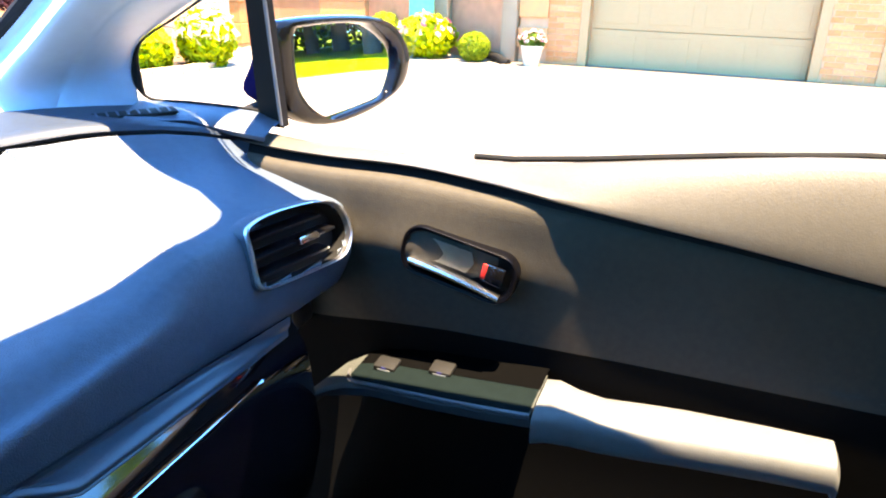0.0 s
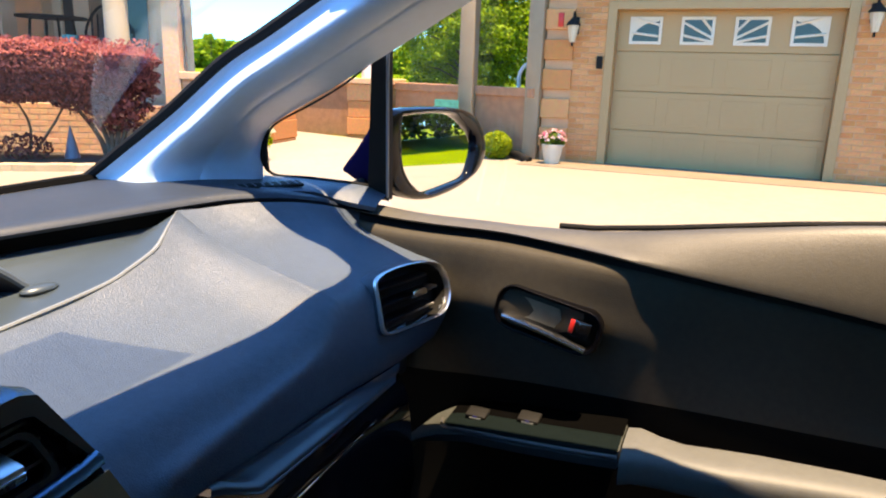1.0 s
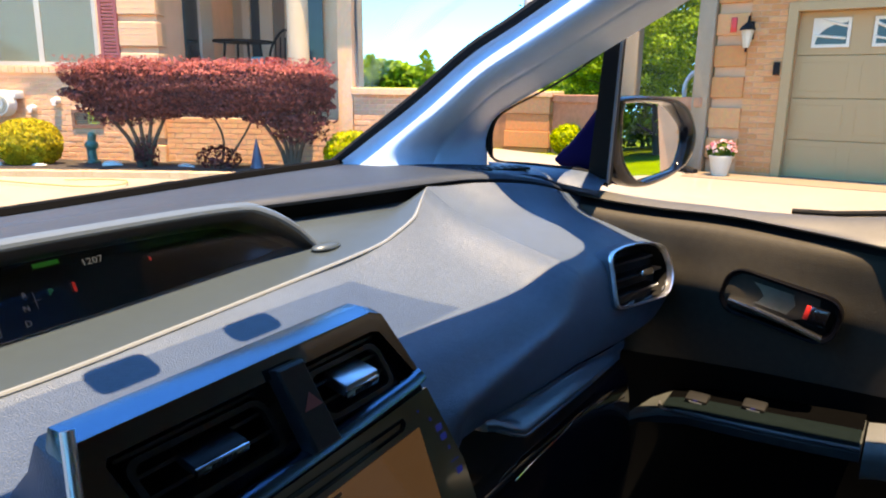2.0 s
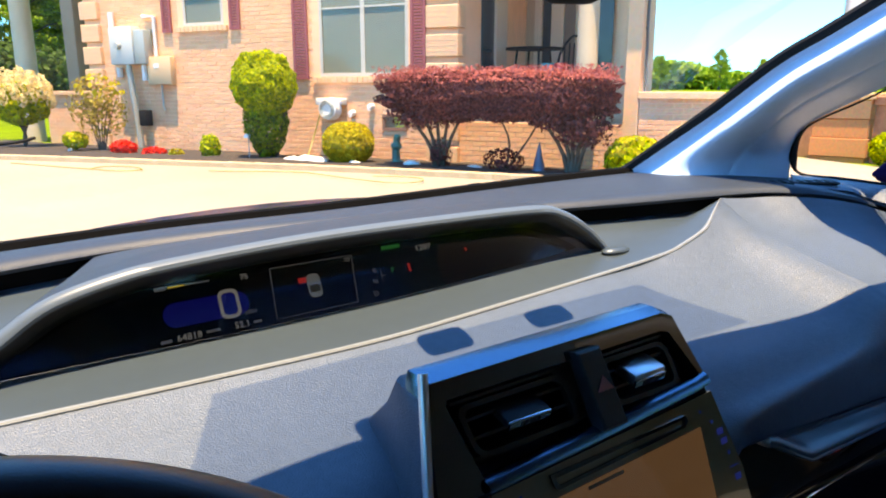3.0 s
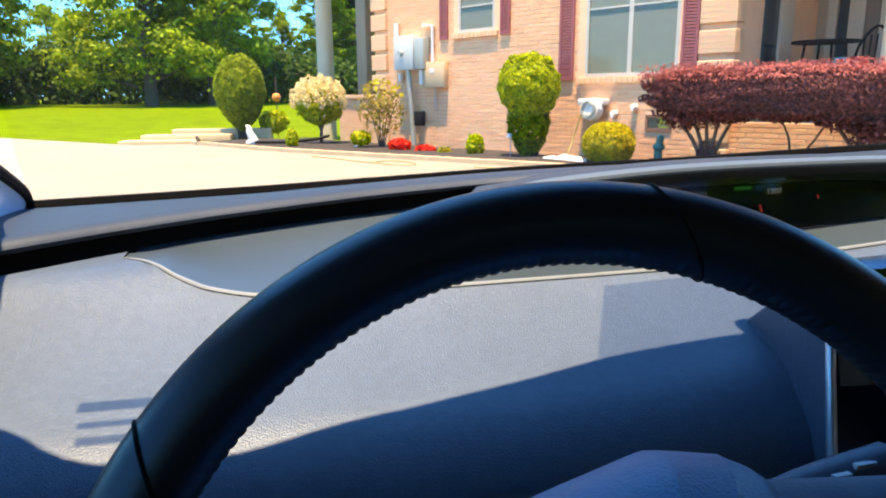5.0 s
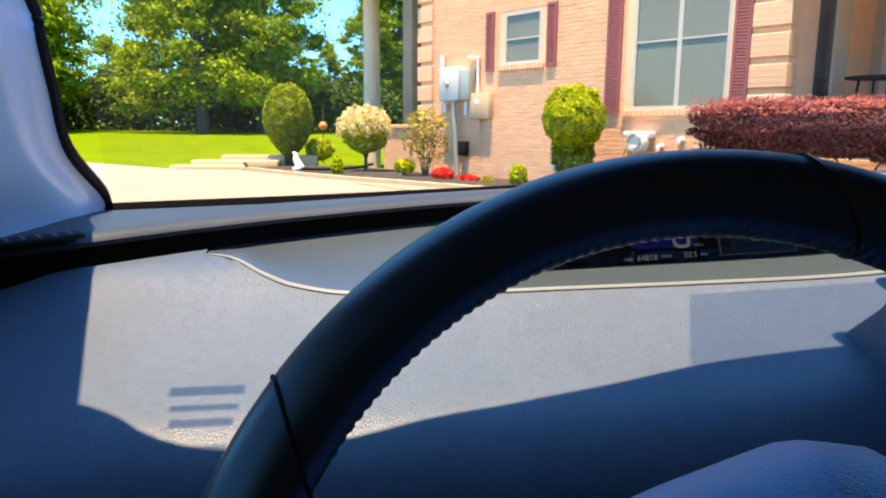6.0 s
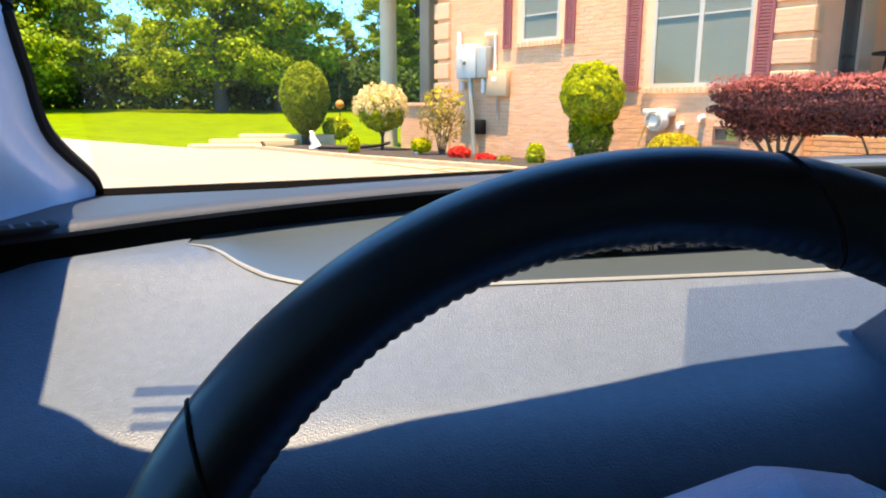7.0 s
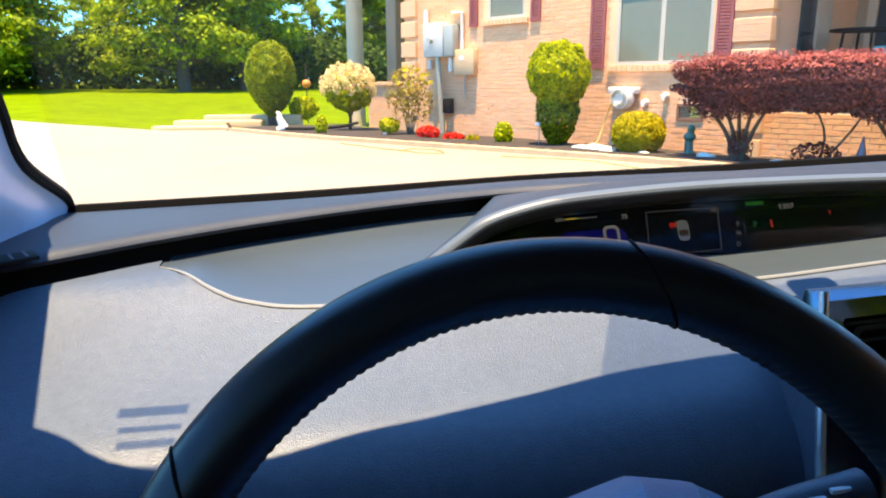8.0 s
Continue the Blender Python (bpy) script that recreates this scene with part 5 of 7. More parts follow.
GRASS = mat("lawn_grass", (0.105, 0.165, 0.0015), 0.95, vary=0.28, scale=1.5, bump=0.8, bump_scale=40, spec=0.03)
MULCH = mat("dark_mulch", (0.035, 0.028, 0.024), 0.95, vary=0.5, scale=12, bump=1.0, bump_scale=60)
MORTAR = mat("mortar", (0.88, 0.52, 0.31), 0.95, vary=0.12, scale=6)
BRICK_D, BRICK_L = (0.73, 0.385, 0.20), (0.81, 0.455, 0.255)
BRICK = piece_material("brick", BRICK_D, BRICK_L)
BRICKS = piece_material("brick_rest", BRICK_D, BRICK_L, island=True)
QUOIN = piece_material("quoin_brick", (0.70, 0.42, 0.23), (0.78, 0.48, 0.28))
GBRICKS = piece_material("garage_brick_rest", (0.52, 0.20, 0.062), (0.66, 0.31, 0.125), island=True)
GBRICK = piece_material("garage_brick", (0.52, 0.20, 0.062), (0.66, 0.31, 0.125))
WHITE = mat("white_paint", (0.72, 0.70, 0.66), 0.5, vary=0.05)
SASH = mat("window_frame_paint", (0.50, 0.47, 0.40), 0.5, vary=0.05)
CREAM = mat("cream_paint", (0.62, 0.56, 0.45), 0.6, vary=0.06)
MAROON = mat("maroon_shutter", (0.30, 0.075, 0.075), 0.6, vary=0.08)
STONE = mat("column_stone", (0.62, 0.49, 0.32), 0.75, vary=0.10, scale=4)
GREYPAINT = mat("grey_post", (0.30, 0.22, 0.14), 0.7, vary=0.12, scale=4)
METAL = mat("meter_grey", (0.38, 0.40, 0.36), 0.4, vary=0.05, metal=0.2)
TAN = mat("tan_box", (0.60, 0.41, 0.23), 0.6, vary=0.05)
TAUPE = mat("garage_door_paint", (0.40, 0.255, 0.115), 0.55, vary=0.04, scale=2)
NIGHT = mat("dark_glass", (0.03, 0.04, 0.045), 0.08, vary=0.1)
BLIND = mat("window_blind", (0.36, 0.36, 0.31), 0.7, vary=0.06)
BARK = mat("bark", (0.09, 0.065, 0.045), 0.9, vary=0.35, scale=10, bump=0.8, bump_scale=40)
BOX_LEAF = leaf_material("yellow_green_leaves", (0.13, 0.22, 0.002), (0.60, 0.62, 0.005))
DARK_LEAF = leaf_material("dark_green_leaves", (0.02, 0.06, 0.008), (0.12, 0.19, 0.02))
OLIVE_LEAF = leaf_material("olive_leaves", (0.08, 0.15, 0.006), (0.38, 0.45, 0.02))
PURPLE_LEAF = leaf_material("purple_leaves", (0.065, 0.022, 0.024), (0.26, 0.085, 0.08))
PINK_LEAF = leaf_material("young_red_leaves", (0.36, 0.085, 0.075), (0.62, 0.20, 0.165))
YELLOW_LEAF = leaf_material("golden_leaves", (0.28, 0.26, 0.01), (0.68, 0.56, 0.03))
TREE_LEAF = leaf_material("tree_leaves", (0.055, 0.14, 0.008), (0.32, 0.46, 0.015))
# leaf colours darkened to stand for the shade under the trees
WOOD_LEAF = leaf_material("undergrowth_shade_leaves", (0.012, 0.04, 0.008), (0.08, 0.16, 0.015))
PINE_LEAF = leaf_material("pine_leaves", (0.07, 0.15, 0.008), (0.38, 0.48, 0.015))
CREAM_PETAL = leaf_material("cream_petals", (0.70, 0.54, 0.25), (0.90, 0.80, 0.48))
RED_PETAL = leaf_material("red_petals", (0.55, 0.01, 0.01), (0.85, 0.06, 0.03))
PINK_PETAL = leaf_material("pink_white_petals", (0.65, 0.12, 0.2), (0.85, 0.75, 0.75))


def ground_z(x, y):
    """Height of the land: a gentle rise away from the car."""
    r = math.hypot(x, y)
    t = min(1, max(0, (r - 2.5) / 5.5))
    return 0.22 * t * t * (3 - 2 * t) + 0.020 * max(0, min(r, 90) - 22) - 0.02


# land: one sheet
steps = sorted({*range(-40, 41, 2), -400, -200, -120, -80, -60, 60, 80, 120, 200, 400})
bm = new_bm()
sheet(bm, [[(x, y, ground_z(x, y)) for y in steps] for x in steps])
solo("ground", bm, GRASS, Matrix(), (0, 0, 0), "bright green mown lawn in full sun", "ground", kind="structure")


def hw(u, d, z=0.0):
    """A place by the house: u along its wall, d into it."""
    return Vector((0.5402 * u + 0.8415 * (d + 8.68), -0.8415 * u + 0.5402 * (d + 8.68), z))


BORDER = [hw(-14.25, -2.74), hw(-10.95, -2.6), hw(-8.7, -2.25), hw(-6.9, -1.95), hw(-5.2, -1.7), hw(-3.7, -1.6), hw(-2.4, -1.5), hw(-1.5, -1.35), hw(-0.95, -0.95), hw(-0.75, -0.2)]
edge = [(-30.0, 41.0), (-15.0, 26.9), (-7.2, 18.6), (-3.9, 15.2)] + [(p.x, p.y) for p in crom(BORDER, 30)] + [(10.6, 7.6), (10.2, 6.3), (9.2, 3.2), (8.9, 2.2), (8.9, -5.6), (15.0, -6.5), (13.5, -12.5), (4, -17), (-8, -18), (-26, -17), (-40, 20)]
bm = new_bm()
f = bm.faces.new([bm.verts.new((x, y, 0)) for x, y in edge])
bmesh.ops.triangulate(bm, faces=bm.faces[:])
for _ in range(3):
    bmesh.ops.subdivide_edges(bm, edges=[e for e in bm.edges if e.calc_length() > 1.6], cuts=1)
    bmesh.ops.triangulate(bm, faces=bm.faces[:])
for v in bm.verts:
    v.co.z = ground_z(v.co.x, v.co.y) + 0.03
solo("driveway", bm, CONCRETE, Matrix(), (0, 0, 0), "pale concrete driveway glaring in the sun", "driveway", kind="structure")

# planting bed along the wall and its brick border
rows = []
for p in crom(BORDER, 60):
    u = 0.5402 * p.x - 0.8415 * p.y
    q = hw(u, 0.05)
    rows.append([(p.x + (q.x - p.x) * k, p.y + (q.y - p.y) * k, ground_z(p.x, p.y) + 0.035 + 0.06 * math.sin(math.pi * min(1, k * 1.2)) * 0.5 + 0.03 * noise.noise((p.x * 3, p.y * 3, k * 5))) for k in [j / 8 for j in range(9)]])
bm = new_bm()
sheet(bm, rows)
solo("mulch_bed", bm, MULCH, Matrix(), (0, 0, 0), "dark mulch planting bed along the house", "flower bed", kind="structure")
border = thing("bed_border", Matrix(), BORDER[4], "low row of bricks edging the flower bed", "brick edging", kind="structure")


def piece_mesh(name, size, material, chamfer=0.004):
    """A shared mesh for one kind of piece: a block whose front (-y) edges are softened."""
    x, y, z = size[0] / 2, size[1], size[2] / 2
    c = chamfer
    vs = [(-x, 0, -z), (x, 0, -z), (x, 0, z), (-x, 0, z), (-x, -y + c, -z), (x, -y + c, -z), (x, -y + c, z), (-x, -y + c, z),
          (-x + c, -y, -z + c), (x - c, -y, -z + c), (x - c, -y, z - c), (-x + c, -y, z - c)]
    fs = [(8, 9, 10, 11)] + [(4 + i, 4 + (i + 1) % 4, 8 + (i + 1) % 4, 8 + i) for i in range(4)] + [(i, (i + 1) % 4, 4 + (i + 1) % 4, 4 + i) for i in range(4)]
    me = bpy.data.meshes.new(name)
    me.from_pydata(vs, [], fs)
    me.materials.append(material)
    return me


edging = piece_mesh("brick", (0.1045, 0.14, 0.11), piece_material("edging_brick", (0.46, 0.33, 0.20), (0.52, 0.38, 0.24)), 0.003)
line = crom(BORDER, 2000)
run = 0.0
for a, b in zip(line, line[1:]):
    run += (b - a).length
    if run >= 0.1:
        run = 0
        d = (b - a).normalized()
        ob = new("brick", edging)
        ob.parent = border
        ob.matrix_parent_inverse = border.matrix_world.inverted()
        ob.matrix_basis = Matrix.Translation((b.x, b.y, ground_z(b.x, b.y) + 0.04 + random.uniform(-0.004, 0.004))) @ Matrix.Rotation(math.atan2(d.y, d.x) + random.uniform(-0.012, 0.012), 4, "Z") @ Matrix.Translation((0, 0.06, 0))


def brickwork(parent, x0, x1, z0, z1, holes, single, rest, near, y=0.0):
    """Courses of bricks on the plane y of the parent's frame. Those inside the box near become pieces of their own."""
    L, Hh, J = 0.20, 0.058, 0.010
    shared = piece_mesh("brick", (L, 0.012, Hh), single)
    verts, faces = [], []
    row, z = 0, z0 + Hh / 2
    while z < z1:
        x = x0 + (L / 2 if row % 2 else 0) - L / 2
        while x < x1:
            a, b = max(x, x0), min(x + L, x1)
            cut = any(a < h[1] and b > h[0] and z + Hh / 2 > h[2] and z - Hh / 2 < h[3] for h in holes)
            if cut:
                for h in holes:
                    if a < h[1] and b > h[0] and z + Hh / 2 > h[2] and z - Hh / 2 < h[3]:
                        if a < h[0]:
                            b = min(b, h[0])
                        elif b > h[1]:
                            a = max(a, h[1])
                        else:
                            b = a
            if b - a > 0.03:
                out = random.uniform(0.004, 0.0075)
                if near[0] < a and b < near[1] and near[2] < z < near[3] and b - a > 0.19 and near[4] > 0:
                    near[4] -= 1
                    ob = new("brick", shared)
                    ob.parent = parent
                    ob.location = Vector(((a + b) / 2, y + 0.012 - out + 0.0, z)) - BASES[parent.name]
                else:
                    k = len(verts)
                    for yy, g in ((y, 0), (y - out, 0.003)):
                        verts += [(a + g, yy, z - Hh / 2 + g), (b - g, yy, z - Hh / 2 + g), (b - g, yy, z + Hh / 2 - g), (a + g, yy, z + Hh / 2 - g)]
                    faces += [(k + 4, k + 5, k + 6, k + 7)] + [(k + i, k + (i + 1) % 4, k + 4 + (i + 1) % 4, k + 4 + i) for i in range(4)]
            x += L + J
        z += Hh + J
        row += 1
    base = BASES[parent.name]
    me = bpy.data.meshes.new("bricks")
    me.from_pydata([tuple(Vector(v) - base) for v in verts], [], faces)
    me.materials.append(rest)
    ob = new("bricks", me)
    ob.parent = parent
    tagged(ob, kind="stuff")


def wall_with_holes(bm, x0, x1, z0, z1, y0, y1, holes):
    """A wall of blocks round rectangular openings."""
    xs = sorted({x0, x1, *[h[0] for h in holes], *[h[1] for h in holes]})
    zs = sorted({z0, z1, *[h[2] for h in holes], *[h[3] for h in holes]})
    for a, b in zip(xs, xs[1:]):
        for c, d in zip(zs, zs[1:]):
            if not any(h[0] <= (a + b) / 2 <= h[1] and h[2] <= (c + d) / 2 <= h[3] for h in holes):
                box(bm, (a, y0, c), (b, y1, d))
    bmesh.ops.remove_doubles(bm, verts=bm.verts, dist=0.0005)
    inner = [f for f in bm.faces if any(g is not f and (g.calc_center_median() - f.calc_center_median()).length < 1e-4 for v in f.verts for g in v.link_faces)]
    bmesh.ops.delete(bm, geom=inner, context="FACES_ONLY")


# ---- the house ----
house = thing("house", HOUSE, (-8, 0, 0), "tan brick house with maroon shutters and white columns", "house")
BW = (-6.36, -4.84, 1.44, 3.45)
SW = (-9.07, -8.21, 2.27, 3.16)
VENT = (-5.24, -4.91, 0.69, 0.85)
bm = new_bm()
wall_with_holes(bm, -11.45, -4.06, -0.1, 5.4, 0.0, 0.3, [BW, SW, VENT])
part("wall", bm, MORTAR, house, "tan brick wall", smooth=False)
bm = new_bm()
box(bm, (-11.45, 0.3, -0.1), (-11.2, 6, 5.4))
part("side_wall", bm, MORTAR, house, smooth=False)
bm = new_bm()
box(bm, (-4.3, 0.3, -0.1), (-4.06, 3.0, 5.4))
part("side_wall", bm, MORTAR, house, smooth=False)
bm = new_bm()
sheet(bm, [[(x, -0.18, 5.40), (x, 3.0, 7.4), (x, 6.5, 5.35)] for x in (-12.4, -4.0, -1.4)])
thick(bm, 0.15)
part("roof", bm, mat("roof_shingle", (0.08, 0.07, 0.065), 0.9, vary=0.2, scale=10), house, "grey shingle roof", smooth=False)


def window(parent, x0, x1, z0, z1, lights, label):
    """A framed window with blinds, set into the wall, and its sill."""
    f = 0.05
    bm = new_bm()
    ring(bm, [(x0, -0.004, z0), (x1, -0.004, z0), (x1, -0.004, z1), (x0, -0.004, z1)], [(x0 + f, -0.004, z0 + f), (x1 - f, -0.004, z0 + f), (x1 - f, -0.004, z1 - f), (x0 + f, -0.004, z1 - f)], (0, 0.1, 0))
    win = part("window", bm, SASH, parent, label, smooth=False)
    n = lights
    for i in range(n):
        a, b = x0 + f + (x1 - x0 - 2 * f) * i / n, x0 + f + (x1 - x0 - 2 * f) * (i + 1) / n
        bm = new_bm()
        box(bm, (a, 0.010, z0 + f), (b, 0.013, z1 - f))
        pane = part("pane", bm, glass("house_pane", (0.8, 0.84, 0.82), 0.02), win, smooth=False)
        pane.visible_shadow = False
        if i:
            bm = new_bm()
            box(bm, (a - 0.035, -0.001, z0 + f), (a + 0.035, 0.08, z1 - f))
            part("mullion", bm, SASH, win, smooth=False)
        bm = new_bm()
        zm = z0 + 0.49 * (z1 - z0)
        box(bm, (a, 0.002, zm - 0.012), (b, 0.03, zm + 0.012))
        part("meeting_rail", bm, SASH, win, smooth=False)
        bm = new_bm()
        z = z0 + f
        while z < z1 - f:
            box(bm, (a + 0.01, 0.017, z), (b - 0.01, 0.033, z + 0.042), None)
            z += 0.044
        part("blind", bm, BLIND, win, "drawn grey blind", smooth=False)
    bm = new_bm()
    box(bm, (x0, 0.2, z0), (x1, 0.21, z1))
    part("window_back", bm, NIGHT, win, smooth=False)
    for k in range(int((x1 - x0 + 0.3) / 0.09)):
        bm = new_bm()
        xx = x0 - 0.12 + 0.09 * k
        box(bm, (xx, -0.055, z0 - 0.095), (xx + 0.082, 0.04, z0 - 0.012), None, 0.004)
        part("sill_brick", bm, QUOIN, win, smooth=False)
    return win


window(house, *BW, 2, "white double window with drawn blinds")
window(house, *SW, 1, "small white window with drawn blind")


def shutter(x0, x1, z0, z1):
    bm = new_bm()
    ring(bm, [(x0, -0.045, z0), (x1, -0.045, z0), (x1, -0.045, z1), (x0, -0.045, z1)], [(x0 + 0.04, -0.045, z0 + 0.05), (x1 - 0.04, -0.045, z0 + 0.05), (x1 - 0.04, -0.045, z1 - 0.05), (x0 + 0.04, -0.045, z1 - 0.05)], (0, 0.035, 0))
    sh = part("shutter", bm, MAROON, house, "maroon louvred shutter", smooth=False)
    n = int((z1 - z0 - 0.1) / 0.042)
    slat = None
    for i in range(n):
        z = z0 + 0.05 + (i + 0.5) * (z1 - z0 - 0.1) / n
        if slat is None:
            bm = new_bm()
            box(bm, (x0 + 0.04, -0.040, z - 0.016), (x1 - 0.04, -0.018, z + 0.010))
            for v in bm.verts:
                if v.co.y > -0.03:
                    v.co.z += 0.010
            slat, zf = part("slat", bm, MAROON, sh, smooth=False), z
        else:
            ob = slat.copy()
            scene.collection.objects.link(ob)
            ob.location.z += z - zf


shutter(-6.83, -6.56, 1.40, 3.50)
shutter(-4.79, -4.55, 1.40, 3.50)
shutter(-9.52, -9.32, 2.18, 3.22)
shutter(-8.06, -7.85, 2.18, 3.22)
for z in [0.15 + 0.385 * k for k in range(13)]:
    for x0, x1 in ((-4.53, -4.035), (-11.48, -11.03)):
        bm = new_bm()
        box(bm, (x0, -0.075, z), (x1, 0.2, z + 0.30), None, 0.012)
        q = part("quoin", bm, QUOIN, house, smooth=False)
        for k in range(1, 4):
            bm = new_bm()
            box(bm, (x0 + 0.012, -0.0765, z + 0.075 * k - 0.004), (x1 - 0.012, -0.0745, z + 0.075 * k + 0.004))
            part("mortar_line", bm, MORTAR, q, smooth=False)
bm = new_bm()
ring(bm, [(VENT[0] - 0.04, -0.02, VENT[2] - 0.04), (VENT[1] + 0.04, -0.02, VENT[2] - 0.04), (VENT[1] + 0.04, -0.02, VENT[3] + 0.04), (VENT[0] - 0.04, -0.02, VENT[3] + 0.04)],
     [(VENT[0], -0.02, VENT[2]), (VENT[1], -0.02, VENT[2]), (VENT[1], -0.02, VENT[3]), (VENT[0], -0.02, VENT[3])], (0, 0.1, 0))
vent = part("foundation_vent", bm, mat("vent_brown", (0.22, 0.11, 0.07), 0.8), house, "brown foundation vent with grey louvres", smooth=False)
for i in range(5):
    bm = new_bm()
    box(bm, (VENT[0], 0.01, VENT[2] + 0.032 * i), (VENT[1], 0.03, VENT[2] + 0.032 * i + 0.02))
    part("louvre", bm, GREYPAINT, vent, smooth=False)
# porch at the right of the wall
PORCH_WALL = mat("porch_brick", (0.52, 0.34, 0.22), 0.85, vary=0.10, scale=4)
bm = new_bm()
box(bm, (-4.06, 0.0, -0.1), (-1.58, 3.0, 0.80))
box(bm, (-4.06, 2.9, 0.8), (-2.15, 3.1, 5.4))
part("porch", bm, PORCH_WALL, house, "shaded brick porch", smooth=False)
PORCH_TRIM = mat("porch_trim", (0.66, 0.50, 0.36), 0.7, vary=0.06)
for lo, hi in (((-4.06, 1.31, 0.8), (-4.0, 1.79, 3.75)), ((-3.89, 2.82, 0.8), (-3.76, 2.9, 3.75)), ((-3.6, 2.84, 0.8), (-3.38, 2.9, 3.75)), ((-3.18, 2.84, 0.8), (-3.0, 2.9, 3.75))):
    bm = new_bm()
    box(bm, lo, hi, None, 0.008)
    part("pilaster", bm, PORCH_TRIM, house, "pale porch pilaster", smooth=False)
for lo, hi in (((-4.06, 0.82, 1.0), (-4.03, 1.29, 3.3)), ((-3.75, 2.87, 1.2), (-3.61, 2.9, 3.2)), ((-2.9, 2.87, 1.2), (-2.55, 2.9, 3.2))):
    bm = new_bm()
    box(bm, lo, hi, None, 0.004)
    part("porch_window", bm, NIGHT, house, "tall dark porch window", smooth=False)
bm = new_bm()
box(bm, (-4.06, -0.25, 3.75), (-1.45, 3.1, 4.1))
part("porch_ceiling", bm, CREAM, house, smooth=False)
for x, d, r in ((-2.26, 0.0, 0.135), (-1.98, 0.9, 0.12), (-1.82, 1.7, 0.12)):
    bm = new_bm()
    tube(bm, [(x, d, 0.8 + 2.95 * k / 8) for k in range(9)], lambda f, r=r: r * (1.03 - 0.12 * f), 24)
    box(bm, (x - r * 1.35, d - r * 1.35, 0.8), (x + r * 1.35, d + r * 1.35, 0.92), None, 0.01)
    box(bm, (x - r * 1.35, d - r * 1.35, 3.66), (x + r * 1.35, d + r * 1.35, 3.76), None, 0.01)
    part("column", bm, STONE, house, "round cream porch column")
bm = new_bm()
box(bm, (-1.76, -0.02, -0.1), (-1.58, 0.25, 3.75))
part("pier", bm, QUOIN, house, smooth=False)
bm = new_bm()
box(bm, (-3.37, 2.86, 0.8), (-3.19, 2.9, 3.0))
part("porch_door", bm, mat("porch_door", (0.22, 0.13, 0.08), 0.5), house, "brown front door", smooth=False)
bm = new_bm()
box(bm, (-2.2, -0.32, 3.45), (-1.40, 3.1, 3.75), None, 0.01)
part("fascia", bm, mat("tan_fascia", (0.62, 0.42, 0.22), 0.6), house, "tan eave board over the porch", smooth=False)
# left porch: columns on a low brick wall
bm = new_bm()
box(bm, (-13.1, 0.25, -0.1), (-11.46, 0.6, 1.14))
part("low_wall", bm, MORTAR, house, "low brick porch wall", smooth=False)
bm = new_bm()
box(bm, (-13.15, 0.2, 1.14), (-11.46, 0.65, 1.22), None, 0.01)
part("wall_cap", bm, QUOIN, house, smooth=False)
for x, d, r in ((-13.78, 0.4, 0.195), (-12.3, 0.42, 0.17)):
    bm = new_bm()
    if r < 0.2 and x > -13:
        box(bm, (x - 0.17, d - 0.12, 1.2), (x + 0.17, d + 0.12, 4.4), None, 0.03)
    else:
        tube(bm, [(x, d, -0.1 + 4.4 * k / 8) for k in range(9)], lambda f, r=r: r * (1.03 - 0.1 * f), 24)
    part("column", bm, STONE if x < -13 else GREYPAINT, house, "grey-beige porch column")
bm = new_bm()
box(bm, (-14.5, -0.3, 4.3), (-11.3, 4, 4.6))
part("porch_roof", bm, CREAM, house, smooth=False)
# services on the wall
meter = thing("electric_meter", HOUSE, (-10.3, -0.1, 1.6), "pale grey electric meter box with conduits", "meter box")
bm = new_bm()
box(bm, (-10.62, -0.22, 1.67), (-10.06, -0.012, 2.30), None, 0.02)
part("box_body", bm, mat("pale_meter_grey", (0.50, 0.52, 0.48), 0.5, vary=0.06), meter)
bm = new_bm()
box(bm, (-10.055, -0.20, 1.67), (-9.80, -0.012, 2.24), None, 0.02)
part("box_door", bm, METAL, meter, "blue-grey box")
bm = new_bm()
tube(bm, [(-10.27, -0.15, 1.67), (-10.24, -0.12, 1.0), (-10.18, -0.1, 0.1)], 0.05, 12)
part("conduit", bm, METAL, meter)
bm = new_bm()
bmesh.ops.create_cone(bm, cap_ends=True, segments=20, radius1=0.06, radius2=0.05, depth=0.08, matrix=Matrix.Translation((-10.38, -0.25, 1.98)) @ Matrix.Rotation(radians(90), 4, "X"))
part("meter_dial", bm, METAL, meter, "round grey meter")
bm = new_bm()
box(bm, (-10.13, -0.16, 0.62), (-9.95, -0.012, 0.90), None, 0.02)
part("junction_box", bm, RUBBER, meter, "small black box")
for pts, r in (([(-10.70, -0.06, 1.80), (-10.70, -0.06, 2.56)], 0.05), ([(-9.70, -0.05, 1.80), (-9.69, -0.05, 2.44), (-9.95, -0.05, 2.46)], 0.035), ([(-9.97, -0.08, 1.40), (-9.97, -0.08, 1.66)], 0.05), ([(-10.58, -0.08, 1.46), (-10.58, -0.08, 1.62)], 0.05)):
    bm = new_bm()
    tube(bm, pts, r, 10)
    part("conduit", bm, WHITE, meter)
panel = thing("utility_panel", HOUSE, (-9.58, -0.05, 1.32), "tan utility panel fixed to the brick wall", "utility box")
bm = new_bm()
box(bm, (-9.86, -0.13, 1.33), (-9.32, -0.012, 1.79), None, 0.01)
pb = part("box_body", bm, TAN, panel)
bm = new_bm()
box(bm, (-9.70, -0.134, 1.60), (-9.58, -0.13, 1.68))
part("label_plate", bm, WHITE, pb, smooth=False)
bm = new_bm()
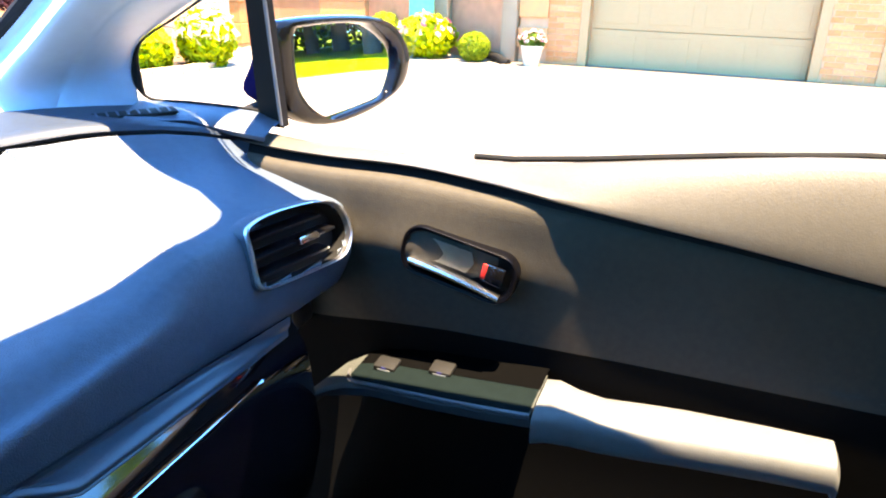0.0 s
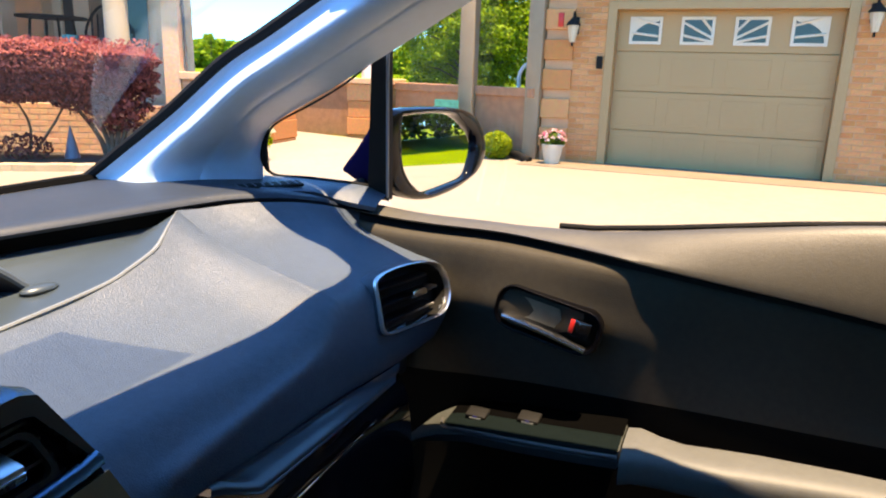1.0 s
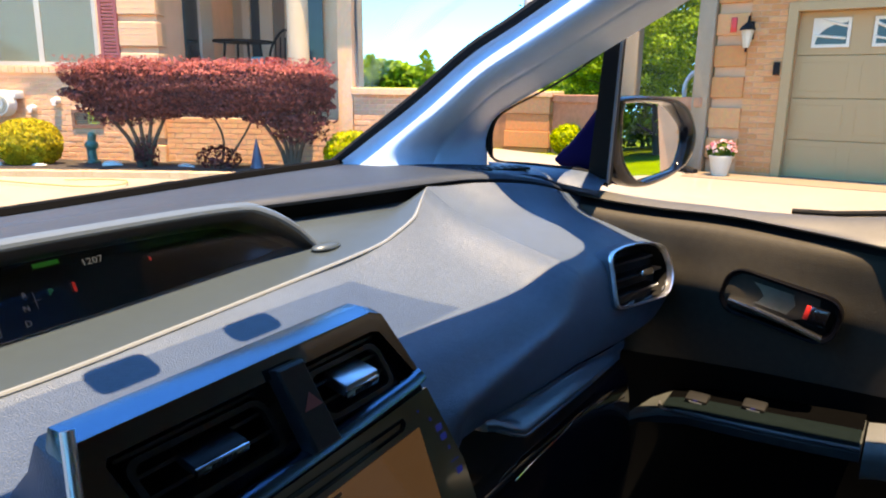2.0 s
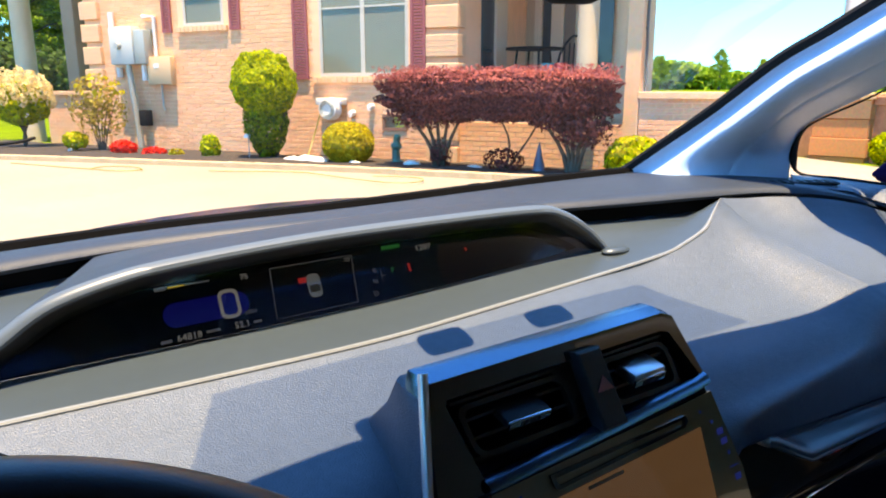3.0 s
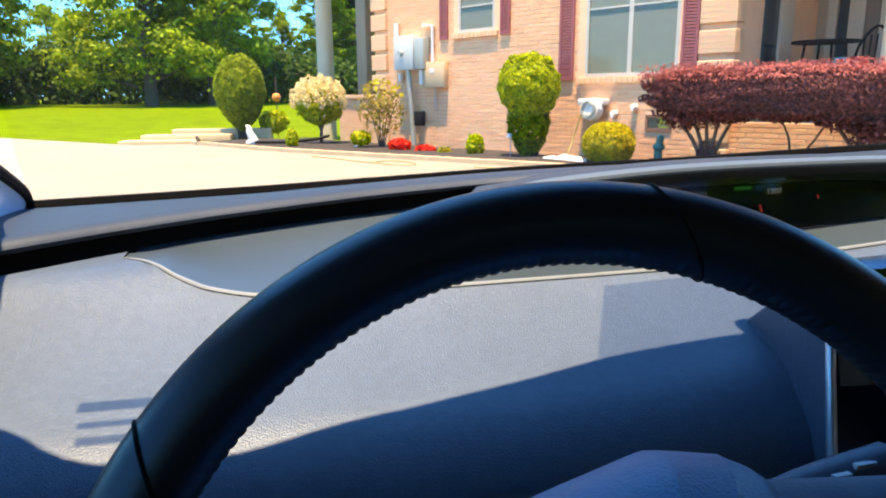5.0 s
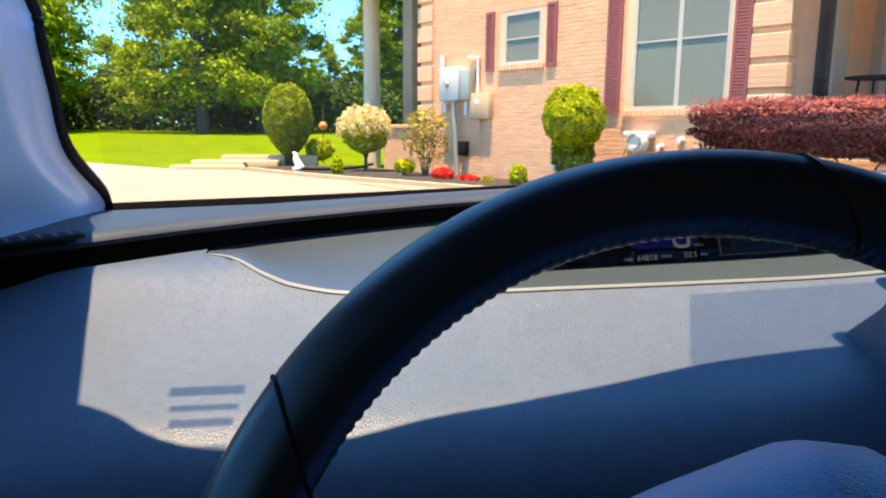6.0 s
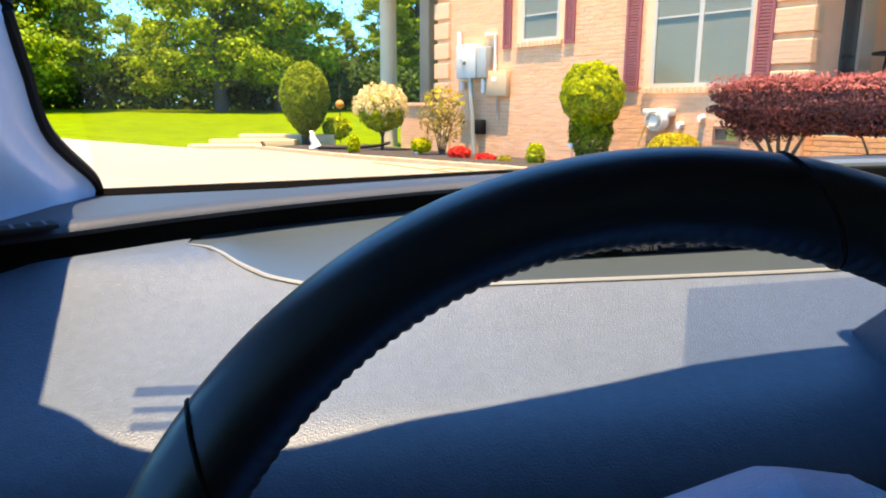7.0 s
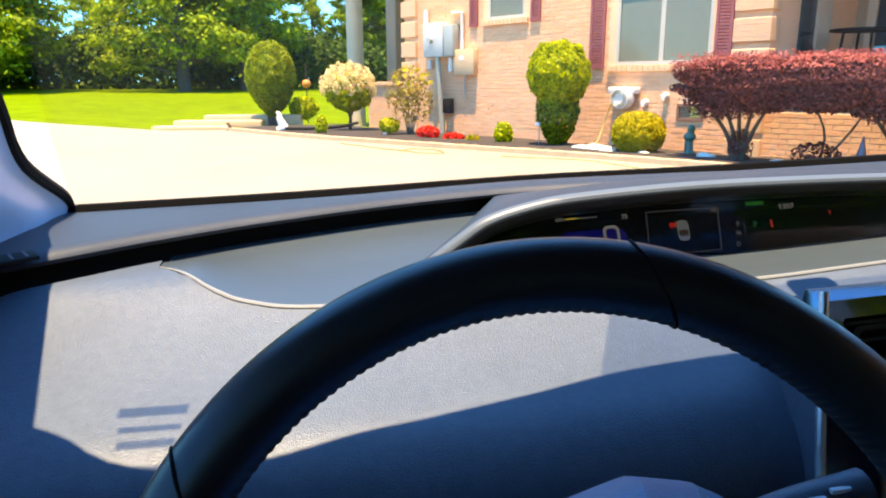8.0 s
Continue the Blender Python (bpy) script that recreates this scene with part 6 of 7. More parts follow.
tube(bm, [(-9.62, -0.06, 1.33), (-9.62, -0.06, 0.95), (-9.6, -0.05, 0.90)], 0.015, 8)
part("cable", bm, METAL, panel)
reel = thing("hose_reel", HOUSE, (-6.1, -0.1, 0.8), "white plastic hose reel on the wall", "hose reel")
bm = new_bm()
bmesh.ops.create_cone(bm, cap_ends=True, segments=28, radius1=0.17, radius2=0.15, depth=0.14, matrix=Matrix.Translation((-6.07, -0.22, 0.96)) @ Matrix.Rotation(radians(90), 4, "X"))
part("drum", bm, WHITE, reel)
bm = new_bm()
box(bm, (-6.34, -0.2, 1.02), (-5.88, -0.012, 1.12), None, 0.02)
part("bracket", bm, WHITE, reel)
for r in (0.09, 0.12):
    bm = new_bm()
    tube(bm, [(-6.07 + r * math.cos(a), -0.3, 0.96 + r * math.sin(a)) for a in [2 * math.pi * k / 24 for k in range(24)]], 0.012, 6, loop=True)
    part("hose_coil", bm, METAL, reel)
bm = new_bm()
tube(bm, crom([(-6.2, -0.28, 0.9), (-6.28, -0.35, 0.55), (-6.22, -0.6, 0.30), (-6.1, -0.9, 0.27)], 24), 0.009, 6)
HOSE = mat("yellow_green_hose", (0.26, 0.25, 0.05), 0.5)
part("hose", bm, HOSE, reel, "yellow-green garden hose")
for way in ([(-0.3, 11.16), (0.02, 10.61), (0.32, 10.09), (0.58, 9.69), (0.8, 9.32), (1.09, 9.3), (1.05, 9.73), (0.78, 9.98), (0.55, 9.78)],
            [(1.79, 8.72), (2.07, 8.48), (2.43, 8.26), (2.75, 7.92), (2.87, 7.5), (3.01, 7.02), (3.22, 6.59), (3.51, 6.47), (3.68, 6.67), (3.58, 6.93), (3.3, 7.17)]):
    bm = new_bm()
    tube(bm, crom([(x, y, ground_z(x, y) + 0.043) for x, y in way], 70), 0.007, 6)
    solo("garden_hose", bm, HOSE, Matrix(), (*way[0], ground_z(*way[0]) + 0.03), "thin yellow-green hose lying on the driveway", "garden hose", "hoses")
for x, z, r in ((-5.45, 1.0, 0.05), (-5.78, 0.9, 0.05)):
    bm = new_bm()
    bmesh.ops.create_cone(bm, cap_ends=True, segments=16, radius1=r, radius2=r * 0.8, depth=0.09, matrix=Matrix.Translation((x, -0.06, z)) @ Matrix.Rotation(radians(90), 4, "X"))
    bmesh.ops.create_cone(bm, cap_ends=True, segments=12, radius1=r * 0.5, radius2=r * 0.5, depth=0.06, matrix=Matrix.Translation((x, -0.1, z - 0.03)))
    solo("vent_cap", bm, WHITE, HOUSE, (x, -0.02, z), "small white vent cap on the brick", "vent cap", "vent caps")


# ---- plants ----
def leaves_mesh(name, rng, pts, nrm, size, material, aspect=1.6):
    """Many small four-cornered leaves at pts, roughly facing nrm."""
    n = len(pts)
    d = nrm + rng.normal(0, 0.55, (n, 3))
    d /= np.linalg.norm(d, axis=1)[:, None]
    a = np.cross(d, rng.normal(0, 1, (n, 3)))
    a /= np.linalg.norm(a, axis=1)[:, None]
    b = np.cross(d, a)
    s = size * rng.uniform(0.6, 1.3, (n, 1))
    v = np.stack([pts - a * s * aspect / 2, pts + b * s / 2 + d * s * 0.15, pts + a * s * aspect / 2, pts - b * s / 2 + d * s * 0.15], 1).reshape(-1, 3)
    me = bpy.data.meshes.new(name)
    me.vertices.add(4 * n), me.loops.add(4 * n), me.polygons.add(n)
    me.vertices.foreach_set("co", v.ravel())
    me.loops.foreach_set("vertex_index", np.arange(4 * n))
    me.polygons.foreach_set("loop_start", np.arange(0, 4 * n, 4))
    me.polygons.foreach_set("loop_total", np.full(n, 4))
    me.update()
    me.materials.append(material)
    return me


def add_mesh(name, me, parent, label="", kind=""):
    ob = new(name, me)
    ob.parent = parent
    return tagged(ob, label, kind=kind)


def blob_points(rng, n, radii, centre, lumps=0.12, freq=3.0, thick_=0.25, box_=2.0, lower=-1.0):
    """Points and outward ways in the outer layer of an uneven, more or less boxy ellipsoid."""
    d = rng.normal(0, 1, (n, 3))
    d /= np.linalg.norm(d, axis=1)[:, None]
    d = d[d[:, 2] > lower]
    k = (np.abs(d) ** box_).sum(1) ** (-1 / box_)
    bump = np.array([noise.noise(Vector(q) * freq) for q in d])
    r = k * (1 + lumps * bump) * (1 - thick_ * rng.random(len(d)) ** 2)
    return d * r[:, None] * np.array(radii) + np.array(centre), d


def shrub(name, where, m, radii, cz, leaf, size, n, label, category="shrub", trunk=(), seed=1, box_=2.0, lumps=0.12, thick_=0.25, extra=None, group="", lower=-1.0, taper=0.0):
    """A clipped or loose shrub: stems and a crown of leaves."""
    rng = np.random.default_rng(seed)
    ob = thing(name, m, where, label, category, group)
    p, d = blob_points(rng, n, radii, (0, 0, cz), lumps, 3.0, thick_, box_, lower)
    p[:, :2] *= 1 - taper * np.clip((cz - p[:, 2:]) / radii[2], 0, 1) ** 1.3
    add_mesh("crown", leaves_mesh("crown", rng, p, d, size, leaf), ob)
    if extra:
        leaf2, n2, size2, up = extra
        p, d = blob_points(rng, n2, radii, (0, 0, cz), lumps, 3.0, 0.06, box_)
        keep = d[:, 2] > up
        add_mesh("young_growth", leaves_mesh("young_growth", rng, p[keep] * 1.02, d[keep], size2, leaf2), ob)
    for pts, r in trunk:
        bm = new_bm()
        tube(bm, [Vector(q) + Vector(where) for q in crom(pts, 8)], lambda f, r=r: r * (1 - 0.6 * f), 7)
        part("stem", bm, BARK, ob)
    return ob


GZ = 0.22
shrub("topiary_bush", (-6.8, -0.8, GZ), HOUSE, (0.47, 0.45, 0.50), 1.06, BOX_LEAF, 0.042, 15000, "clipped yellow-green globe shrub on bare stems", trunk=[([(0.1 * c, 0.05 * c, 0), (0.2 * c, 0.1, 0.4), (0.3 * c, 0.1, 0.9)], 0.03) for c in (-1, -0.4, 0.3, 1)], seed=3, lumps=0.14, taper=0.25)
# same plant as the globe; shade beneath it is put into the leaf colours
shrub("topiary_skirt", (-6.82, -0.78, GZ), HOUSE, (0.33, 0.31, 0.55), 0.54, leaf_material("shade_tinted_leaves", (0.05, 0.12, 0.004), (0.30, 0.36, 0.008)), 0.042, 3600, "lower growth under the globe shrub, leaves darkened for shade", seed=4, lumps=0.2, taper=0.35)
shrub("round_bush", (-5.38, -0.8, GZ), HOUSE, (0.35, 0.33, 0.29), 0.29, YELLOW_LEAF, 0.028, 8000, "low round golden-green clipped bush", seed=5, lumps=0.04, thick_=0.15, box_=2.3)
hedge = shrub("hedge", (-3.2, -0.9, GZ), HOUSE, (1.48, 0.42, 0.255), 0.955, PURPLE_LEAF, 0.026, 44000, "clipped purple-leaved hedge on bare twisted stems", "hedge", seed=6, box_=4.0, lumps=0.2,
              trunk=[([(x + 0.05 * k, 0, 0), (x + 0.12 * k, 0.02, 0.3), (x + 0.3 * k, 0.05 * k, 0.65), (x + 0.5 * k, 0.05, 0.95)], 0.032) for x in (-0.72, 1.05) for k in (-1.2, -0.6, -0.1, 0.4, 0.9)] + [([(0.15, 0.1, 0), (0.2, 0.1, 0.4), (0.0, 0.1, 0.8)], 0.02), ([(0.15, 0.1, 0), (0.5, 0.1, 0.5), (0.6, 0.1, 0.8)], 0.018)],
              extra=(PINK_LEAF, 15000, 0.022, 0.45), thick_=0.4)
rng = np.random.default_rng(61)
for cx, cz, rx, rz in ((-0.98, 0.72, 0.44, 0.2), (-0.5, 0.74, 0.3, 0.13), (0.15, 0.75, 0.32, 0.12), (0.75, 0.72, 0.3, 0.15), (1.12, 0.62, 0.36, 0.27)):
    p, d = blob_points(rng, 2100, (rx, 0.34, rz), (cx, 0, cz), 0.45, 3.5, 0.8)
    add_mesh("crown", leaves_mesh("crown", rng, p, d, 0.034, PURPLE_LEAF), hedge)
m = 2600
p = np.stack([rng.uniform(-1.5, 1.5, m), rng.uniform(-0.42, 0.4, m), 1.17 + 0.14 * rng.random(m) ** 2.5], 1)
add_mesh("top_growth", leaves_mesh("top_growth", rng, p, rng.normal(0, 1, (m, 3)) * np.array([1, 1, 0.15]) + np.array([0.3, -0.6, 0.0]), 0.021, PINK_LEAF, 2.6), hedge)
shrub("hedge_sucker", (-3.92, -0.85, GZ), HOUSE, (0.15, 0.14, 0.2), 0.2, PURPLE_LEAF, 0.03, 420, "low purple regrowth at the hedge's foot", "shrub", seed=7, group="purple regrowth")
shrub("hedge_sucker", (-3.05, -0.85, GZ), HOUSE, (0.27, 0.18, 0.15), 0.15, PURPLE_LEAF, 0.03, 520, "low purple regrowth under the hedge", "shrub", seed=8, group="purple regrowth")
shrub("flower_bush", (-1.45, -0.85, GZ), HOUSE, (0.32, 0.3, 0.26), 0.22, BOX_LEAF, 0.05, 2200, "bright green leafy plant with yellow flowers", "flower", seed=9, extra=(YELLOW_LEAF, 500, 0.06, 0.3))
shrub("golden_shrub", (-10.2, -0.9, GZ), HOUSE, (0.55, 0.4, 0.5), 0.75, leaf_material("thin_golden_leaves", (0.22, 0.16, 0.04), (0.45, 0.36, 0.06)), 0.045, 1000, "sparse golden-leaved shrub with bare twigs", seed=10, thick_=0.8,
      trunk=[([(0.03 * k, 0, 0), (0.1 * k, 0, 0.4), (0.22 * k, 0.05, 0.9)], 0.014) for k in (-2, -1.2, -0.5, 0.3, 1, 1.8)], extra=(YELLOW_LEAF, 160, 0.07, 0.4))
shrub("red_flowers", (-9.52, -1.05, GZ), HOUSE, (0.24, 0.16, 0.12), 0.10, RED_PETAL, 0.05, 420, "bright red bedding flowers", "flower", seed=11, group="bedding flowers")
shrub("red_flowers", (-8.85, -1.05, GZ), HOUSE, (0.22, 0.14, 0.07), 0.06, RED_PETAL, 0.045, 260, "bright red bedding flowers", "flower", seed=12, group="bedding flowers")
shrub("yellow_flowers", (-8.38, -1.05, GZ), HOUSE, (0.12, 0.1, 0.07), 0.06, YELLOW_LEAF, 0.04, 140, "small yellow bedding flowers", "flower", seed=13, group="bedding flowers")
shrub("small_bush", (-7.72, -1.0, GZ), HOUSE, (0.15, 0.14, 0.2), 0.16, BOX_LEAF, 0.04, 800, "small bright green upright shrub", seed=14)
shrub("potted_flowers", (-10.45, -1.2, GZ), HOUSE, (0.2, 0.18, 0.13), 0.2, BOX_LEAF, 0.045, 500, "green plant with yellow flowers in a dark tray", "flower", seed=15, extra=(YELLOW_LEAF, 160, 0.05, 0.2))
EGG = Vector((-1.75, 16.4, ground_z(-1.75, 16.4)))
shrub("egg_topiary", EGG, Matrix(), (0.57, 0.55, 0.84), 1.09, OLIVE_LEAF, 0.05, 13000, "tall egg-shaped clipped olive-green shrub", trunk=[([(0.06 * k, 0, 0), (0.1 * k, 0, 0.4), (0.2 * k, 0, 0.8)], 0.045) for k in (-1, 0, 1)], seed=16, lumps=0.04, thick_=0.15, taper=0.35)
HYD = Vector((-0.05, 14.3, ground_z(0, 14)))
shrub("hydrangea", HYD, Matrix(), (0.46, 0.42, 0.36), 0.80, BOX_LEAF, 0.07, 1300, "hydrangea bush with big cream flower heads", seed=17, trunk=[([(0, 0, 0), (0.02, 0, 0.3), (0.1 * k, 0, 0.7)], 0.035) for k in (-2, 0, 2)])
rng = np.random.default_rng(18)
hyd = bpy.data.objects["hydrangea"]
for k in range(46):
    a, b = 2.4 * k, math.asin(min(1.0, -0.12 + 1.1 * (k + 0.5) / 46))
    out = rng.uniform(0.92, 1.08)
    c = (0.50 * out * math.cos(a) * math.cos(b), 0.47 * out * math.sin(a) * math.cos(b), 0.88 + 0.44 * out * math.sin(b))
    p, d = blob_points(rng, 90, (0.075, 0.075, 0.125), c, 0.1)
    add_mesh("flower_head", leaves_mesh("flower_head", rng, p, d, 0.04, CREAM_PETAL, 1.1), hyd)
shrub("small_bush", (-1.05, 16.8, ground_z(-1, 16.8)), Matrix(), (0.34, 0.28, 0.26), 0.42, BOX_LEAF, 0.06, 900, "yellow-green shrub in front of the lawn", seed=19)
shrub("small_bush", (-0.62, 13.6, ground_z(-0.6, 13.6)), Matrix(), (0.12, 0.12, 0.2), 0.18, BOX_LEAF, 0.04, 500, "small bright green upright shrub", seed=20)


# ---- trees ----
def tree(name, where, height, spread, leaf, n, size, seed, label, pine=False, low=0.25):
    """A tapered trunk with limbs, and leaves in clumps round their ends."""
    rng = np.random.default_rng(seed)
    ob = thing(name, Matrix(), where, label, "tree", "trees round the garden")
    w = Vector(where)
    bm = new_bm()
    lean = rng.normal(0, 0.02, 2)
    tube(bm, [w + Vector((lean[0] * h * height, lean[1] * h * height, h * height)) for h in (0, 0.15, 0.35, 0.6, 0.85, 0.97)], lambda f: (0.026 * height) * (1 - 0.9 * f), 10)
    part("trunk", bm, BARK, ob)
    pts, nrm = [], []
    k = 120
    bm = new_bm()
    for i in range(k):
        h = low + (1 - low) * (i + rng.random()) / k
        a = rng.uniform(0, 2 * math.pi)
        env = math.sin(math.pi * min(1, 0.18 + 0.85 * (h - low) / (1 - low))) ** 0.7 if not pine else (1.05 - (h - low) / (1 - low)) ** 0.8
        r = spread * env * rng.uniform(0.45, 1.0)
        tip = np.array([r * math.cos(a), r * math.sin(a), h * height + 0.12 * r * (1 if not pine else -0.3)])
        if i % 4 == 0:
            tube(bm, [w + Vector((0, 0, (h - 0.06) * height)), w + Vector(tip * 0.55) + Vector((0, 0, h * height * 0.43)), w + Vector(tip)], lambda f: 0.006 * height * (1 - 0.8 * f), 5)
        m = n // k
        cl = rng.normal(0, 1, (m, 3))
        cl /= np.linalg.norm(cl, axis=1)[:, None]
        rad = spread * rng.uniform(0.09, 0.19)
        flat = np.array([1, 1, 0.55])
        q = tip + cl * flat * rad * np.abs(rng.normal(0, 1, (m, 1)))
        pts.append(q), nrm.append(cl + np.array([0, 0, 0.4]))
    part("limbs", bm, BARK, ob)
    add_mesh("crown", leaves_mesh("crown", rng, np.concatenate(pts), np.concatenate(nrm), size, leaf), ob)
    return ob


def gpt(x, y):
    return (x, y, ground_z(x, y) - 0.05)


kinds = [tree("tree", gpt(-21, 44), 17, 5.5, PINE_LEAF, 42000, 0.20, 31, "tall pine with sunlit yellow-green needles", True, 0.12),
         tree("tree", gpt(-6, 50), 19, 5.0, TREE_LEAF, 42000, 0.20, 32, "tall leafy tree with dark green crown", False, 0.10),
         tree("tree", gpt(-22, 48), 15, 6.0, TREE_LEAF, 42000, 0.20, 33, "broad leafy tree at the lawn's edge", False, 0.06),
         tree("tree", gpt(4.5, 60), 20, 4.2, TREE_LEAF, 36000, 0.2, 34, "slender dark green tree", False, 0.16)]
spots = [(0, -9.5, 47, 0.95), (2, -30, 52, 1.05), (0, -27, 45, 1.0), (3, 1.8, 57, 0.6), (1, 7, 62, 1.0), (2, -38, 50, 1.1), (0, -46, 44, 1.1), (2, -12, 64, 1.15), (1, -34, 62, 1.1), (3, 11, 60, 1.0), (3, 6, 74, 1.0),
         (2, 29, 10.5, 0.62), (1, 32, 8, 0.46), (0, 36, 14, 0.62), (1, 27, 5, 0.4), (2, 23, 8.8, 0.42), (3, 24.5, 8, 0.45),
         (2, 60, 62, 0.27), (1, 70, 52, 0.25), (2, 80, 70, 0.30), (0, 90, 60, 0.27), (2, 66, 80, 0.27), (2, 84, 48, 0.27), (1, 52, 76, 0.25), (2, 100, 74, 0.30), (3, 74, 64, 0.24),
         (2, 16, -26, 0.8), (1, 22, -20, 0.8), (0, 9, -30, 0.8), (2, 26, -17, 0.8), (1, 25, -25, 0.9), (2, 34, -21, 0.9), (2, 40, -18, 0.9), (2, 28, -28, 0.9), (1, 3, -34, 0.9), (2, 30, -14, 0.8), (3, 20, -32, 0.9), (2, -4, -36, 0.9), (1, -14, -38, 1.0), (2, 13, -33, 0.9), (0, 24, -26, 0.8)]
spots += [(2 if j % 3 else 1, -52 + 4.2 * j, 66 + 5 * (j % 2), 0.42 + 0.05 * (j % 4)) for j in range(17)]
for i, (k, x, y, s) in enumerate(spots):
    copy_thing(kinds[k], Matrix.Translation(gpt(x, y)) @ Matrix.Rotation(i * 2.4, 4, "Z") @ Matrix.Diagonal((s, s, s * (0.92 + 0.16 * ((i * 7) % 5) / 4), 1)))

# undergrowth at the wood's edge
rng = np.random.default_rng(77)
m = 42000
px = rng.uniform(-62, 15, m)
py = 55 + 0.10 * px + rng.uniform(-2.5, 2.5, m)
top = np.array([3.2 + 2.2 * noise.noise((a * 0.22, 3.1, b * 0.3)) for a, b in zip(px, py)])
pts = np.stack([px, py, np.array([ground_z(a, b) for a, b in zip(px, py)]) + top * rng.uniform(0, 1, m) ** 0.8], 1)
k = 16000
f = rng.uniform(0, 1, k)
back = np.stack([10 + 36 * f, -42 + 24 * f + rng.uniform(-1.5, 1.5, k), f * 0], 1)
back[:, 2] = [ground_z(a, b) + (5.0 + 2.0 * noise.noise((a * 0.3, 5.5, b * 0.3))) * c ** 0.8 for (a, b, _), c in zip(back, rng.uniform(0, 1, k))]
face = np.concatenate([np.tile([0.0, -1.0, 0.5], (m, 1)), np.tile([-0.5, 0.8, 0.5], (k, 1))])
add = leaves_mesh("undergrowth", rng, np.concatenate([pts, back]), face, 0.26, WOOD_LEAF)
tagged(new("undergrowth", add), "green undergrowth at the edge of the wood, leaves darkened for shade", "undergrowth", "", "stuff")

# low woods far off
m = 16000
az = np.radians(rng.uniform(38, 70, m))
far = rng.uniform(104, 116, m)
px, py = far * np.sin(az), far * np.cos(az)
top = np.array([3.0 + 2.6 * noise.noise((a * 0.09, 7.7, b * 0.09)) + 0.9 * noise.noise((a * 0.3, 1.7, b * 0.3)) for a, b in zip(px, py)])
pts = np.stack([px, py, 1.5 + top * rng.uniform(0, 1, m) ** 0.7], 1)
add = leaves_mesh("far_woods", rng, pts, np.stack([-np.sin(az), -np.cos(az), az * 0 + 0.6], 1), 0.7, TREE_LEAF)
tagged(new("far_woods", add), "low green woods in the distance", "woods", "", "stuff")

# ---- low walls, garage ----
low_wall = thing("low_wall", HOUSE, (-0.9, 0.1, 0), "low tan brick garden wall with a flat cap", "wall", kind="structure")
bm = new_bm()
box(bm, (-1.57, 0.02, -0.1), (-0.62, 0.24, 1.13))
part("wall_core", bm, MORTAR, low_wall, smooth=False)
bm = new_bm()
box(bm, (-1.60, -0.03, 1.13), (-0.59, 0.29, 1.22), None, 0.01)
part("wall_cap", bm, QUOIN, low_wall, smooth=False)


def place_wall(name, a, b, z0, z1, width, cap_h, label, core, capm):
    """A straight low wall from a to b on the plan."""
    a, b = Vector((*a, 0)), Vector((*b, 0))
    d = b - a
    m = Matrix.Translation(a) @ Matrix.Rotation(math.atan2(d.y, d.x), 4, "Z")
    ob = thing(name, m, (0, 0, 0), label, "wall", kind="structure")
    bm = new_bm()
    box(bm, (0, -width / 2, z0), (d.length, width / 2, z1 - cap_h))
    part("wall_core", bm, core, ob, smooth=False)
    bm = new_bm()
    box(bm, (-0.03, -width / 2 - 0.04, z1 - cap_h), (d.length + 0.03, width / 2 + 0.04, z1), None, 0.01)
    part("wall_cap", bm, capm, ob, smooth=False)
    return ob, m, d.length


ROSE = mat("rose_brick", (0.46, 0.22, 0.12), 0.9, vary=0.2, scale=9, bump=0.5, bump_scale=30)
court, court_m, court_l = place_wall("courtyard_wall", (8.86, 2.26), (10.45, 5.05), 0.0, 1.16, 0.22, 0.12, "low reddish brick courtyard wall with brick cap", ROSE, ROSE)
place_wall("far_wall", (10.62, 5.9), (10.7, 9.5), 0.0, 1.16, 0.22, 0.1, "low reddish brick wall in shade", ROSE, ROSE)


def gate_pier(x, y, turn, column):
    """A square brick pier of quoin-like courses with a flat cap."""
    ob = thing("gate_pier", Matrix.Translation((x, y, 0)) @ Matrix.Rotation(radians(turn), 4, "Z"), (0, 0, 0), "square tan brick pier with white column on it" if column else "square tan brick pier at the end of the wall", "pier", "gate piers")
    z, k = 0.0, 0
    while z < 1.1:
        h = min(0.28, 1.115 - z)
        w = 0.39 if k % 2 else 0.375
        bm = new_bm()
        box(bm, (-w, -w, z), (w, w, z + h - 0.008), None, 0.008)
        part("course", bm, GBRICK, ob, smooth=False)
        z, k = z + h, k + 1
    bm = new_bm()
    box(bm, (-0.43, -0.43, 1.115), (0.43, 0.43, 1.21), None, 0.015)
    part("pier_cap", bm, QUOIN, ob, smooth=False)
    if column:
        bm = new_bm()
        tube(bm, [(0, 0.1, 1.21 + 2.7 * i / 6) for i in range(7)], lambda f: 0.14 * (1.05 - 0.1 * f), 20)
        part("column", bm, WHITE, ob, "round white column")


gate_pier(10.53, 5.57, 12, True)
gate_pier(8.6, 6.48, 10, False)
for x, y, w in ((9.27, 3.41, 0.11), (8.86, 2.32, 0.10)):
    bm = new_bm()
    box(bm, (x - w, y - w, 0.2), (x + w, y + w, 3.4), None, 0.02)
    solo("carport_post", bm, GREYPAINT, Matrix(), (x, y, 0.2), "tall grey-brown square post", "post", "carport posts")
bm = new_bm()
box(bm, (-0.1, -0.1, 3.35), (1.35, 0.1, 3.6), Matrix.Translation((8.86, 2.32, 0)) @ Matrix.Rotation(math.atan2(1.09, 0.41), 4, "Z"), 0.02)
solo("carport_beam", bm, GREYPAINT, Matrix(), (9.06, 2.9, 3.35), "grey-brown carport beam", "beam")

garage = thing("garage", GARAGE, (0, 0, 0.2), "orange brick garage with taupe panelled door", "garage")
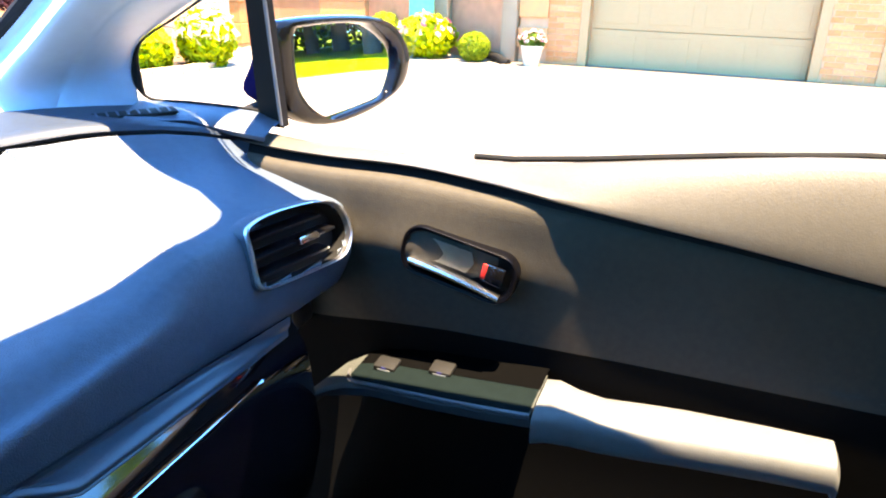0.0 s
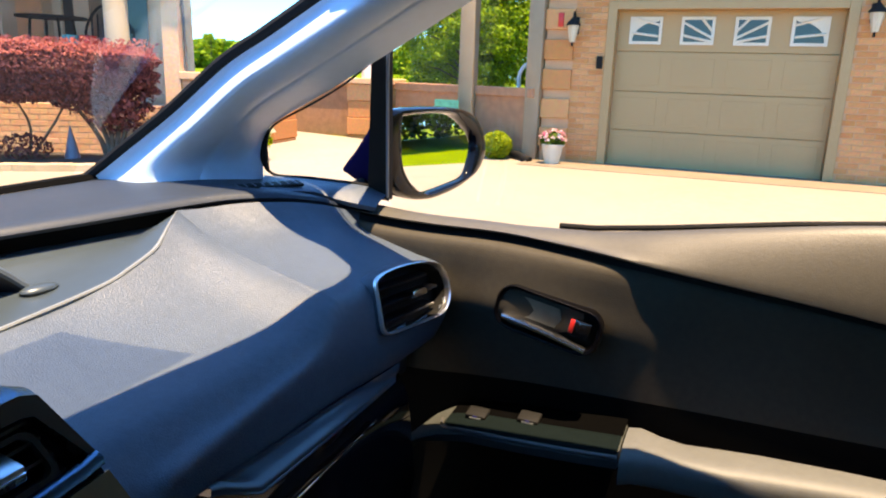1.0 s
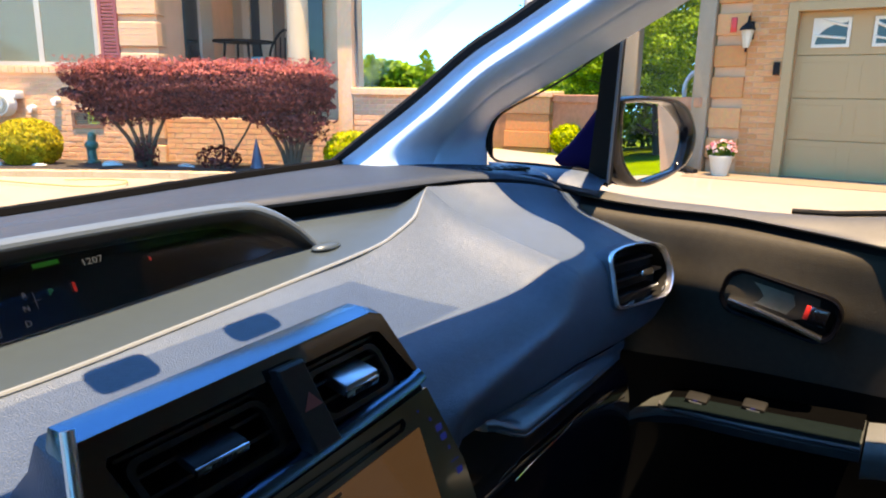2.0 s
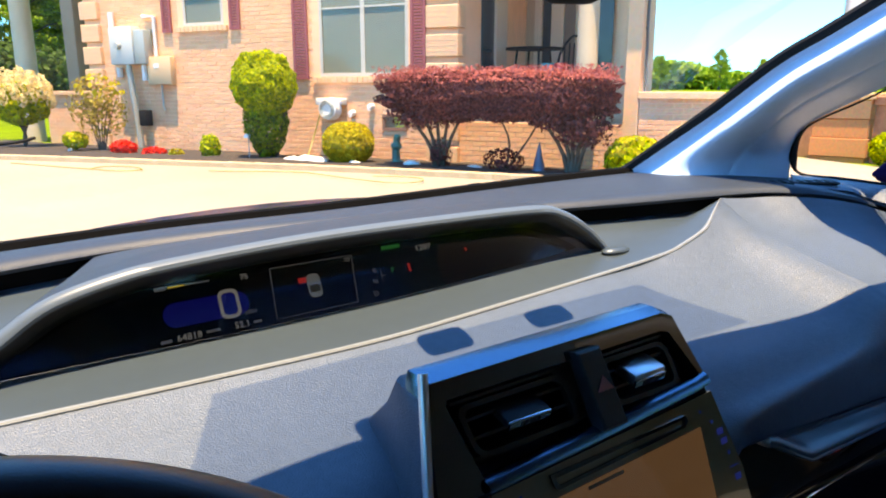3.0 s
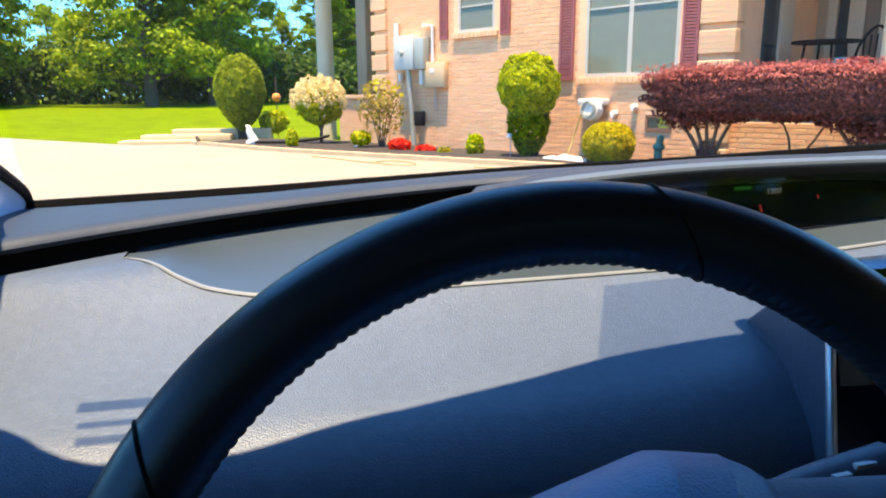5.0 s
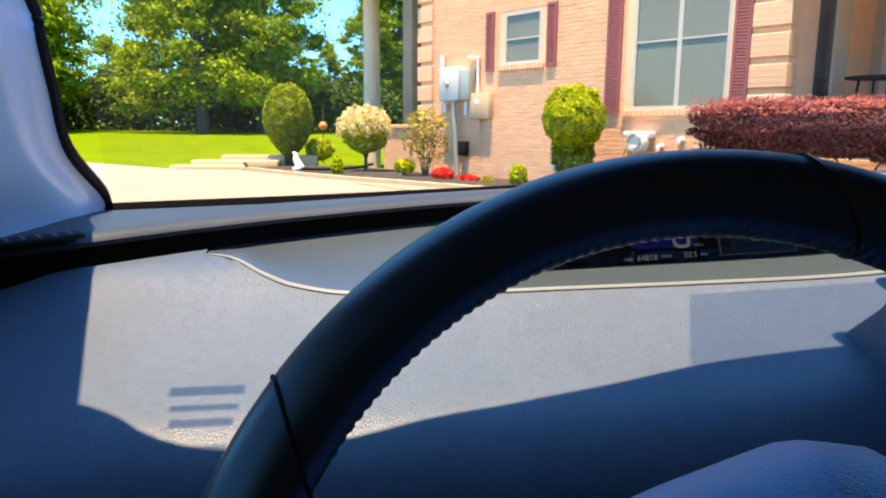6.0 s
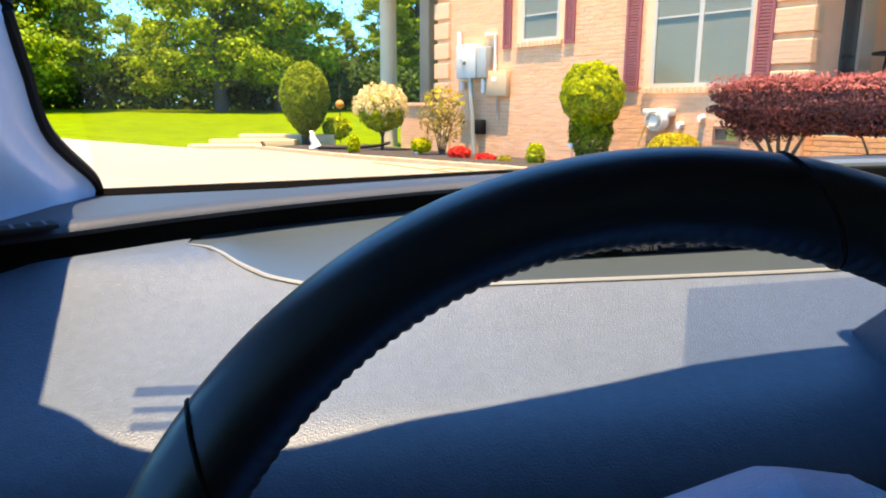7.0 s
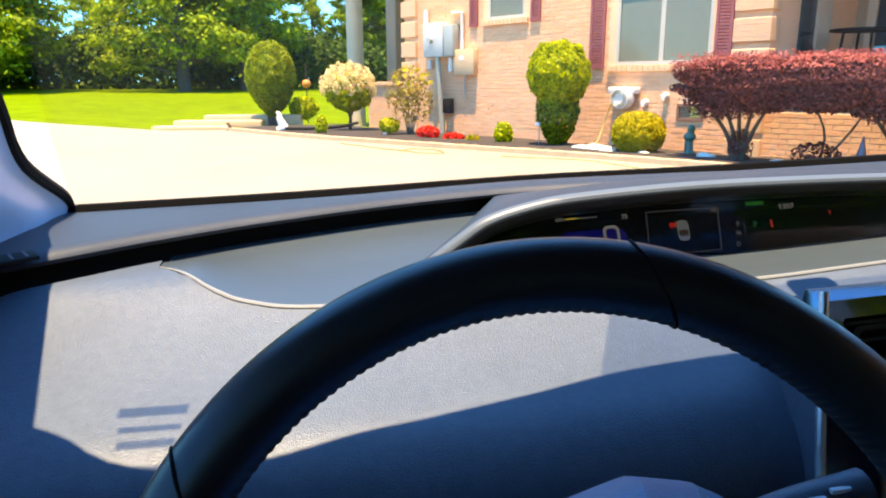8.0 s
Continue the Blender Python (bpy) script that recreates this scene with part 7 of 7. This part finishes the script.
GD = (-1.33, 1.17, 0.2, 2.14)
GD2 = (1.95, 4.4, 0.2, 2.14)
bm = new_bm()
wall_with_holes(bm, -2.2, 5.2, 0.0, 4.2, 0.0, 0.25, [GD, GD2])
part("wall", bm, mat("orange_mortar", (0.56, 0.32, 0.18), 0.95), garage, smooth=False)
bm = new_bm()
box(bm, (-2.2, 0.25, 0.0), (-1.95, 7, 4.2))
box(bm, (4.95, 0.25, 0.0), (5.2, 7, 4.2))
part("side_wall", bm, GBRICK, garage, smooth=False)
bm = new_bm()
sheet(bm, [[(x, -0.5, 4.15), (x, 3.5, 5.8), (x, 7.5, 4.15)] for x in (-2.6, 1.5, 5.6)])
thick(bm, 0.12)
part("roof", bm, mat("garage_shingle", (0.08, 0.07, 0.065), 0.9, vary=0.2, scale=10), garage, smooth=False)


def garage_door(x0, x1, z0, z1):
    """Four hinged sections with raised fields, and four sunburst lights in the top one."""
    bm = new_bm()
    box(bm, (x0, 0.16, z0), (x1, 0.20, z1))
    gd = part("garage_door", bm, TAUPE, garage, "taupe sectional garage door, closed", smooth=False)
    n, hgt = 4, (z1 - z0) / 4
    for r in range(n):
        bm = new_bm()
        box(bm, (x0 + 0.004, 0.135, z0 + r * hgt + 0.004), (x1 - 0.004, 0.165, z0 + (r + 1) * hgt - 0.004), None, 0.004)
        sec = part("door_section", bm, TAUPE, gd, smooth=False)
        for c in range(4 if r < 3 else 0):
            cw = (x1 - x0) / 4
            a, b = x0 + c * cw + 0.07, x0 + (c + 1) * cw - 0.07
            c0, c1 = z0 + r * hgt + 0.08, z0 + (r + 1) * hgt - 0.08
            bm = new_bm()
            rows = [[(a - k, yy, c0 - k), (b + k, yy, c0 - k), (b + k, yy, c1 + k), (a - k, yy, c1 + k)] for k, yy in ((0.02, 0.137), (0.012, 0.145), (0.0, 0.132))]
            vs = sheet(bm, rows, loop_v=True)
            cap(bm, vs[-1])
            part("raised_field", bm, TAUPE, sec, smooth=False)
    w, zc0, zc1 = 0.385, z1 - 0.40, z1 - 0.075
    for i in range(4):
        xc = x0 + (x1 - x0) * (0.125 + 0.25 * i) + (0.5 - i / 3) * 0.06
        a, b = xc - w / 2, xc + w / 2
        bm = new_bm()
        box(bm, (a + 0.01, 0.128, zc0 + 0.01), (b - 0.01, 0.134, zc1 - 0.01))
        lite = part("door_light", bm, NIGHT, gd, "dark glass light in a white sunburst frame", smooth=False)
        bm = new_bm()
        f = 0.035
        ring(bm, [(a, 0.118, zc0), (b, 0.118, zc0), (b, 0.118, zc1), (a, 0.118, zc1)], [(a + f, 0.118, zc0 + f), (b - f, 0.118, zc0 + f), (b - f, 0.118, zc1 - f), (a + f, 0.118, zc1 - f)], (0, 0.018, 0))
        part("light_frame", bm, CREAM, lite, smooth=False)
        # rays fan out from the door's middle, under the two halves of one arc
        ox, oz = (x0 + x1) / 2, zc0 + 0.01
        for ang in (12, 28, 48, 70):
            g = radians(ang)
            dirx = -math.cos(g) if xc < ox else math.cos(g)
            p = []
            for k in range(60):
                q = k * 0.025
                px, pz = ox + dirx * q * 1.0, oz + math.sin(g) * q * (0.55 if i in (0, 3) else 1.0)
                if a + f * 0.6 <= px <= b - f * 0.6 and zc0 + f * 0.5 <= pz <= zc1 - f * 0.5:
                    p.append((px, 0.122, pz))
            if len(p) > 3:
                bm = new_bm()
                tube(bm, [p[0], p[-1]], 0.016, 6)
                part("light_ray", bm, CREAM, lite, smooth=False)
        if i in (0, 3):
            bm = new_bm()
            s = 1 if i == 0 else -1
            xe = a + f if i == 0 else b - f
            arc = [(xe + s * 0.30 * (1 - math.cos(t)) * 1.0, 0.121, zc0 + f + 0.235 * math.sin(t)) for t in [math.pi / 2 * k / 8 for k in range(9)]]
            plate(bm, [(xe, 0.121, zc1 - f)] + arc + [(xe + s * 0.31, 0.121, zc1 - f)], (0, 0.01, 0))
            part("corner_fill", bm, CREAM, lite, smooth=False)
    for a, b, c, d in ((x0 - 0.11, x0, z0, z1 + 0.1), (x1, x1 + 0.11, z0, z1 + 0.1), (x0, x1, z1, z1 + 0.1)):
        bm = new_bm()
        box(bm, (a, -0.022, c), (b, 0.10, d), None, 0.006)
        part("door_trim", bm, TAUPE, gd, smooth=False)


garage_door(*GD)
garage_door(*GD2)


def lantern(x, z):
    ob = thing("wall_lantern", GARAGE, (x, -0.02, z), "black iron wall lantern with pale glass", "lantern", "garage lanterns")
    bm = new_bm()
    box(bm, (x - 0.045, -0.03, z + 0.12), (x + 0.045, -0.012, z + 0.33), None, 0.006)
    tube(bm, crom([(x, -0.03, z + 0.26), (x, -0.10, z + 0.38), (x, -0.16, z + 0.36), (x, -0.16, z + 0.30)], 14), 0.010, 6)
    part("bracket", bm, RUBBER, ob)
    bm = new_bm()
    vs = sheet(bm, [[(x + r * math.cos(t), -0.16 + r * math.sin(t), zz) for t in [2 * math.pi * k / 8 for k in range(8)]] for r, zz in ((0.035, z + 0.02), (0.07, z + 0.20), (0.07, z + 0.22))], loop_v=True)
    cap(bm, vs[0][::-1])
    part("glass", bm, mat("lantern_glass", (0.55, 0.48, 0.36), 0.3), ob, "pale seeded glass")
    bm = new_bm()
    sheet(bm, [[(x + r * math.cos(t), -0.16 + r * math.sin(t), zz) for t in [2 * math.pi * k / 8 for k in range(8)]] for r, zz in ((0.095, z + 0.22), (0.08, z + 0.25), (0.03, z + 0.30), (0.005, z + 0.33))], loop_v=True)
    tube(bm, [(x, -0.16, z - 0.03), (x, -0.16, z + 0.02)], 0.015, 8)
    part("cap", bm, RUBBER, ob)


lantern(-1.83, 1.72)
lantern(1.42, 1.86)
bm = new_bm()
box(bm, (-1.53, -0.05, 1.43), (-1.46, -0.012, 1.58), None, 0.006)
solo("keypad", bm, RUBBER, GARAGE, (-1.5, -0.02, 1.43), "small black keypad beside the garage door", "keypad")
for k in range(6):
    for x0, x1 in ((-2.215, -1.84),):
        bm = new_bm()
        z = 0.42 + 0.37 * k
        box(bm, (x0, -0.04, z), (x1, 0.1, z + 0.25), None, 0.008)
        part("quoin", bm, GBRICK, garage, smooth=False)
bm = new_bm()
box(bm, (-2.3, -0.7, 0.0), (5.2, 0.16, 0.242), None, 0.008)
solo("garage_apron", bm, mat("apron_concrete", (0.20, 0.155, 0.105), 0.9, vary=0.12, scale=2), GARAGE, (1.5, -0.2, 0.0), "tan concrete strip before the garage", "pavement", kind="structure")
# flower pot
POT = Vector((8.49, 1.93, 0.235))
pot = thing("flower_pot", Matrix(), POT, "cream flower pot with pink and white flowers", "flower pot")
bm = new_bm()
vs = sheet(bm, [[POT + Vector((0.8 * r * math.cos(t), 0.8 * r * math.sin(t), 0.9 * z)) for t in [2 * math.pi * k / 28 for k in range(28)]] for r, z in ((0.11, 0), (0.115, 0.02), (0.15, 0.17), (0.165, 0.245), (0.185, 0.25), (0.185, 0.28), (0.165, 0.28), (0.15, 0.24))], loop_v=True)
cap(bm, vs[0][::-1]), cap(bm, vs[-1])
part("pot", bm, CREAM, pot)
rng = np.random.default_rng(40)
p, d = blob_points(rng, 500, (0.15, 0.15, 0.1), (0, 0, 0.29), 0.2, 3, 0.6)
add_mesh("leaves", leaves_mesh("leaves", rng, p, d, 0.04, DARK_LEAF), pot)
p, d = blob_points(rng, 150, (0.165, 0.165, 0.12), (0, 0, 0.31), 0.2, 3, 0.2)
keep = d[:, 2] > -0.1
add_mesh("petals", leaves_mesh("petals", rng, p[keep], d[keep], 0.045, PINK_PETAL, 1.1), pot)
# bed by the courtyard wall
shrub("round_bush", (8.62, 2.72, 0.23), Matrix(), (0.2, 0.2, 0.18), 0.18, OLIVE_LEAF, 0.03, 3000, "small green clipped ball bush", seed=41, lumps=0.05)
shrub("rose_bush", (8.75, 3.45, 0.23), Matrix(), (0.42, 0.4, 0.27), 0.26, BOX_LEAF, 0.06, 1800, "leafy bush with pale pink blooms", seed=42, extra=(PINK_PETAL, 160, 0.07, 0.0))
shrub("rose_bush", (6.45, 5.13, 0.22), Matrix(), (0.32, 0.3, 0.32), 0.31, BOX_LEAF, 0.06, 1800, "leafy bush with white blooms", seed=43, extra=(CREAM_PETAL, 300, 0.09, 0.0))
shrub("small_bush", (9.93, 4.62, 0.23), Matrix(), (0.26, 0.26, 0.24), 0.23, BOX_LEAF, 0.04, 2600, "yellow-green bush at the courtyard wall", seed=44, lumps=0.1)
bm = new_bm()
tube(bm, crom([(8.85, 2.62, 0.30), (8.7, 2.42, 0.29), (8.55, 2.3, 0.26), (8.5, 2.22, 0.25)], 16), 0.05, 10)
solo("drain_pipe", bm, RUBBER, Matrix(), (8.7, 2.4, 0.22), "black corrugated drain pipe on the ground", "pipe")
bm = new_bm()
box(bm, (8.95, 3.42, 0.72), (8.97, 3.78, 0.96), Matrix.Identity(4))
tube(bm, [(8.98, 3.6, 0.2), (8.98, 3.6, 0.95)], 0.012, 6)
solo("garden_flag", bm, mat("green_flag", (0.05, 0.35, 0.25), 0.8, vary=0.4, scale=12), Matrix(), (8.98, 3.6, 0.2), "small green garden flag on a stake", "flag")
bm = new_bm()
tube(bm, crom([(9.6, 2.75, 1.1), (9.6, 2.75, 1.35), (9.62, 2.62, 1.5), (9.66, 2.45, 1.4), (9.66, 2.4, 1.3)], 20), 0.03, 8)
solo("garden_ornament", bm, WHITE, Matrix(), (9.6, 2.6, 1.1), "white curved garden ornament behind the wall", "ornament")
bm = new_bm()
box(bm, (-2.05, -0.06, 1.93), (-1.98, -0.012, 2.1), Matrix.Identity(4), 0.01)
solo("red_ornament", bm, RED, GARAGE, (-2.0, -0.03, 1.93), "small red ornament on the garage corner", "ornament")

# ---- garden things along the drive ----
for i, (x, y, w) in enumerate(((-3.4, 15.6, 1.6), (-2.9, 16.1, 1.9), (-2.2, 16.7, 2.2))):
    bm = new_bm()
    z = ground_z(x, y)
    box(bm, (-w / 2, -0.25, -0.05), (w / 2, 0.25, 0.10 + 0.09 * i), Matrix.Translation((x, y, z)) @ Matrix.Rotation(radians(-4), 4, "Z"), 0.015)
    solo("garden_step", bm, TAN, Matrix(), (x, y, z), "weathered tan timber garden step", "step", "garden steps")
goose = Vector((-1.45, 14.55, ground_z(-1.45, 14.55)))
bm = new_bm()
tube(bm, crom([goose + Vector((0.05, 0, 0.10)), goose + Vector((0.02, 0, 0.18)), goose + Vector((-0.02, 0, 0.28)), goose + Vector((-0.03, 0, 0.38)), goose + Vector((-0.09, 0, 0.41))], 16), lambda f: 0.085 * (1 - f) ** 0.8 + 0.02, 12)
box(bm, (-0.10, -0.08, 0), (0.10, 0.08, 0.12), Matrix.Translation(goose), 0.02)
solo("garden_statue", bm, WHITE, Matrix(), goose, "white goose-shaped garden statue", "statue")
for x, y, h, m, lab in ((-2.55, 14.9, 0.2, BARK, "small dark animal garden statue"), (0.55, 12.9, 0.18, WHITE, "small white garden marker")):
    g = Vector((x, y, ground_z(x, y)))
    bm = new_bm()
    tube(bm, crom([g, g + Vector((0.03, 0, h * 0.5)), g + Vector((-0.02, 0, h))], 8), lambda f: 0.06 * (1 - 0.5 * f), 8)
    solo("garden_statue", bm, m, Matrix(), g, lab, "statue")
bm = new_bm()
tube(bm, crom([(-1.35, 14.25, 0.30), (-0.8, 14.0, 0.31), (-0.2, 13.8, 0.36), (0.1, 13.9, 0.42)], 16), 0.03, 10)
solo("drain_pipe", bm, RUBBER, Matrix(), (-0.8, 14, 0.25), "black corrugated drain pipe lying in the bed", "pipe")
g = Vector((-1.0, 18.0, ground_z(-1, 18)))
stake = thing("garden_ball", Matrix(), g, "orange ball on a thin garden stake", "ornament")
bm = new_bm()
tube(bm, [g, g + Vector((0, 0, 1.5))], 0.015, 6)
part("stake", bm, BARK, stake)
bm = new_bm()
bmesh.ops.create_uvsphere(bm, u_segments=16, v_segments=10, radius=0.11, matrix=Matrix.Translation(g + Vector((0, 0, 0.98))))
part("ball", bm, mat("orange_ball", (0.7, 0.22, 0.03), 0.5, vary=0.15), stake, "orange ball")
# small figures and stones in the bed by the wall
bm = new_bm()
FIGURE = table([(0, 0.085), (0.08, 0.09), (0.14, 0.06), (0.4, 0.055), (0.58, 0.082), (0.68, 0.075), (0.76, 0.045), (0.82, 0.052), (0.92, 0.05), (1.0, 0.02)])
tube(bm, crom([(-4.75, -0.55, 0.24), (-4.76, -0.55, 0.40), (-4.75, -0.55, 0.50), (-4.73, -0.55, 0.64)], 24), FIGURE, 12)
solo("garden_statue", bm, mat("teal_glaze", (0.02, 0.16, 0.14), 0.3, vary=0.3, scale=12), HOUSE, (-4.75, -0.55, 0.22), "teal glazed garden figure by the wall", "statue")
bm = new_bm()
bmesh.ops.create_cone(bm, cap_ends=True, segments=14, radius1=0.085, radius2=0.005, depth=0.36, matrix=Matrix.Translation((-2.63, -0.72, 0.43)))
solo("garden_statue", bm, mat("blue_grey_glaze", (0.14, 0.15, 0.22), 0.4, vary=0.25, scale=12), HOUSE, (-2.63, -0.72, 0.22), "blue-grey pointed garden figure", "statue")
for k, (u, d, s) in enumerate(((-5.95, -0.95, 0.2), (-5.75, -1.0, 0.14), (-6.25, -0.95, 0.12), (-3.5, -0.75, 0.1), (-4.4, -0.75, 0.11), (-5.15, -1.0, 0.08))):
    bm = new_bm()
    bmesh.ops.create_icosphere(bm, subdivisions=2, radius=s, matrix=Matrix.Translation((u, d, GZ + 0.04)) @ Matrix.Diagonal((1.2, 0.8, 0.4, 1)))
    for v in bm.verts:
        v.co += Vector((0, 0, 0.03)) * noise.noise(v.co * 8)
    solo("garden_stone", bm, WHITE, HOUSE, (u, d, GZ), "pale flat garden stone", "stone", "garden stones")
lamp = thing("path_light", HOUSE, (-6.98, -1.0, GZ), "small white solar path light on a stake", "garden lamp")
bm = new_bm()
tube(bm, [(-6.98, -1.0, GZ), (-6.98, -1.0, GZ + 0.34)], 0.008, 6)
part("stake", bm, METAL, lamp)
bm = new_bm()
bmesh.ops.create_cone(bm, cap_ends=True, segments=12, radius1=0.07, radius2=0.05, depth=0.05, matrix=Matrix.Translation((-6.98, -1.0, GZ + 0.36)))
part("lamp_head", bm, WHITE, lamp)
# porch furniture
table_ = thing("patio_table", HOUSE, (-3.2, 1.5, 0.8), "round dark metal patio table", "table")
bm = new_bm()
bmesh.ops.create_cone(bm, cap_ends=True, segments=32, radius1=0.43, radius2=0.43, depth=0.03, matrix=Matrix.Translation((-3.46, 1.5, 1.86)))
part("tabletop", bm, RUBBER, table_)
for a in range(4):
    bm = new_bm()
    t = a * math.pi / 2 + 0.6
    tube(bm, [(-3.46 + 0.36 * math.cos(t), 1.5 + 0.36 * math.sin(t), 0.8), (-3.46 + 0.26 * math.cos(t), 1.5 + 0.26 * math.sin(t), 1.85)], 0.018, 8)
    part("leg", bm, RUBBER, table_)


def patio_chair(x, d, turn):
    ob = thing("patio_chair", HOUSE, (x, d, 0.8), "dark metal patio chair with curved back", "chair", "patio chairs")
    m = Matrix.Translation((x, d, 0.8)) @ Matrix.Rotation(radians(turn), 4, "Z")
    bm = new_bm()
    box(bm, (-0.22, -0.22, 0.55), (0.22, 0.22, 0.59), m, 0.01)
    part("seat", bm, RUBBER, ob)
    bm = new_bm()
    tube(bm, [m @ Vector(p) for p in crom([(-0.22, 0.22, 0.58), (-0.24, 0.27, 1.0), (0, 0.30, 1.32), (0.24, 0.27, 1.0), (0.22, 0.22, 0.58)], 20)], 0.02, 8)
    for k in range(5):
        tube(bm, [m @ Vector((-0.16 + 0.08 * k, 0.23, 0.6)), m @ Vector((-0.16 + 0.08 * k, 0.29, 1.2))], 0.012, 6)
    part("backrest", bm, RUBBER, ob)
    for a, b in ((-0.2, -0.2), (0.2, -0.2), (-0.2, 0.2), (0.2, 0.2)):
        bm = new_bm()
        tube(bm, [m @ Vector((a, b, 0)), m @ Vector((a * 0.95, b * 0.95, 0.57))], 0.014, 6)
        part("leg", bm, RUBBER, ob)


patio_chair(-3.78, 1.2, 90)
patio_chair(-3.1, 2.25, 0)
for x, m, lab in ((-3.05, mat("teal_pot", (0.02, 0.30, 0.32), 0.4), "teal glazed flower pot"), (-2.85, RED, "red glazed flower pot")):
    bm = new_bm()
    vs = sheet(bm, [[(x + r * math.cos(t), 0.9 + r * math.sin(t), z) for t in [2 * math.pi * k / 16 for k in range(16)]] for r, z in ((0.07, 0.8), (0.11, 1.0), (0.12, 1.5), (0.10, 1.62))], loop_v=True)
    cap(bm, vs[0][::-1]), cap(bm, vs[-1])
    solo("porch_pot", bm, m, HOUSE, (x, 0.9, 0.8), lab, "flower pot", "porch pots")
# slim pipe up the side of the porch, no lamp
bm = new_bm()
tube(bm, crom([(-1.54, 0.2, 0.2), (-1.545, 0.2, 1.5), (-1.56, 0.2, 2.1), (-1.56, 0.2, 2.5), (-1.60, 0.1, 3.3)], 20), 0.016, 8)
box(bm, (-1.66, 0.18, 1.98), (-1.56, 0.21, 2.01))
solo("porch_pipe", bm, mat("dark_grey_pipe", (0.10, 0.11, 0.12), 0.5), HOUSE, (-1.54, 0.2, 0.2), "slim dark grey pipe beside the porch", "pipe")

# ---- bricks, nearest as single pieces ----
brickwork(house, -11.03, -4.53, 0.0, 4.2, [(BW[0] - 0.13, BW[1] + 0.3, BW[2] - 0.1, BW[3]), (SW[0] - 0.13, SW[1] + 0.13, SW[2] - 0.1, SW[3]), (VENT[0] - 0.04, VENT[1] + 0.04, VENT[2] - 0.04, VENT[3] + 0.04)],
          BRICK, BRICKS, [-8.2, -4.5, 0.2, 1.4, 290])
brickwork(low_wall, -1.57, -0.62, 0.0, 1.12, [], BRICK, BRICKS, [-1.6, -0.62, 0.3, 1.12, 80], y=0.02)
brickwork(garage, -1.84, 4.9, 0.2, 4.1, [(GD[0] - 0.11, GD[1] + 0.11, 0.2, GD[3] + 0.1), (GD2[0] - 0.11, GD2[1] + 0.11, 0.2, GD2[3] + 0.1)], GBRICK, GBRICKS, [-1.84, 1.9, 0.3, 2.4, 200])
brickwork(court, 0, court_l, 0.1, 1.04, [], piece_material("rose_brick_piece", (0.42, 0.19, 0.10), (0.55, 0.28, 0.16)), piece_material("rose_brick_rest", (0.42, 0.19, 0.10), (0.55, 0.28, 0.16), island=True), [0, 3, 0.1, 1.0, 120], y=-0.11)

brickwork(house, -4.03, -1.58, 0.0, 0.78, [], BRICK, BRICKS, [0, 0, 0, 0, 0])
brickwork(house, -13.1, -11.48, 0.0, 1.12, [], BRICK, BRICKS, [0, 0, 0, 0, 0], y=0.25)
